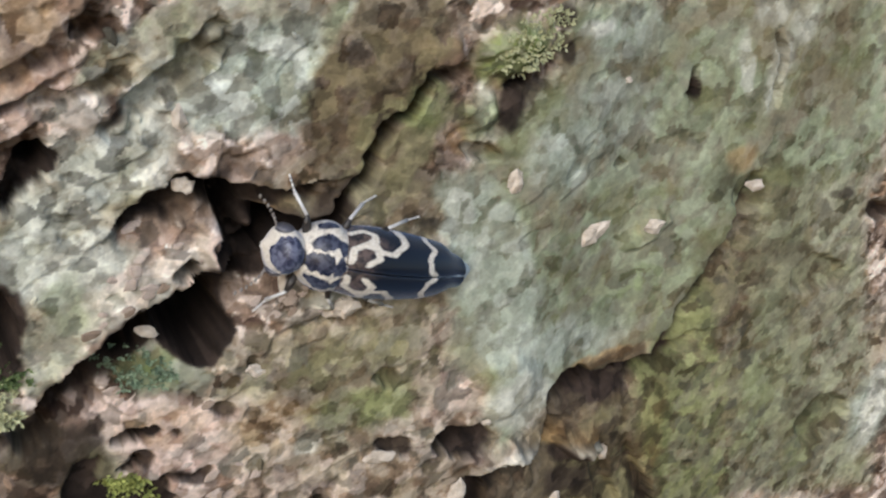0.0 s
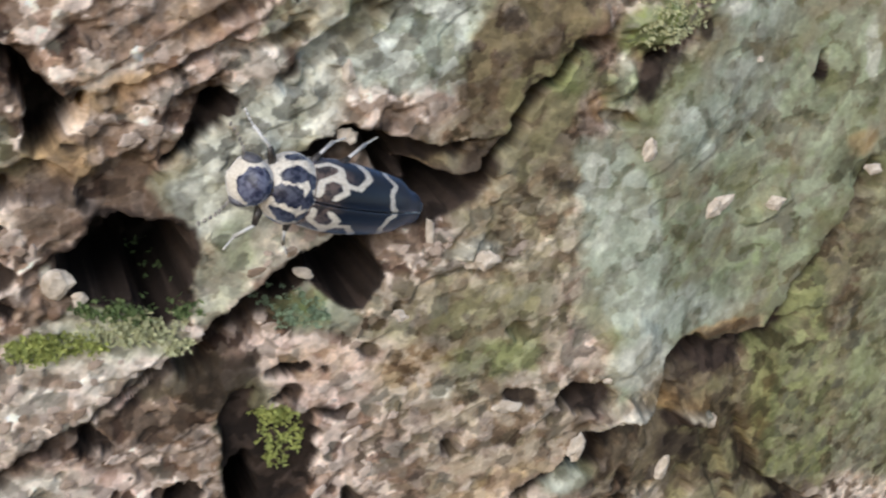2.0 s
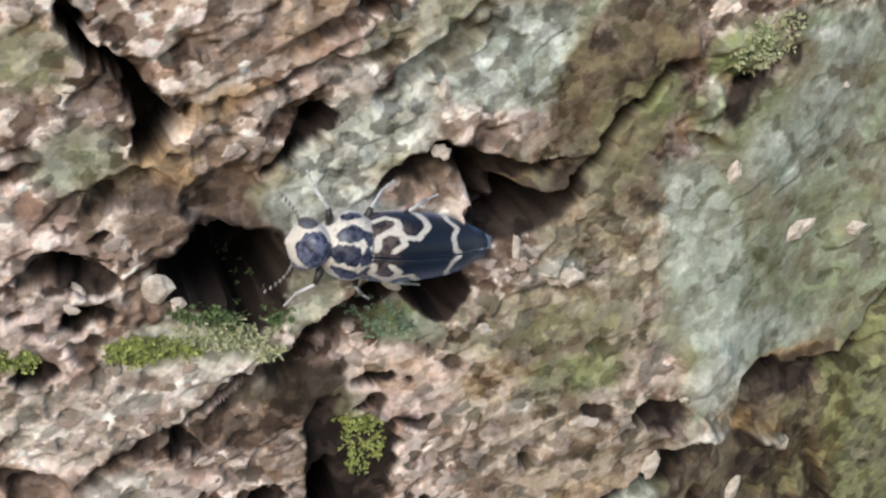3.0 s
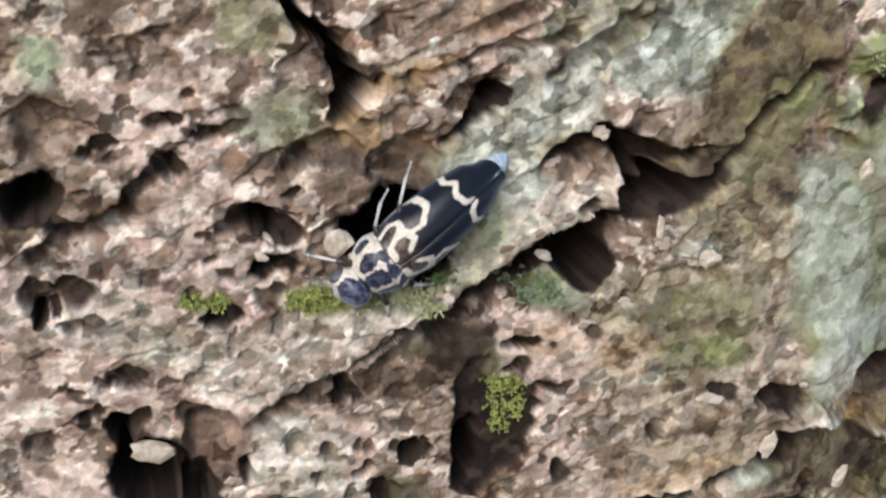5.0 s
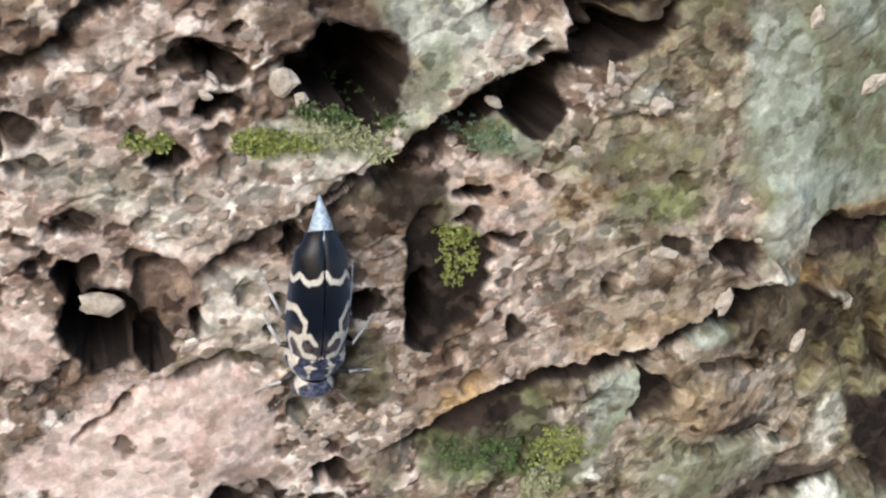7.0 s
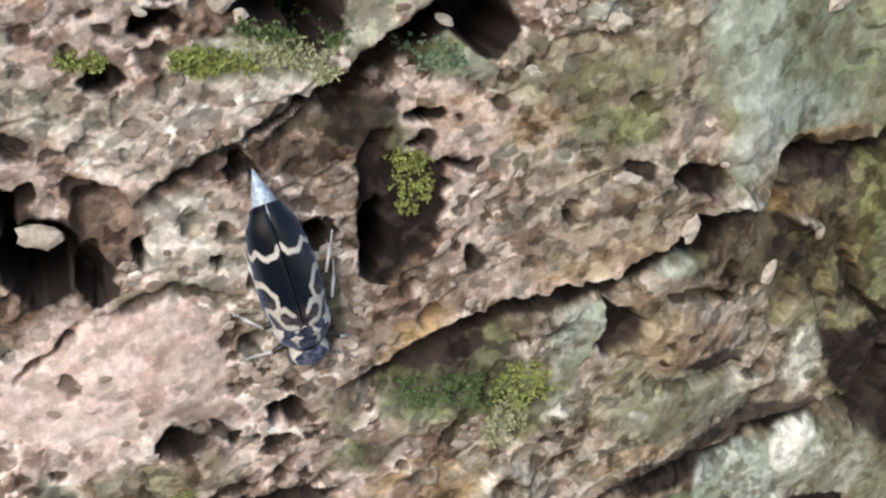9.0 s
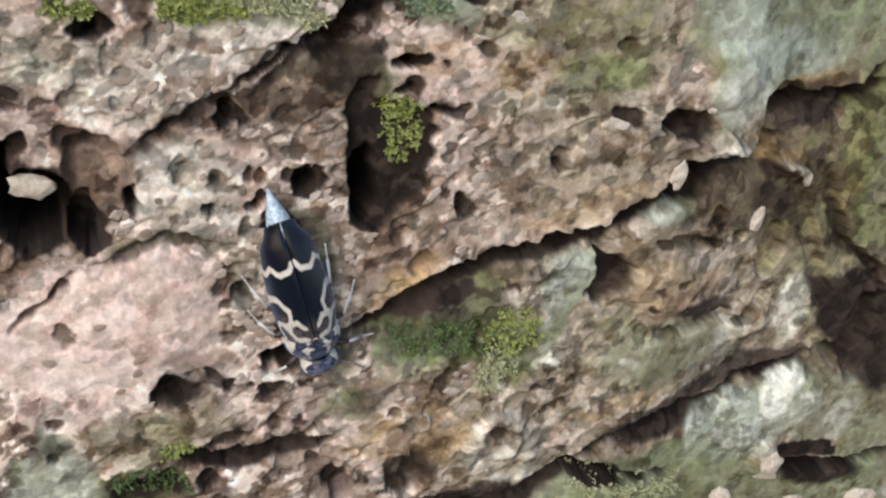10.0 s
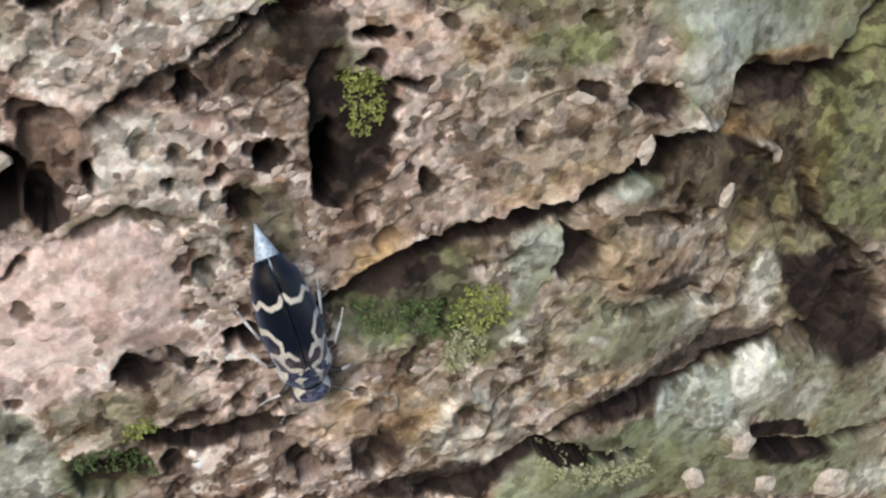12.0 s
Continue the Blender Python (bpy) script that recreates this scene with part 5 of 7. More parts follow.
groove([(-20.9, -16.8), (-22.1, -18.7), (-23.6, -20.4)], 0.18, 0.8)
groove([(-12.1, 12.0), (-10.3, 13.4), (-8.6, 15.1)], 0.6, 0.5)
groove([(-12.0, 10.7), (-9.6, 11.6), (-7.5, 13.0)], 0.35, 0.6)
groove([(21.0, -7.5), (23.5, -11.8), (25.8, -15.6)], 0.7, 0.4)
groove([(12.8, -18.4), (19.8, -17.4), (21.4, -15.8)], 0.5, 0.6)
groove([(10.2, -28.1), (14.7, -28.9), (19.0, -29.4)], 0.5, 1.3)
groove([(30.6, -15.4), (31.0, -18.8), (27.7, -20.5)], 1.2, 0.8)
groove([(26.4, -29.1), (33.9, -29.5), (40.0, -28.4)], 0.7, 1.2)
groove([(-21.7, 0.9), (-20.2, 1.3), (-19.0, 0.8)], 0.6, 1.6)
groove([(27.3, 17.2), (28.0, 15.4), (28.3, 13.2)], 0.25, 0.5)
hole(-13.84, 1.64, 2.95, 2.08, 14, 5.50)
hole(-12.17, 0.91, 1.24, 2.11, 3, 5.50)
pit(-14.45, 4.91, 1.81, 1.31, 26, 1.40)
pit(-18.00, 5.00, 1.85, 0.88, 5, 1.20)
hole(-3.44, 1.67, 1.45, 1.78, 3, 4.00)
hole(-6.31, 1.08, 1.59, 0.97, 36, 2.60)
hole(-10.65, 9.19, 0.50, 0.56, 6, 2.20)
pit(-11.69, 9.00, 1.46, 0.77, 37, 0.90)
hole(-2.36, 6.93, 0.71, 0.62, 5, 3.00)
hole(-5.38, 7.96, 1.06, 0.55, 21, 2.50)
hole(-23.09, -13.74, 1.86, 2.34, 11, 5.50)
pit(-20.53, -13.80, 0.89, 1.60, 10, 1.80)
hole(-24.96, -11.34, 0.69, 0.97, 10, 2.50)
pit(-20.81, -10.62, 1.56, 1.34, 44, 1.20)
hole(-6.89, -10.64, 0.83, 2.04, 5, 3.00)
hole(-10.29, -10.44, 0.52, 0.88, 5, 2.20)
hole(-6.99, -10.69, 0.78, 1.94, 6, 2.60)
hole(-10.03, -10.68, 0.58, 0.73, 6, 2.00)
pit(-18.20, -12.64, 0.53, 0.41, -15, 1.50)
pit(-10.67, -13.19, 0.93, 0.81, 5, 1.60)
pit(-12.42, -11.98, 0.56, 0.42, 6, 1.20)
pit(-14.53, -10.71, 0.38, 0.29, 6, 1.00)
pit(-6.11, -3.75, 0.70, 0.34, 8, 1.40)
pit(-4.49, -6.01, 0.78, 0.36, 7, 1.00)
pit(10.28, -4.83, 1.25, 0.76, 19, 1.40)
pit(-1.31, -10.76, 0.32, 0.72, 6, 1.50)
pit(-4.29, -13.30, 0.69, 0.46, 5, 1.00)
pit(-4.55, -29.24, 0.61, 0.84, -1, 1.80)
pit(-15.22, -22.95, 1.15, 0.48, 14, 1.50)
pit(-9.87, -20.73, 0.92, 0.48, 2, 1.30)
pit(13.36, -6.48, 0.91, 0.50, 1, 1.00)
pit(-15.65, -29.47, 2.07, 1.57, 12, 1.60)
pit(-1.37, -24.84, 0.76, 0.56, 1, 1.00)
pit(-0.30, -28.05, 0.85, 1.71, -0, 1.20)
pit(-12.18, -16.92, 0.52, 0.70, 4, 1.20)
pit(18.20, -3.08, 1.92, 1.10, 3, 1.40)
pit(20.77, -12.75, 1.02, 2.01, 4, 1.20)
pit(32.06, -18.79, 3.26, 3.36, -0, 1.40)
pit(-2.78, -14.49, 0.70, 0.80, 4, 1.20)
pit(1.16, -18.90, 0.48, 1.09, 2, 1.20)
pit(-0.54, -18.97, 0.67, 0.43, 2, 1.00)
pit(-6.07, -3.55, 0.57, 0.37, 2, 1.60)
pit(-10.21, -3.60, 0.81, 0.54, 1, 1.20)
pit(3.82, -7.68, 0.77, 0.65, 1, 1.00)
pit(-26.02, 5.17, 0.63, 0.30, 10, 1.80)
pit(-28.71, 3.10, 0.47, 0.41, 10, 1.60)
pit(-29.63, -4.32, 1.07, 1.00, 8, 1.80)
pit(-28.00, -5.44, 0.60, 0.49, 8, 1.20)
pit(-25.28, -8.21, 0.78, 0.39, 9, 1.20)
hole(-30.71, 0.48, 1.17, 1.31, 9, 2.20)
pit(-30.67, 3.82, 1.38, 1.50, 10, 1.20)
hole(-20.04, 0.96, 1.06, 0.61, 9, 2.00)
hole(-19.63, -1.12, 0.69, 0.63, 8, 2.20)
pit(-21.94, 0.52, 0.88, 0.55, 9, 1.60)
pit(-25.44, 3.07, 0.59, 0.68, 10, 1.60)
pit(-19.40, 4.37, 0.68, 0.54, 10, 1.20)
pit(-23.64, 4.96, 0.74, 0.36, 10, 1.00)
pit(-21.50, -4.03, 0.63, 0.42, 8, 1.40)
pit(-26.76, -10.66, 0.68, 0.48, 10, 1.20)
pit(-28.60, -12.66, 1.05, 0.67, 8, 1.00)
pit(-18.71, -12.11, 0.50, 0.66, 9, 1.60)
pit(-4.47, 4.13, 0.62, 0.36, 9, 1.40)
pit(-9.84, -3.56, 1.09, 0.70, 7, 1.00)
pit(-6.23, -3.58, 0.62, 0.39, 7, 1.00)
pit(-2.12, 6.91, 0.94, 1.20, 10, 1.80)
pit(10.67, 13.63, 0.73, 0.54, 4, 1.60)
pit(22.35, 13.72, 0.44, 1.06, 4, 1.20)
hole(-10.40, 9.05, 0.38, 0.37, 2, 2.00)
pit(-11.17, 9.70, 1.05, 0.55, 19, 0.80)
pit(-9.15, 14.51, 0.65, 0.55, 45, 1.20)
pit(-4.99, 7.39, 1.32, 0.92, 23, 1.40)
pit(9.08, 10.30, 1.26, 0.53, -15, 0.80)
pit(28.22, 7.81, 1.62, 1.29, -0, 0.80)
pit(35.95, 2.64, 2.33, 1.23, -3, 0.80)
pit(39.70, 6.81, 1.13, 0.64, 0, 1.20)
pit(39.95, -7.73, 2.54, 1.73, 25, 0.90)
pit(-4.20, 4.21, 0.54, 0.32, -1, 1.00)
pit(5.89, -1.24, 0.64, 0.38, -38, 0.70)
boss(4.13, -25.59, 2.82, 3.11, 0, 0.30)
boss(13.00, -15.06, 3.38, 2.19, -3, 0.60)
boss(4.20, -14.16, 2.28, 1.13, 26, 0.40)
boss(9.77, 15.02, 1.64, 1.45, 33, 0.90)
boss(8.68, 12.31, 1.01, 1.08, 3, 0.50)
boss(3.79, 12.54, 2.49, 2.60, 4, 0.25)
boss(6.25, 14.52, 1.33, 1.00, 11, 0.50)
boss(21.24, 5.60, 1.98, 0.70, 30, 0.40)
boss(27.21, -23.06, 1.54, 2.35, 46, 0.30)
boss(25.97, -28.13, 1.17, 1.80, -1, 1.00)
boss(12.88, -1.99, 2.71, 1.96, 3, 0.50)
boss(-5.56, -8.24, 1.20, 1.22, 7, 0.20)
boss(-17.62, -18.63, 4.19, 3.44, 27, 0.50)
boss(20.68, -17.44, 1.72, 1.68, 3, 0.60)
pit(3.88, -8.06, 0.46, 0.33, 7, 0.80)
boss(13.84, -5.97, 3.19, 0.62, 5, 0.50)
boss(19.75, -6.68, 1.24, 0.92, 4, 0.90)
pit(14.07, -12.06, 2.00, 0.48, -3, 1.20)
pit(15.09, -10.53, 0.72, 0.82, -3, 1.20)
pit(17.66, -11.67, 0.74, 0.59, -3, 1.00)
hole(12.33, -28.58, 1.86, 0.76, -7, 1.60)
pit(-9.87, -20.73, 1.04, 0.75, 2, 1.40)
boss(-13.28, -24.45, 2.11, 1.31, 1, 0.40)
pit(-12.49, -10.48, 0.33, 0.41, 6, 1.20)
pit(-11.35, -12.48, 0.51, 0.31, 5, 1.20)
pit(-14.72, -12.52, 0.33, 0.48, 6, 1.20)
pit(-16.29, -10.62, 0.38, 0.64, -15, 0.60)
pit(-4.04, -5.96, 0.60, 0.30, 7, 1.00)
pit(-5.87, -5.02, 0.53, 0.29, 7, 1.00)
hole(-30.71, 0.48, 0.84, 1.15, 9, 2.20)
hole(-29.45, -5.34, 0.44, 0.48, 8, 1.80)
hole(-24.65, -11.32, 0.49, 1.20, -8, 2.00)
hole(-20.30, -14.23, 0.95, 1.18, 10, 1.80)
pit(-12.21, -11.47, 0.60, 0.47, 6, 1.00)
pit(-14.72, -12.41, 0.35, 0.34, 6, 1.00)
hole(-2.08, 6.77, 0.88, 1.20, 10, 1.80)
boss(-2.94, 5.43, 1.13, 1.33, 9, 0.60)
hole(-10.58, 9.17, 0.58, 0.74, -22, 1.80)
boss(2.91, 2.94, 1.14, 0.77, 8, 0.50)
boss(15.37, -6.48, 1.92, 0.45, -0, 0.60)
boss(20.74, -7.63, 0.91, 0.47, -6, 0.80)
boss(19.55, -7.08, 1.13, 0.77, -5, 0.80)
boss(14.15, -6.21, 2.12, 0.53, 9, 0.50)

chip(-14.67, -7.53, 0.73, 0.53, -82, 1.38, 1)
chip(-13.19, -10.53, 0.41, 0.33, -79, 0.55, 0.45)
chip(-14.36, -11.08, 0.60, 0.29, 5, 0.42, 0.3)
chip(-15.55, -9.18, 0.40, 0.28, 5, 0.39, 0.25)
chip(-16.47, -10.42, 0.63, 0.27, -84, 0.39, 0.25)
chip(-18.38, -12.41, 0.59, 0.39, -26, 0.96, 0.9)
chip(-14.66, -12.44, 0.42, 0.22, -82, 0.61, 0.8)
chip(-12.44, -11.89, 0.51, 0.42, -1, 0.80, 0.7)
chip(-11.22, -12.45, 0.34, 0.18, 3, 0.45, 0.6)
chip(-12.69, -13.18, 0.61, 0.39, -80, 0.60, 0.45)
chip(-10.97, -13.20, 0.87, 0.67, -1, 0.99, 0.6)
chip(-11.12, -10.18, 0.46, 0.41, -8, 0.64, 0.5)
chip(-6.00, -3.47, 0.64, 0.34, 6, 0.72, 0.7)
chip(-5.98, -5.11, 0.47, 0.26, 5, 0.55, 0.6)
chip(-3.54, -5.94, 0.55, 0.30, 5, 0.64, 0.7)
chip(-4.04, -3.50, 0.30, 0.17, 5, 0.42, 0.5)
chip(-1.10, -10.79, 0.81, 0.32, -77, 0.53, 0.5)
chip(-21.96, -7.57, 0.48, 0.34, -88, 0.41, 0.2)
chip(-19.99, -7.60, 0.40, 0.37, 85, 0.42, 0.2)
chip(-21.51, -4.12, 0.60, 0.50, 16, 0.93, 0.6)
chip(3.98, -8.22, 0.47, 0.32, -1, 0.53, 0.5)
chip(10.64, -4.85, 1.46, 0.66, 13, 1.15, 0.8)
trench([(11.3, -7.1), (13.1, -6.7), (13.4, -8.3), (13.5, -9.3), (11.4, -9.7), (10.4, -9.6), (11.4, -8.5)], 1.2)
boss(18.14, -6.11, 1.12, 0.85, -46, 0.6)
chip(-13.38, -16.64, 0.63, 0.51, -76, 0.50, 0.25)
chip(-12.19, -16.89, 0.45, 0.35, -76, 0.52, 0.4)
chip(-10.04, -20.56, 0.97, 0.54, -1, 0.88, 0.7)
chip(-9.20, -21.10, 0.62, 0.41, -3, 0.72, 0.7)
chip(-15.39, -22.73, 1.13, 0.54, 19, 0.97, 0.8)
chip(-13.33, -21.67, 0.62, 0.28, -23, 0.63, 0.75)
chip(-12.07, -22.31, 0.48, 0.41, -66, 0.80, 0.7)
chip(-9.92, -22.50, 0.56, 0.47, -17, 0.80, 0.7)
chip(-10.87, -22.28, 0.28, 0.24, -64, 0.52, 0.6)
chip(-12.63, -28.62, 0.71, 0.62, -36, 1.16, 0.9)
chip(-11.94, -25.59, 1.19, 0.43, 18, 0.52, 0.4)
chip(-5.13, -28.52, 1.05, 0.86, -28, 1.53, 0.95)
chip(-6.67, -27.20, 0.49, 0.41, -37, 0.66, 0.6)
chip(-1.03, -28.56, 1.45, 1.15, -55, 1.14, 0.45)
chip(2.42, -30.59, 2.21, 0.72, -3, 1.16, 0.9)
chip(-9.42, -24.86, 0.72, 0.49, -75, 0.61, 0.4)
chip(0.06, -21.82, 0.93, 0.40, -76, 0.59, 0.5)
chip(-21.01, -20.17, 0.62, 0.37, -85, 0.45, 0.25)
chip(-20.93, -24.81, 0.60, 0.39, -2, 0.59, 0.5)
chip(-21.02, -27.32, 0.51, 0.46, -30, 0.72, 0.6)
chip(-2.54, -24.24, 0.55, 0.36, -7, 0.53, 0.5)
chip(-12.83, -17.56, 0.35, 0.25, -2, 0.39, 0.3)
chip(-12.50, -19.00, 0.29, 0.16, 0, 0.32, 0.25)
groove([(-13.8, -26.7), (-11.8, -26.7), (-9.4, -26.4), (-7.5, -25.7), (-6.9, -24.7)], 0.36, 1.4)
ring(4.19, -25.30, 1.77, 1.40, -48, 0.35)
ring(4.82, -26.46, 2.99, 2.16, -61, 0.25)
ring(-1.11, -24.59, 1.11, 0.66, -5, 0.25)
trench([(7.5, -12.9), (9.0, -13.0), (10.0, -13.8), (10.1, -15.6), (8.8, -16.4), (7.6, -16.1), (8.0, -14.7)], 1.1)
chip(12.23, -15.10, 0.54, 0.29, -2, 0.47, 0.5)
chip(13.59, -14.47, 0.54, 0.29, -2, 0.47, 0.5)
chip(15.03, -15.31, 0.48, 0.36, -51, 0.53, 0.5)
chip(12.22, -16.39, 0.46, 0.25, -3, 0.45, 0.5)
chip(14.59, -16.45, 0.55, 0.26, -1, 0.43, 0.45)
chip(12.04, -18.44, 0.72, 0.51, -59, 0.41, 0.2)
chip(11.77, -12.27, 0.67, 0.28, 2, 0.52, 0.6)
chip(15.72, -11.25, 0.48, 0.34, -12, 0.53, 0.5)
chip(4.15, -25.11, 0.73, 0.55, -59, 0.66, 0.45)
chip(6.04, -22.22, 0.52, 0.30, -5, 0.47, 0.5)
chip(8.31, -21.60, 0.46, 0.30, -9, 0.47, 0.5)
chip(3.91, -21.71, 0.40, 0.33, -45, 0.53, 0.5)
chip(6.82, -21.64, 0.30, 0.22, -14, 0.42, 0.5)
chip(-25.38, 5.40, 0.60, 0.28, 9, 0.81, 0.9)
chip(-24.71, 6.59, 0.33, 0.30, 12, 0.55, 0.45)
chip(-27.98, 3.51, 0.58, 0.39, 9, 0.84, 0.7)
chip(-22.67, 5.33, 0.94, 0.37, 21, 0.64, 0.5)
chip(-24.83, 3.29, 0.61, 0.53, 7, 0.93, 0.6)
chip(-19.19, 2.97, 0.42, 0.39, -8, 0.80, 0.7)
chip(-27.52, 8.14, 0.46, 0.43, 30, 0.55, 0.3)
chip(-20.02, 1.74, 1.04, 0.28, 7, 0.59, 0.6)
chip(-29.02, -0.61, 0.94, 0.59, 7, 0.99, 0.6)
chip(-28.32, -3.57, 1.01, 0.79, 5, 1.20, 0.6)
chip(-27.35, -5.19, 0.64, 0.52, 2, 0.66, 0.4)
chip(-28.79, -4.75, 0.34, 0.29, -81, 0.93, 1)
chip(-25.02, -2.38, 0.57, 0.54, -62, 0.53, 0.25)
chip(-25.08, -7.58, 0.89, 0.39, 4, 0.69, 0.6)
chip(-27.44, -9.10, 0.55, 0.36, 2, 0.52, 0.4)
chip(-26.16, -10.24, 0.56, 0.43, -2, 0.64, 0.5)
chip(-26.24, -8.57, 0.57, 0.23, -15, 0.43, 0.4)
chip(-19.13, -1.02, 0.75, 0.52, 3, 1.06, 0.8)
chip(-19.41, 0.54, 1.18, 0.57, 6, 0.98, 0.65)
chip(-21.04, 0.06, 0.52, 0.23, 6, 0.52, 0.6)
chip(-22.04, 0.64, 0.25, 0.22, -0, 0.47, 0.5)
chip(-22.87, -3.17, 0.47, 0.45, -42, 0.52, 0.3)
chip(-19.25, -2.66, 0.67, 0.59, -8, 0.59, 0.3)
chip(-20.92, -3.86, 0.79, 0.59, 1, 1.04, 0.7)
chip(-20.42, -5.32, 0.97, 0.24, -80, 0.33, 0.15)
chip(-18.67, -4.10, 0.76, 0.38, -78, 0.49, 0.3)
chip(-19.65, -5.87, 0.39, 0.36, -29, 0.35, 0.15)
chip(-21.48, -7.09, 0.49, 0.40, -73, 0.35, 0.12)
chip(-21.63, -9.59, 0.98, 0.81, -8, 0.98, 0.5)
chip(-24.08, -10.21, 0.69, 0.47, -78, 1.16, 0.9)
chip(-14.25, -7.50, 0.71, 0.57, -11, 1.21, 0.95)
chip(-9.42, -10.19, 0.77, 0.45, -72, 1.01, 0.9)
chip(-21.51, -1.87, 0.59, 0.28, -17, 0.48, 0.4)
chip(-5.35, -3.53, 0.64, 0.39, -1, 0.72, 0.7)
chip(-5.49, -4.86, 0.64, 0.46, -6, 0.64, 0.5)
chip(-2.49, -5.63, 0.66, 0.34, 0, 0.50, 0.45)
chip(11.17, -5.14, 1.33, 0.85, -8, 1.26, 0.75)
chip(-8.97, -0.99, 0.66, 0.37, 2, 0.59, 0.5)
chip(-16.41, 6.55, 0.32, 0.22, 6, 0.47, 0.5)
trench([(-21.6, 11.7), (-20.4, 10.8), (-19.8, 10.9), (-18.7, 10.2), (-17.7, 9.1), (-16.7, 8.3), (-16.0, 8.6), (-16.6, 7.6), (-16.8, 7.0), (-17.9, 6.0), (-18.3, 6.4), (-18.1, 7.9), (-18.4, 8.6), (-19.5, 10.0), (-20.7, 10.3)], 4.5)
trench([(-22.2, 12.8), (-21.7, 12.9), (-20.7, 11.3), (-20.3, 10.6), (-20.8, 10.7), (-21.6, 11.4)], 3.0)
trench([(-12.8, 6.3), (-12.1, 7.2), (-10.9, 9.6), (-10.2, 10.0), (-10.2, 8.6), (-11.0, 7.4), (-11.4, 6.7)], 1.6)
chip(-10.41, 9.28, 0.51, 0.47, -82, 1.18, 0.75)
chip(-5.86, -3.53, 0.64, 0.45, -14, 0.88, 0.7)
chip(-2.12, -2.33, 0.54, 0.39, -16, 0.57, 0.4)
chip(6.97, -5.01, 1.02, 0.44, -8, 0.72, 0.6)
chip(-4.21, 4.34, 0.48, 0.32, 33, 0.66, 0.6)
chip(6.22, -1.37, 0.48, 0.38, -44, 0.49, 0.3)
chip(-0.51, -0.13, 0.52, 0.32, -77, 0.49, 0.35)
chip(18.41, 9.50, 0.50, 0.29, -6, 0.50, 0.45)
chip(-19.70, -1.42, 0.74, 0.49, 8, 0.96, 0.7)
chip(-22.77, -0.14, 0.30, 0.26, 12, 0.53, 0.5)
chip(-22.48, -1.25, 0.36, 0.32, 11, 0.52, 0.4)
chip(-21.79, -4.11, 0.78, 0.50, 8, 0.96, 0.7)
chip(-25.79, -7.92, 0.45, 0.28, 7, 0.59, 0.6)
chip(-24.76, -12.07, 0.37, 0.36, -21, 0.59, 0.5)
groove([(-10.6, -2.7), (-11.8, -3.6), (-12.9, -4.8), (-13.6, -5.5), (-14.3, -6.2)], 0.2, 1.5)
trench([(-8.4, -4.9), (-7.4, -4.5), (-7.0, -6.0), (-4.5, -5.8), (-3.4, -7.7), (-3.4, -10.5), (-4.7, -11.7), (-5.7, -13.0), (-7.2, -11.8), (-8.0, -9.4), (-8.8, -6.3)], 0.7)

# ---- the colours of the crust, layer on layer: bare bark, inner bark, algae, lichens, decay with painted shade ----
MID, BIG, MOTT, SPECK = fbm(X, Z, 0.9, 3, 1, 0.6), fbm(X, Z, 5.0, 3, 5), fbm(X, Z, 2.6, 4, 0, 0.6), fbm(X, Z, 3.6, 4, 6, 0.6)
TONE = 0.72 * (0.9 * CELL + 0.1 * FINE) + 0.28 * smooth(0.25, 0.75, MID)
TINT = np.zeros((*X.shape, 3))


def wash(amount, colour):
    global TINT
    TINT = TINT * (1 - amount[..., None]) + amount[..., None] * (colour if isinstance(colour, np.ndarray) else np.array(colour))


def layer(name, dark, light, breakup):
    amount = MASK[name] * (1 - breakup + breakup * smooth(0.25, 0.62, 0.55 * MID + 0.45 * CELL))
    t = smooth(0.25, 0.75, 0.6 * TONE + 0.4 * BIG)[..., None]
    wash(np.clip(amount, 0, 1), np.array(dark) * (1 - t) + np.array(light) * t)


wash(np.ones(X.shape), (0.085, 0.052, 0.035))
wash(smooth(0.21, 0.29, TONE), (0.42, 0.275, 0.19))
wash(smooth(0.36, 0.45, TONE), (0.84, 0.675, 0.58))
wash(0.35 * smooth(0.45, 0.7, BIG), (0.43, 0.35, 0.25))
blot1, blot2, BLOT = cells(S / 1.5 + 0.5 * fbm(X, Z, 0.9, 2, 3), T + 0.5 * fbm(X, Z, 0.9, 2, 1), 0.62, 9)
LICHEN_X = 5.5  # the scaly grey crust gives way to the smooth green one here
BLOTCH = smooth(0.78, 0.80, BLOT) * smooth(0.02, 0.10, blot2 - blot1)
layer("pink", (0.73, 0.52, 0.45), (0.93, 0.72, 0.655), 0.2)
wash(0.7 * BLOTCH * (1 - smooth(0.82, 0.95, MASK["pink"])) * smooth(0.38, 0.50, BIG), (0.15, 0.095, 0.065))
layer("brown", (0.050, 0.030, 0.021), (0.185, 0.120, 0.080), 0.25)
wash(0.8 * WORN * (1 - 0.8 * MASK["brown"]), (0.30, 0.185, 0.13))
wash(0.85 * PROUD * (1 - 0.9 * MASK["brown"]), (0.90, 0.74, 0.655))
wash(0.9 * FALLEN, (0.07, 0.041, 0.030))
layer("olive", (0.080, 0.074, 0.030), (0.245, 0.226, 0.115), 0.5)
layer("lichen", (0.122, 0.136, 0.078), (0.36, 0.40, 0.262), 0.35)
wash(0.65 * MASK["lichen"] * smooth(0.42, 0.68, MOTT), (0.21, 0.21, 0.10))
wash(0.6 * MASK["lichen"] * smooth(0.46, 0.70, SPECK), (0.20, 0.145, 0.09))
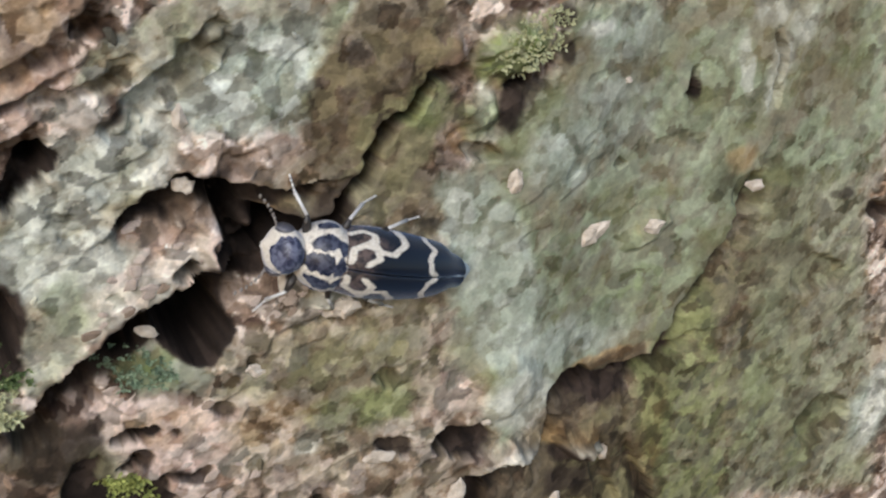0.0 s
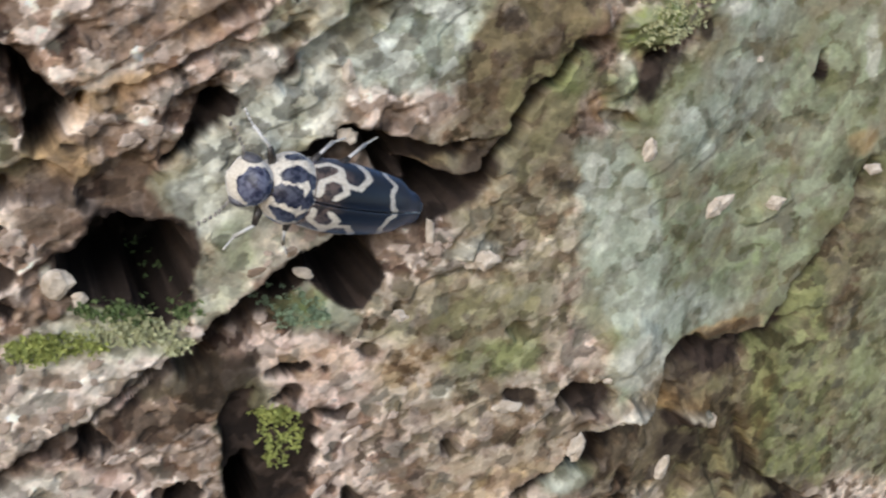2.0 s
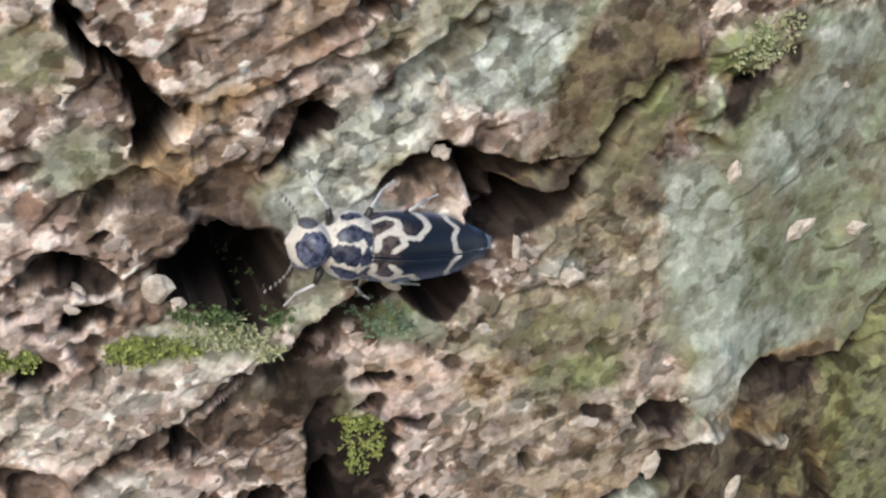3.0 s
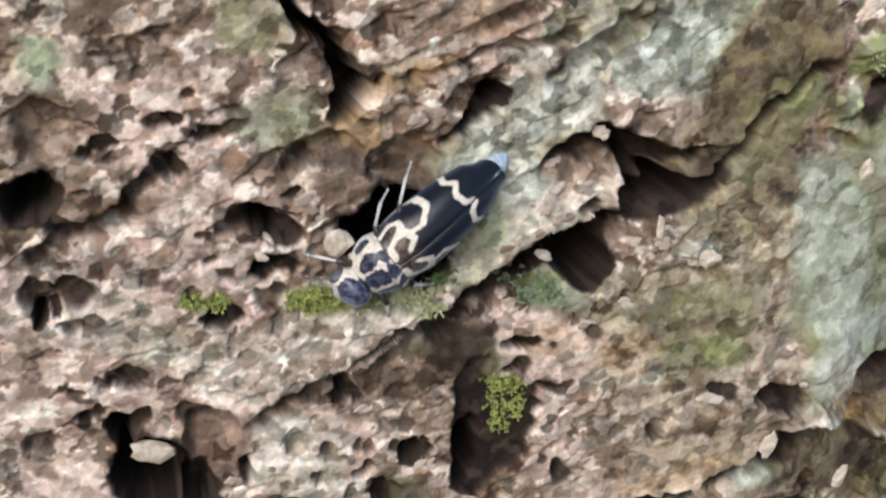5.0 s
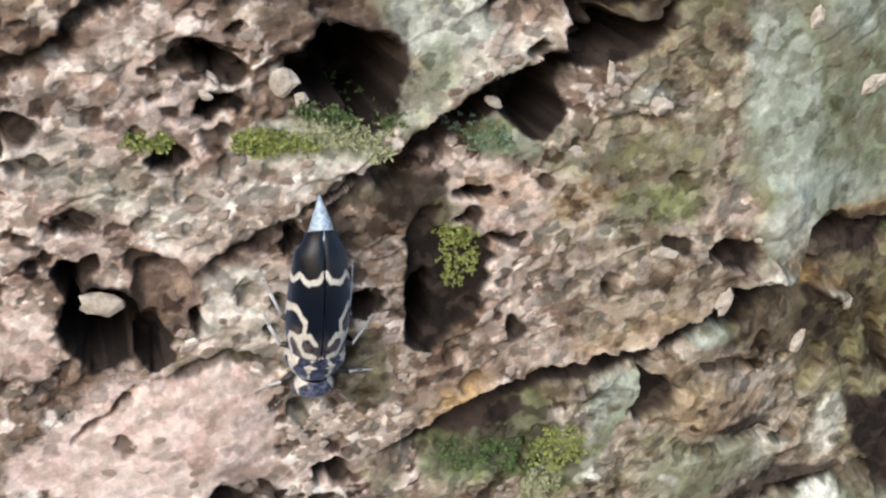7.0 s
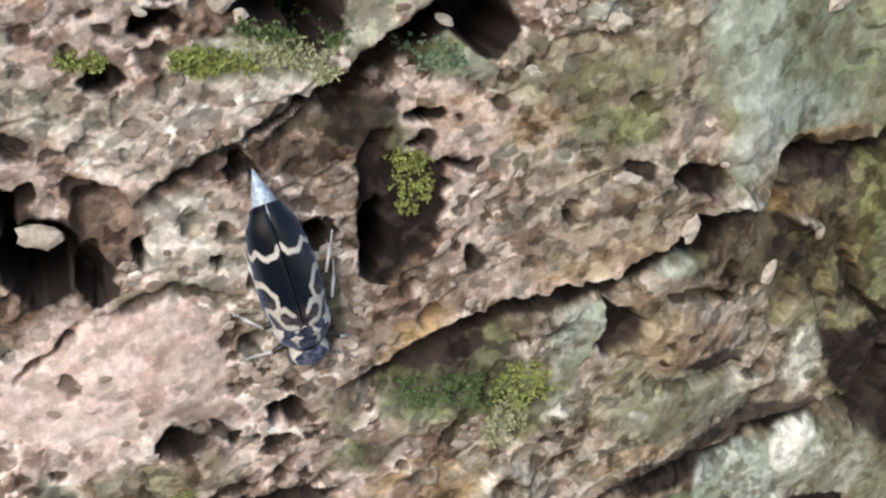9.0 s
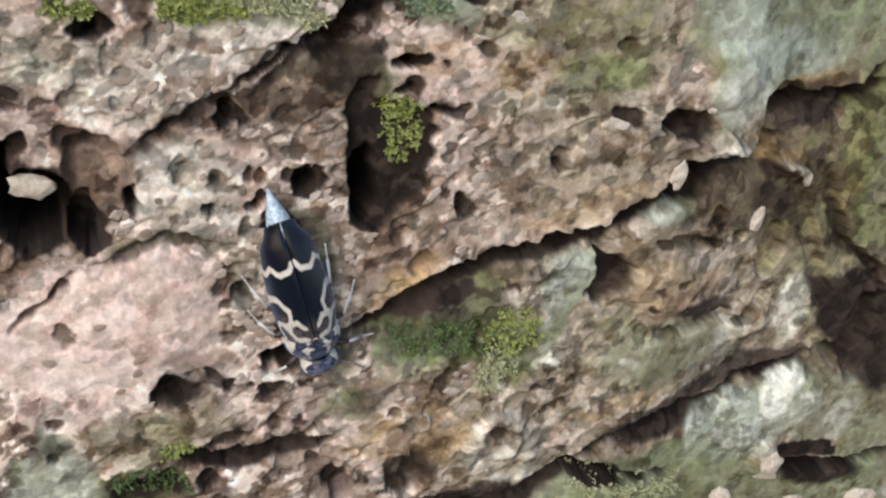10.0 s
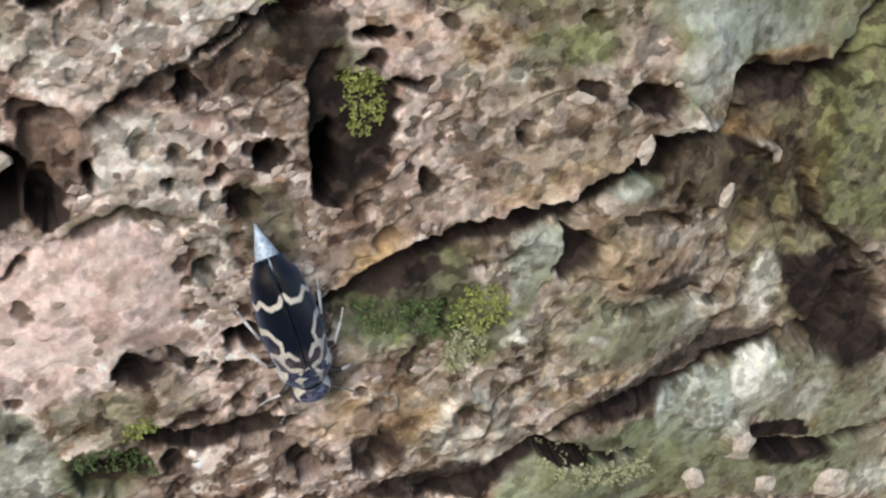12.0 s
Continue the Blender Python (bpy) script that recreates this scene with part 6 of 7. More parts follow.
layer("teal", (0.22, 0.25, 0.20), (0.47, 0.51, 0.43), 0.45)
wash(0.55 * MASK["teal"] * smooth(0.58, 0.66, fbm(X, Z, 0.9, 2, 3)), (0.66, 0.69, 0.61))
SCALY = np.maximum(MASK["teal"], 0.8 * MASK["lichen"]) * (1 - smooth(LICHEN_X, LICHEN_X + 3.0, X))
wash(0.55 * SCALY * smooth(0.70, 0.73, BLOT), (0.66, 0.67, 0.61))
wash(0.55 * SCALY * smooth(0.20, 0.17, BLOT), (0.20, 0.175, 0.14))
layer("orange", (0.30, 0.165, 0.06), (0.56, 0.38, 0.19), 0.35)
layer("pale", (0.46, 0.45, 0.36), (0.86, 0.84, 0.74), 0.35)
layer("green", (0.055, 0.08, 0.022), (0.22, 0.27, 0.10), 0.4)
MASK["rot_shade"] = smooth(0.05, 0.75, MASK["rot_shade"])
# Facets of the crust weather unevenly: each small scale has a tone of its own.
facet = cells(S / 1.2 + 0.5 * fbm(X, Z, 0.5, 2, 6), T + 0.5 * fbm(X, Z, 0.5, 2, 1), 0.66, 3)[2]
speck = cells(S / 1.1 + 0.3 * fbm(X, Z, 0.3, 2, 2), T + 0.3 * fbm(X, Z, 0.3, 2, 5), 0.36, 6)[2]
uneven = 1.25 - 0.7 * MASK["lichen"] * smooth(LICHEN_X, LICHEN_X + 4, X) - 0.80 * smooth(0.84, 0.95, MASK["pink"]) - 0.35 * MASK["brown"]
scale = np.interp(facet, (0, 0.12, 0.17, 0.40, 0.45, 0.72, 0.77, 1), (0.52, 0.56, 0.82, 0.86, 1.02, 1.05, 1.24, 1.28))
scale = scale * np.interp(speck, (0, 0.10, 0.14, 0.75, 0.80, 1), (0.70, 0.74, 0.97, 1.0, 1.12, 1.15))
TINT *= (1 + uneven * (scale - 1))[..., None]
wash(0.22 * smooth(0.55, 0.58, field(9.7 * facet, 3.1 * facet, 2)) * (1 - MASK["brown"]), (0.47, 0.46, 0.38))
TINT = np.clip(TINT, 0.01, 0.93)
# Dark decay, and the shade of holes, gaps and ledges painted as colour.
layer("rot_shade", (0.016, 0.011, 0.009), (0.062, 0.043, 0.034), 0.0)

side = len(xs)
count = X.size
verts = np.stack([X.ravel(), -H.ravel(), Z.ravel()], 1) * U
index = np.arange(count).reshape(X.shape)
quads = np.stack([index[:-1, :-1], index[:-1, 1:], index[1:, 1:], index[1:, :-1]], -1).reshape(-1, 4)
rim = np.concatenate([index[0, :-1], index[:-1, -1], index[-1, :0:-1], index[:0:-1, 0]])
# Past the close stretch the trunk goes on plainly and rounds away to both sides.
edge = verts[rim] / U
around = np.stack([np.clip((edge[:, 0] - 4.5) / 45.5, -1, 1) ** 9, np.clip((edge[:, 2] + 7.5) / 33.5, -1, 1) ** 9], 1)
for out in (5.0, 12.0, 22.0, 36.0, 54.0, 74.0, 78.0):
    px, pz = edge[:, 0] + out * around[:, 0], edge[:, 2] + out * around[:, 1]
    away = out * np.abs(around[:, 0])
    py = edge[:, 1] * 0.9 ** out + away**2 / 150 + 2.5 * (fbm(px, pz, 9.0, 3, 3) - 0.5) * min(1, out / 10) + (30 if out == 78.0 else 0)
    ring_at = len(verts) + np.arange(len(rim))
    last = rim if out == 5.0 else ring_at - len(rim)
    verts = np.concatenate([verts, np.stack([px, py, pz], 1) * U])
    quads = np.concatenate([quads, np.stack([last, ring_at, np.roll(ring_at, -1), np.roll(last, -1)], -1)])
data = np.ones((len(verts), 4), np.float32) * 0.2
data[count:, :3] = np.array((0.36, 0.28, 0.22)) * (0.5 + fbm(verts[count:, 0] / U, verts[count:, 2] / U, 4.0, 3, 5))[:, None]
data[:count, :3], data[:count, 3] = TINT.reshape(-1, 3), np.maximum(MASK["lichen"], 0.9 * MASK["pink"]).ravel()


def crust(name, quads):
    """One connected-looking piece of the surface as a mesh."""
    used, flat = np.unique(quads, return_inverse=True)
    mesh = bpy.data.meshes.new(name)
    mesh.vertices.add(len(used))
    mesh.vertices.foreach_set("co", verts[used].astype(np.float32).ravel())
    mesh.loops.add(quads.size)
    mesh.loops.foreach_set("vertex_index", flat.astype(np.int32).ravel())
    mesh.polygons.add(len(quads))
    mesh.polygons.foreach_set("loop_start", np.arange(0, quads.size, 4, dtype=np.int32))
    mesh.update(calc_edges=True)
    mesh.polygons.foreach_set("use_smooth", np.ones(len(quads), bool))
    mesh.attributes.new("tint", "FLOAT_COLOR", "POINT").data.foreach_set("color", data[used].ravel())
    return mesh


tree = tagged(new("tree_trunk"), "weathered brown tree bark, cracked and pitted, crusted with grey-green lichen", "tree bark", kind="structure")
# Each crust of lichen is a growth of its own on the bark: where it grows, how far it reaches, its look.
CRUSTS = [
    (20.0, 8.0, 20.0, 16.0, "broad smooth grey-green lichen crust spreading over bark"),
    (-2.5, 13.2, 5.0, 4.5, "scaly blue-grey lichen crust on a bark ridge"),
    (-9.5, 6.5, 5.5, 5.5, "pale scaly grey lichen crust beside a bark crack"),
    (-20.6, 6.2, 3.2, 2.6, "small grey-green lichen rosette on rough bark"),
    (-31.3, 6.7, 2.4, 2.4, "small round grey-green lichen rosette on bark"),
    (-23.2, -5.7, 3.6, 2.6, "thin grey lichen film on pinkish bark"),
    (-19.7, -29.3, 2.8, 2.4, "pale lichen patch at the foot of the bark"),
    (6.4, -16.4, 3.2, 4.8, "pale mint-green lichen tongue below a bark crack"),
    (11.4, -10.1, 3.0, 2.0, "thin grey-green lichen film under a bark ledge"),
    (15.0, -20.0, 7.0, 3.6, "mottled grey lichen crust on lower bark plate"),
    (28.0, -26.0, 12.0, 9.0, "whitish green lichen crust on lower bark ledge"),
]
LICHEN = np.maximum(MASK["lichen"], MASK["teal"]) * (1 - MASK["rot_shade"])
middle = np.stack([X[:-1, :-1].ravel(), Z[:-1, :-1].ravel()], 1)
grown = np.zeros(len(middle), int)
score = np.full(len(middle), 1.0)
for n, (cx, cz, rx, rz, label) in enumerate(CRUSTS):
    d = np.hypot((middle[:, 0] - cx) / rx, (middle[:, 1] - cz) / rz)
    take = (d < score) & (LICHEN[:-1, :-1].ravel() > 0.42)
    grown[take], score[take] = n + 1, d[take]
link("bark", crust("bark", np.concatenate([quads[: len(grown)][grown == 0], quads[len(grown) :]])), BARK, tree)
for n, row in enumerate(CRUSTS):
    tagged(link("lichen_crust", crust("lichen_crust", quads[: len(grown)][grown == n + 1]), BARK), row[4], "lichen", "lichen on the bark", "stuff")


def sample(a, x, z):
    i = np.clip(np.round((np.asarray(z) - Z0) / STEP).astype(int), 0, len(zs) - 1)
    j = np.clip(np.round((np.asarray(x) - X0) / STEP).astype(int), 0, side - 1)
    return a[i, j]


def height(x, z):
    return sample(H, x, z)


COVER = np.max([MASK[n] for n in ("lichen", "teal", "green", "olive", "rot_shade", "brown")], axis=0)


# ---- the beetle ----
def tube(bm, pts, radii, n=8):
    """A round limb through the points, closed at both ends."""
    rings = []
    pts = [Vector(p) for p in pts]
    for i, (p, r) in enumerate(zip(pts, radii)):
        d = (pts[min(i + 1, len(pts) - 1)] - pts[max(i - 1, 0)]).normalized()
        a = d.orthogonal().normalized()
        b = d.cross(a)
        rings.append([bm.verts.new((p + (a * math.cos(2 * math.pi * k / n) + b * math.sin(2 * math.pi * k / n)) * r) * U) for k in range(n)])
    for r0, r1 in zip(rings, rings[1:]):
        for k in range(n):
            bm.faces.new((r0[k], r0[(k + 1) % n], r1[(k + 1) % n], r1[k]))
    bm.faces.new(rings[0][::-1]), bm.faces.new(rings[-1])
    return bm


def stroke_mask(u, v, strokes, width):
    d = 9.0
    for pts in strokes:
        for (a, b), (c, e) in zip(pts, pts[1:]):
            dx, dy = c - a, e - b
            f = min(1, max(0, ((u - a) * dx + (v - b) * dy) / (dx * dx + dy * dy + 1e-9)))
            d = min(d, math.hypot(u - a - f * dx, v - b - f * dy))
    return float(np.clip(1.0 - d / width * 0.5, 0, 1))


def shell(name, rows, cols, place, paint, parent, material, label=""):
    """A curved plate: place(u, v) gives its points, paint(u, v) how pale it is and how much dust and sheen colour it
    takes.
    """
    bm = bmesh.new()
    lay, dust_sheen_lay = bm.verts.layers.float.new("pale"), bm.verts.layers.float.new("dust_sheen")
    lay, dust_sheen_lay = bm.verts.layers.float["pale"], bm.verts.layers.float["dust_sheen"]
    grid = []
    for i in range(rows + 1):
        line = []
        for j in range(cols + 1):
            u, v = i / rows, j / cols
            p = bm.verts.new(Vector(place(u, v)) * U)
            p[lay], p[dust_sheen_lay] = paint(u, v)
            line.append(p)
        grid.append(line)
    for i in range(rows):
        for j in range(cols):
            bm.faces.new((grid[i][j], grid[i + 1][j], grid[i + 1][j + 1], grid[i][j + 1]))
    bmesh.ops.recalc_face_normals(bm, faces=bm.faces)
    ob = part(name, bm, material, parent, label)
    solid = ob.modifiers.new("thickness", "SOLIDIFY")
    solid.thickness, solid.offset = 0.06 * U, -1
    return ob


def curve(u, *knots):
    """A smooth run through evenly spaced values."""
    s = u * (len(knots) - 1)
    i = min(int(s), len(knots) - 2)
    f = s - i
    a, b, c, d = knots[max(i - 1, 0)], knots[i], knots[i + 1], knots[min(i + 2, len(knots) - 1)]
    return b + 0.5 * f * (c - a + f * (2 * a - 5 * b + 4 * c - d + f * (3 * (b - c) + d - a)))


BELLY = 0.55  # the underside's height above the feet
WING_LONG = 7.0


def wing_place(sign):
    def place(u, v):
        w, h = curve(u, 1.50, 1.64, 1.60, 1.47, 1.25, 0.84), curve(u, 1.45, 1.55, 1.47, 1.30, 1.02, 0.66)
        a = 0.02 + v * radians(104)
        tip = (0.15 * (1 - v) + 1.0 * v * v) * smooth(0.72, 1.0, u)
        mid = curve(u, 0.85, 0.92, 0.88, 0.78, 0.62, 0.42)
        return (-WING_LONG * u + tip - 0.25 * (1 - u) * v * v, sign * w * math.sin(a) + sign * 0.012, mid + h * math.cos(a) - 0.05 * math.exp(-((v / 0.05) ** 2)))

    return place


WING_MARKS = [
    [(0.70, 0.03), (0.63, 0.10), (0.62, 0.30), (0.66, 0.50), (0.61, 0.70), (0.59, 0.98)],
    [(0.15, 0.47), (0.22, 0.32), (0.33, 0.32), (0.40, 0.48), (0.40, 0.68), (0.36, 0.84), (0.27, 0.94), (0.10, 0.96)],
    [(0.03, 0.12), (0.05, 0.34), (0.12, 0.42), (0.20, 0.36), (0.21, 0.20), (0.15, 0.11)],
    [(0.02, 0.62), (0.10, 0.70), (0.17, 0.62), (0.17, 0.47)],
    [(0.0, 0.97), (0.14, 0.97)],
]


def wing_paint(u, v):
    wob = 0.012 * math.sin(19 * u + 3 * v) + 0.012 * math.sin(17 * v + 2)
    pale = stroke_mask(u + wob * 0.6, (v + wob) * 0.62, [[(a, b * 0.62) for a, b in s] for s in WING_MARKS], 0.025)
    return pale, 0.8 * float(smooth(0.30, 0.12, u + 0.06 * math.sin(11 * v)))


def round_place(x_back, x_front, widths, tops, mid, drop):
    def place(u, v):
        a = radians(-108 + 216 * v)
        w, h = curve(u, *widths), curve(u, *tops)
        return (x_back + (x_front - x_back) * u, w * math.sin(a), mid - drop * u * u + h * math.cos(a))

    return place


PLATE_SPOTS = ((0.62, 0.50, 0.34, 0.075), (0.18, 0.50, 0.14, 0.06), (0.50, 0.31, 0.22, 0.065), (0.50, 0.69, 0.22, 0.065), (0.13, 0.35, 0.11, 0.05), (0.13, 0.65, 0.11, 0.05), (0.4, 0.14, 0.2, 0.04), (0.4, 0.86, 0.2, 0.04))


def plate_paint(u, v):
    """Cream hair, worn thin in places, with dark spots tinged by painted blue sky sheen."""
    near = min(math.hypot((u - a) / ru, (v - b) / rv) / 1.12 for a, b, ru, rv in PLATE_SPOTS) + 0.35 * noise.noise(Vector((u * 9, v * 14, 2.2)))
    return 0.82 * float(smooth(0.85, 1.15, near)) * (0.7 + 0.3 * float(smooth(-0.3, 0.2, noise.noise(Vector((u * 6, v * 9, 7.1)))))), 0.45


def head_paint(u, v):
    """A dust-grey face tinged with painted sky sheen, inside a broad rim of cream hair."""
    out = math.hypot((u - 0.38) / 0.46, (v - 0.5) / 0.27) + 0.25 * noise.noise(Vector((u * 7, v * 11, 3.7)))
    return 0.85 * float(smooth(0.85, 1.1, out)) + 0.3 * float(smooth(0.15, 0.5, noise.noise(Vector((u * 9, v * 13, 5.1))))), 0.9


def leg(name, side_sign, hip, knee, ankle, toe, parent):
    """A leg that turns about its hip: femur, with the tibia and the tarsus on it."""
    bm = tube(bmesh.new(), [(0, 0, 0), Vector(knee) * 0.5 + Vector((0, 0, 0.08)), knee], [0.16, 0.21, 0.12])
    ob = part(name, bm, CHITIN, parent)
    k, a, e = Vector(knee), Vector(ankle), Vector(toe)
    part("tibia", tube(bmesh.new(), [k, k.lerp(a, 0.5), a], [0.08, 0.08, 0.10]), LEG, ob, "silvery haired shin")
    bm = bmesh.new()
    for i in range(4):
        tube(bm, [a.lerp(e, i / 4 + 0.02), a.lerp(e, i / 4 + 0.14), a.lerp(e, i / 4 + 0.24)], [0.05, 0.06, 0.04], 6)
    part("tarsus", bm, LEG, ob, "thin jointed foot")
    ob.location = Vector(hip) * U
    return ob


LEGS = {}


def beetle():
    b = tagged(new("beetle"), "black beetle with cream looped markings and pointed tail on bark", "beetle")
    for s, n in ((1, "left"), (-1, "right")):
        shell("wing_case", 90, 44, wing_place(s), wing_paint, b, SHELL, "black wing case with cream looped bands")
    shell("pronotum", 44, 60, round_place(-0.15, 1.95, (1.45, 1.6, 1.5, 1.2, 0.75), (1.42, 1.50, 1.40, 1.15, 0.75), 0.85, 0.2), plate_paint, b, SHIELD, "dark neck shield with cream lines")
    head = shell("head", 40, 50, round_place(1.78, 3.35, (0.85, 1.04, 1.06, 0.85, 0.08), (0.9, 1.12, 1.1, 0.8, 0.08), 0.85, 0.45), head_paint, b, SHIELD, "dark head rimmed with cream hair")
    bm = bmesh.new()
    tube(bm, [(2.2, 0, 0.75), (1.2, 0, 0.95), (-0.5, 0, 0.95), (-2.8, 0, 0.85), (-5.0, 0, 0.6), (-5.9, 0, 0.5)], [0.5, 1.0, 1.15, 0.98, 0.6, 0.35], 16)
    part("abdomen", bm, CHITIN, b)
    bm = bmesh.new()
    tube(bm, [(-5.4, 0, 0.60), (-6.3, 0, 0.50), (-6.95, 0, 0.26), (-7.5, 0, -0.08), (-8.05, 0, -0.5)], [0.60, 0.70, 0.52, 0.27, 0.03], 14)
    part("tail_spike", bm, TAIL, b, "pointed tail of silvery hair, blue sky sheen painted in")
    for s in (1, -1):
        bm = bmesh.new()
        bmesh.ops.create_uvsphere(bm, u_segments=14, v_segments=10, radius=0.42 * U)
        bmesh.ops.transform(bm, matrix=Matrix.Translation(Vector((2.55, s * 0.96, 0.75)) * U) @ Matrix.Diagonal((1.1, 0.6, 1.2, 1)), verts=bm.verts)
        part("eye", bm, EYE, head)
        bm = bmesh.new()
        root, way = Vector((2.9, s * 0.75, 0.65)), Vector((0.25, s * 1.0, 0.35)).normalized()
        for i in range(9):
            p = root + way * 0.19 * i + Vector((0.012 * i * i, 0, -0.006 * i * i))
            tube(bm, [p, p + way * 0.10, p + way * 0.19], [0.045, 0.07 if i > 3 else 0.055, 0.05], 6)
        part("antenna", bm, FEELER, head, "thin beaded feeler")
        LEGS["front", s] = leg("front_leg", s, (1.5, s * 0.8, BELLY + 0.15), (0.35, s * 1.0, 0.35), (0.9, s * 1.75, -0.3), (1.25, s * 2.45, -0.55), b)
        LEGS["middle", s] = leg("middle_leg", s, (-0.1, s * 0.95, BELLY + 0.15), (-0.1, s * 0.95, 0.35), (-0.8, s * 1.6, -0.25), (-1.5, s * 2.0, -0.55), b)
        LEGS["hind", s] = leg("hind_leg", s, (-1.3, s * 0.9, BELLY + 0.15), (-0.9, s * 0.85, 0.30), (-2.0, s * 1.2, -0.25), (-2.8, s * 1.4, -0.55), b)
    return b


BEETLE = beetle()

# ---- pale grains and pellets lying on the bark ----
def pellet(x, z, rx, rz, angle):
    bm = bmesh.new()
    bmesh.ops.create_icosphere(bm, subdivisions=2, radius=1)
    for v in bm.verts:
        n = noise.noise(v.co * 1.1 + Vector((x, z, 0))) + 0.5 * noise.noise(v.co * 2.6 + Vector((z, x, 5)))
        v.co *= 1 + 0.6 * n
    deep = 0.55 * min(rx, rz)
    rim = [float(height(x + (rx + 1.0) * math.cos(a), z + (rz + 1.0) * math.sin(a))) for a in (0.0, 0.8, 1.6, 2.4, 3.1, 3.9, 4.7, 5.5)]
    level = max(float(height(x, z)), sorted(rim)[5] - 0.3)
    bmesh.ops.transform(bm, matrix=Matrix.Diagonal((rx * U, deep * U, rz * U, 1)), verts=bm.verts)
    ob = part("pale_grain", bm, PELLET, None, smooth=False)
    ob.matrix_basis = pose(x * U, -(level + 0.35 * deep) * U, z * U, 0, -angle, 0)
    tagged(ob, "pale cream grain lodged on rough bark", "grain", "pale grains on the bark")


pellet(6.36, -5.42, 0.93, 0.34, -2)
pellet(10.83, -7.74, 0.50, 0.81, -4)
pellet(22.02, -7.96, 0.34, 0.57, 5)
pellet(0.30, 3.71, 0.23, 0.86, 16)
pellet(21.46, 6.04, 0.59, 0.39, 4)
pellet(17.36, 5.84, 0.87, 0.42, 42)
pellet(17.54, 13.88, 0.24, 0.17, 3)
pellet(-19.96, 0.13, 0.53, 0.24, -31)
pellet(11.31, 8.79, 0.39, 0.62, -7)
pellet(17.02, 5.62, 0.45, 0.60, -28)
pellet(-5.22, 11.15, 0.28, 0.58, 19)
pellet(28.49, 8.31, 0.63, 0.32, 0)
pellet(23.87, -31.77, 0.94, 0.92, -1)
pellet(36.77, -32.62, 1.30, 1.15, -4)
pellet(30.36, -32.52, 0.89, 0.66, -5)
pellet(25.87, -27.89, 0.87, 0.73, -1)
pellet(18.67, -10.70, 0.50, 0.82, -1)
pellet(-6.99, -16.52, 0.31, 0.30, 3)
pellet(-0.49, -0.64, 0.48, 0.28, -2)
pellet(-0.61, -0.71, 0.54, 0.27, 3)
pellet(-0.57, -0.58, 0.52, 0.32, 8)
pellet(-5.48, 1.12, 0.59, 0.25, -17)
pellet(-23.24, -12.59, 1.08, 0.64, 1)
pellet(-16.61, 0.60, 0.60, 0.63, 9)
pellet(-15.63, -0.10, 0.39, 0.35, 8)
pellet(-20.18, -0.62, 0.42, 0.22, -22)
pellet(26.77, -29.46, 1.01, 0.86, -2)
pellet(-4.89, 8.27, 0.38, 0.32, 6)
pellet(-4.58, 8.15, 0.34, 0.30, 1)
pellet(3.29, 2.65, 0.63, 0.49, 3)
pellet(2.74, 2.32, 0.43, 0.30, 3)
pellet(12.08, -3.95, 0.30, 0.19, 5)


# ---- moss ----
def moss_tuft(x, z, rx, rz, angle, kind):
    """A low cushion of short shoots, each set with small pointed leaves."""
    r = random.Random(int(x * 100 + z * 37))
    bm = bmesh.new()
    c, s = math.cos(radians(angle)), math.sin(radians(angle))
    for _ in range(int(50 + 30 * rx * rz)):
        a, d = r.uniform(0, 2 * math.pi), math.sqrt(r.random()) * 1.05
        px, pz = d * math.cos(a) * rx, d * math.sin(a) * rz
        sx, sz = x + px * c - pz * s, z + px * s + pz * c
        if float(height(sx, sz)) < float(height(x, z)) - 2.0:
            continue
        root = Vector((sx, -float(height(sx, sz)) + 0.05, sz))
        way = Vector((r.uniform(-0.8, 0.8), -1.0, r.uniform(-0.5, 0.9))).normalized()
        long = r.uniform(0.25, 0.7)
        for k in range(r.randint(4, 7)):
            p = root + way * long * (k / 6)
            out = (way * 0.5 + Vector((r.uniform(-1, 1), r.uniform(-0.6, 0.3), r.uniform(-1, 1))).normalized()).normalized()
            ll, lw = r.uniform(0.13, 0.30), r.uniform(0.05, 0.10)
            across = out.cross(Vector((0.3, -1, 0.2))).normalized() * lw
            mid = p + out * ll * 0.45
            lift = out.cross(across).normalized() * 0.02
            q = [bm.verts.new(w * U) for w in (p, mid + across, p + out * ll, mid - across, mid + lift + lift)]
            for f in ((0, 1, 4), (1, 2, 4), (2, 3, 4), (3, 0, 4)):
                bm.faces.new([q[i] for i in f])
    ob = part("moss_tuft", bm, MOSS[kind], None, smooth=False)
    tagged(ob, ("deep green moss cushion in a bark hollow", "bright yellow-green moss cushion growing on bark", "greyish green mossy crust on a bark edge", "soft sage-green moss film on bark")[kind], "moss", "moss on the bark", "stuff")


moss_tuft(-5.40, -7.37, 1.11, 1.51, 1, 1)
moss_tuft(-5.89, -0.50, 1.60, 0.77, 3, 3)
moss_tuft(-16.52, -2.47, 1.98, 0.56, 2, 1)
moss_tuft(-13.09, -1.79, 1.55, 0.52, 2, 2)
moss_tuft(-14.50, -0.64, 1.38, 0.39, 2, 0)
moss_tuft(-22.42, -3.33, 1.10, 0.41, 8, 1)
moss_tuft(-17.41, -2.56, 0.99, 0.59, 8, 1)
moss_tuft(3.46, -18.26, 1.77, 1.47, 3, 1)
moss_tuft(-1.87, -19.03, 2.35, 0.92, 2, 0)
moss_tuft(0.48, -18.93, 1.71, 1.08, 2, 0)
moss_tuft(3.03, -21.00, 1.28, 1.51, 2, 2)
moss_tuft(-15.71, -28.90, 2.11, 1.16, -1, 0)
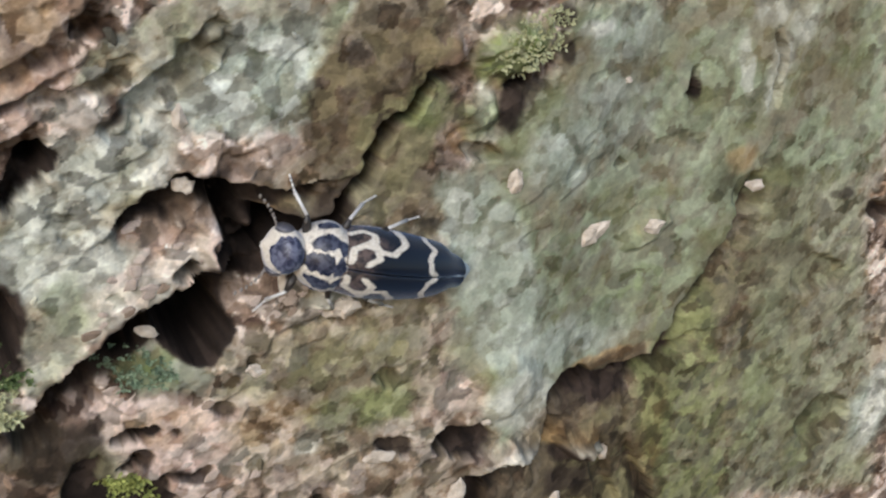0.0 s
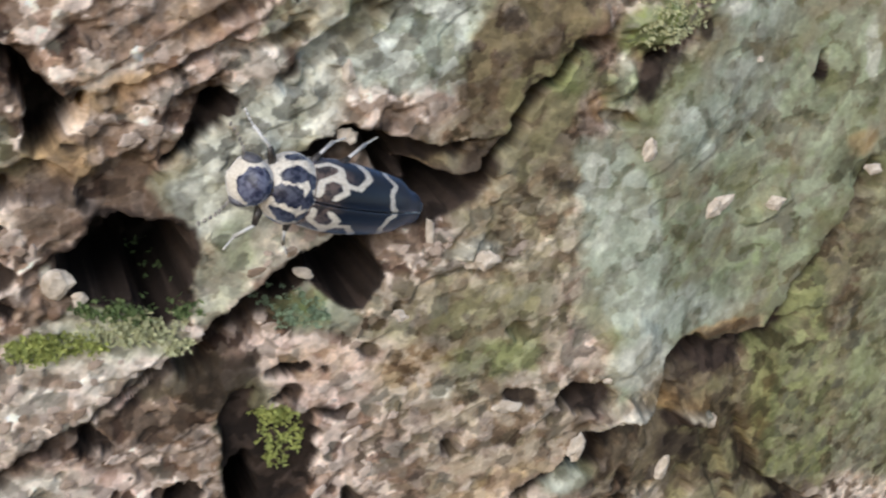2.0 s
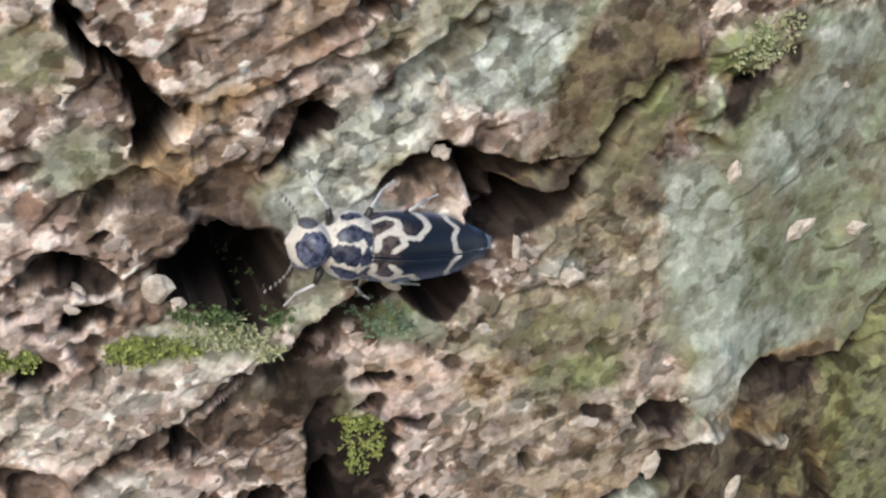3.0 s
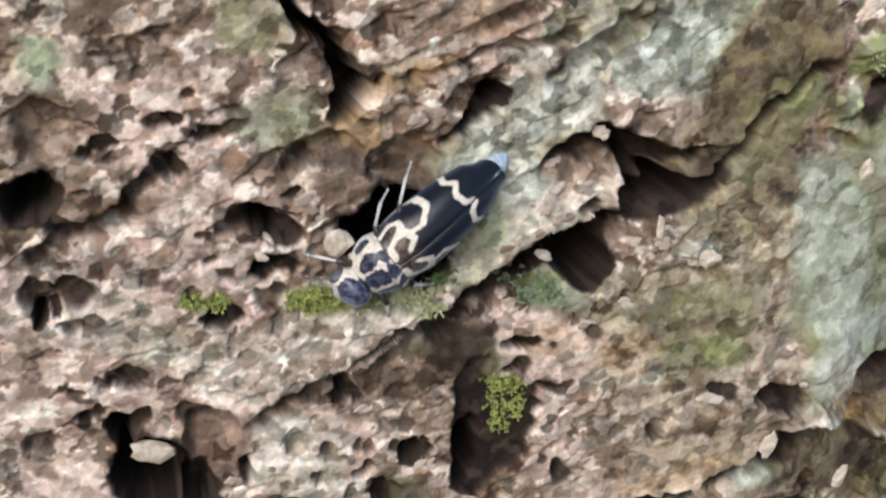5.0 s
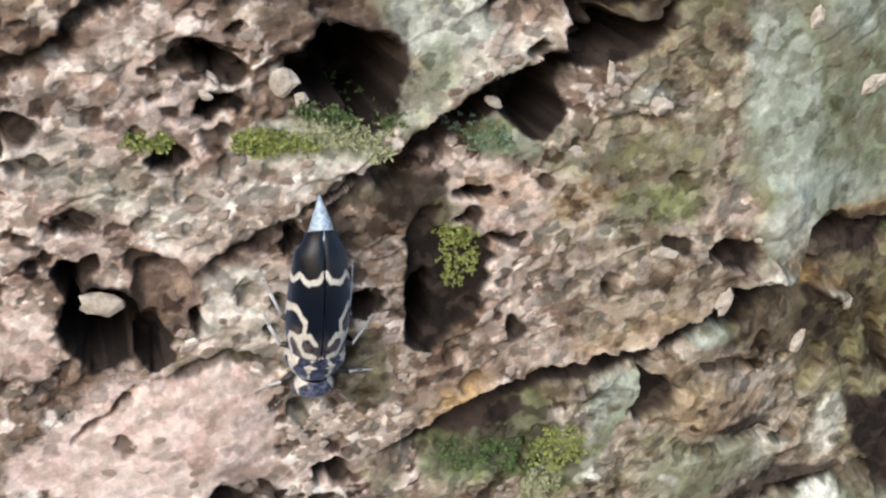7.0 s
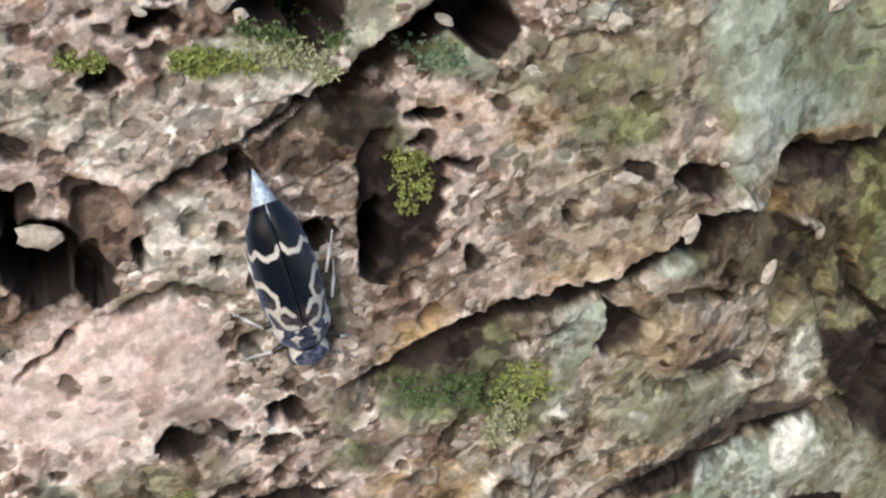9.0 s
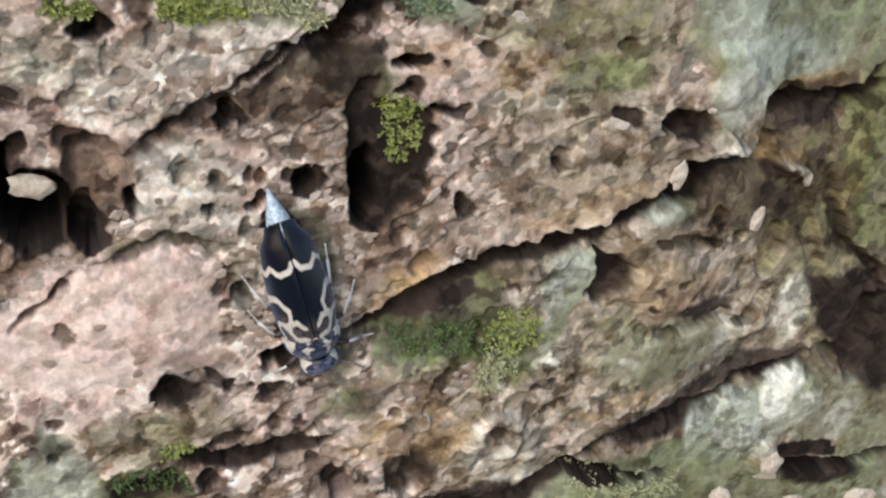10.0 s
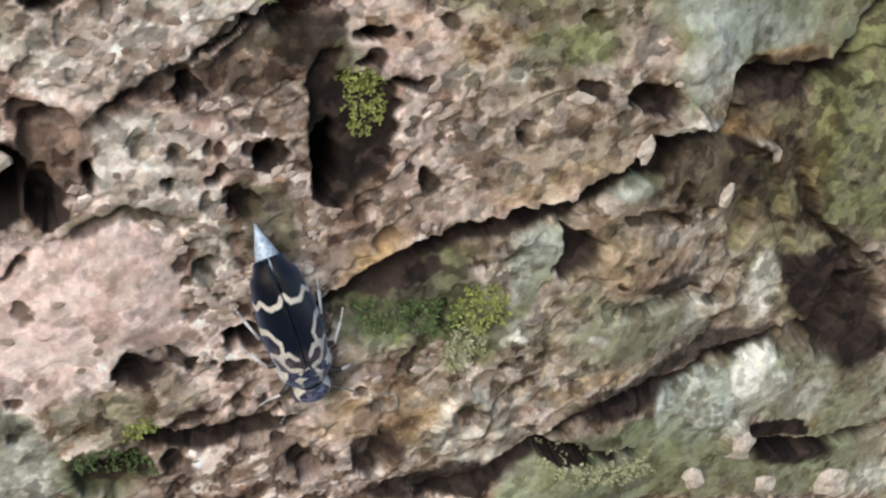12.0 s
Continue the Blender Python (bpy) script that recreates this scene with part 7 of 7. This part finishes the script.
moss_tuft(-14.51, -26.46, 0.90, 0.60, 0, 1)
moss_tuft(10.72, 15.49, 2.31, 1.15, 35, 2)
moss_tuft(-6.04, -6.06, 1.02, 0.53, -5, 1)
moss_tuft(15.09, -29.88, 4.61, 1.29, -12, 2)
moss_tuft(-11.01, -2.51, 0.55, 0.65, -4, 2)
moss_tuft(-13.16, -1.41, 2.30, 0.64, 9, 2)
moss_tuft(-16.63, -2.52, 1.94, 0.52, 9, 1)
moss_tuft(-12.15, -0.68, 1.74, 0.41, 9, 0)


# ---- loose flakes and crumbs of bark ----
def flake_mesh(seed):
    r = random.Random(seed)
    n = r.randint(6, 8)
    ring = [(math.cos(2 * math.pi * k / n) * r.uniform(0.7, 1.2), math.sin(2 * math.pi * k / n) * r.uniform(0.5, 0.95)) for k in range(n)]
    v = [(a, 0.3, b) for a, b in ring] + [(a * 0.78, -0.35 + r.uniform(-0.15, 0.12), b * 0.78) for a, b in ring] + [(r.uniform(-0.2, 0.2), -0.52, r.uniform(-0.2, 0.2))]
    f = [(k, (k + 1) % n, n + (k + 1) % n, n + k) for k in range(n)] + [(n + k, n + (k + 1) % n, 2 * n) for k in range(n)]
    return v, f


FLAKES = []
for i in range(12):
    v, f = flake_mesh(100 + i)
    m = bpy.data.meshes.new("bark_flake")
    m.from_pydata(v, [], f)
    m.materials.append(FLAKE)
    FLAKES.append((m, np.array(v), f))


def flake_spots(count, x0, x1, z0, z1, seed, bare=9.0):
    r = random.Random(seed)
    while count:
        x, z = r.uniform(x0, x1), r.uniform(z0, z1)
        lean = float(sample(ROUGH, x, z))
        ring = [float(height(x + 0.5 * math.cos(a), z + 0.5 * math.sin(a))) for a in (0, 1.6, 3.1, 4.7)]
        h = float(height(x, z))
        if r.random() > lean**2 or float(sample(COVER, x, z)) > bare or h < -2.6 or max(ring) - min(ring) > 1.0:
            continue
        count -= 1
        yield r, x, z, h


for r, x, z, h in flake_spots(300, -22, 10, -24, 8, 5, 0.35):
    ob = new("bark_flake", r.choice(FLAKES)[0])
    ob.parent = tree
    size = r.uniform(0.18, 0.38)
    ob.matrix_basis = pose(x * U, -(h + 0.12 * size) * U, z * U, r.uniform(-12, 12), r.uniform(-60, 10), r.uniform(-12, 12)) @ Matrix.Diagonal((size * r.uniform(0.8, 1.5) * U, size * 0.3 * U, size * U, 1))

points, faces, start, own = [], [], 0, []
for r, x, z, h in flake_spots(220, -38, 30, -36, 18, 6):
    _, v, f = r.choice(FLAKES)
    size = 0.10 + 0.26 * r.random() ** 2
    m = pose(x, -(h + 0.1 * size), z, r.uniform(-25, 25), r.uniform(-180, 180), r.uniform(-25, 25)) @ Matrix.Diagonal((size * 1.3, size * 0.7, size, 1))
    points.append((v @ np.array(m.to_3x3()).T + np.array(m.translation)) * U)
    faces += [tuple(start + i for i in q) for q in f]
    start += len(v)
    own += [(x, z, r.uniform(0.75, 1.3))] * len(v)
m = bpy.data.meshes.new("bark_crumbs")
m.from_pydata(np.concatenate(points), [], faces)
own = np.array(own)
data = np.zeros((len(own), 4), np.float32)
data[:, :3], data[:, 3] = sample(TINT, own[:, 0], own[:, 1]) * own[:, 2:3], 0.0
m.attributes.new("tint", "FLOAT_COLOR", "POINT").data.foreach_set("color", data.ravel())
tagged(link("bark_crumbs", m, BARK, tree), kind="stuff")

# ---- the walk of the beetle ----
TRACK = [
    (0.0, 2.06, 5.31, 172.1, 0.5),
    (0.5, 0.98, 5.92, 167.6, 2.0),
    (1.0, -1.38, 6.16, 162.5, 5.0),
    (1.5, -5.67, 5.77, 176.0, 12.0),
    (2.0, -7.37, 6.01, 169.8, 13.0),
    (2.5, -8.33, 6.18, 170.7, 13.0),
    (2.7, -7.92, 5.14, 174.3, 12.0),
    (4.3, -14.26, 2.34, 207.4, 0.5),
    (4.5, -14.23, 2.24, 216.7, 0.0),
    (4.8, -13.85, 1.21, 228.8, 0.0),
    (5.0, -14.10, 0.45, 230.1, 0.0),
    (5.2, -13.92, 0.38, 240.5, 0.0),
    (5.5, -13.41, -2.20, 245.2, 0.0),
    (5.8, -15.91, -6.61, 251.7, -2.1),
    (6.0, -14.89, -8.85, 259.5, -3.5),
    (6.2, -13.22, -11.13, 265.9, -4.9),
    (6.5, -12.51, -12.40, 279.4, -7.0),
    (7.0, -12.54, -12.56, 279.6, -7.1),
    (7.2, -12.25, -12.86, 278.1, -7.1),
    (8.8, -10.22, -13.76, 298.9, -7.4),
    (9.0, -10.48, -14.51, 295.7, -7.5),
    (9.5, -10.40, -16.37, 292.6, -7.5),
    (10.0, -8.84, -18.14, 294.5, -7.6),
    (10.5, -9.24, -18.88, 290.8, -7.7),
    (11.0, -8.82, -19.17, 292.0, -7.8),
    (11.5, -7.72, -20.52, 294.4, -7.9),
    (12.0, -6.79, -21.15, 296.3, -8.0),
]


def motions():
    reach = [(a, b) for a in (-4.5, -2.5, 0.0, 1.8) for b in (-1.3, 0.0, 1.3)]
    rows, gone, last = [], 0.0, None
    swing = {k: [] for k in LEGS}
    for t, x, z, turn, rise in TRACK:
        c, s = math.cos(radians(turn)), math.sin(radians(turn))
        under = sorted(float(height(x + a * c - b * s, z + a * s + b * c)) for a, b in reach)
        rows.append((t, pose(x * U, -(under[-4] - 0.05 + 0.06 * max(0, rise - 4)) * U, z * U, 90) @ pose(0, 0, 0, 0, 0, turn) @ pose(0, 0, 0, 0, -rise, 0)))
        if last:
            gone += math.hypot(x - last[0], z - last[1]) + abs(turn - last[2]) * 0.03
        last = (x, z, turn)
        for (which, s), keyed in swing.items():
            step = 2 * math.pi * gone / 3.2 + (math.pi if (which == "middle") == (s > 0) else 0)
            keyed.append((t, Matrix.Translation(LEGS[which, s].location) @ pose(0, 0, 0, 0, 0, s * 14 * math.sin(step))))
    walk(BEETLE, rows)
    for k, keyed in swing.items():
        walk(LEGS[k], keyed)


motions()
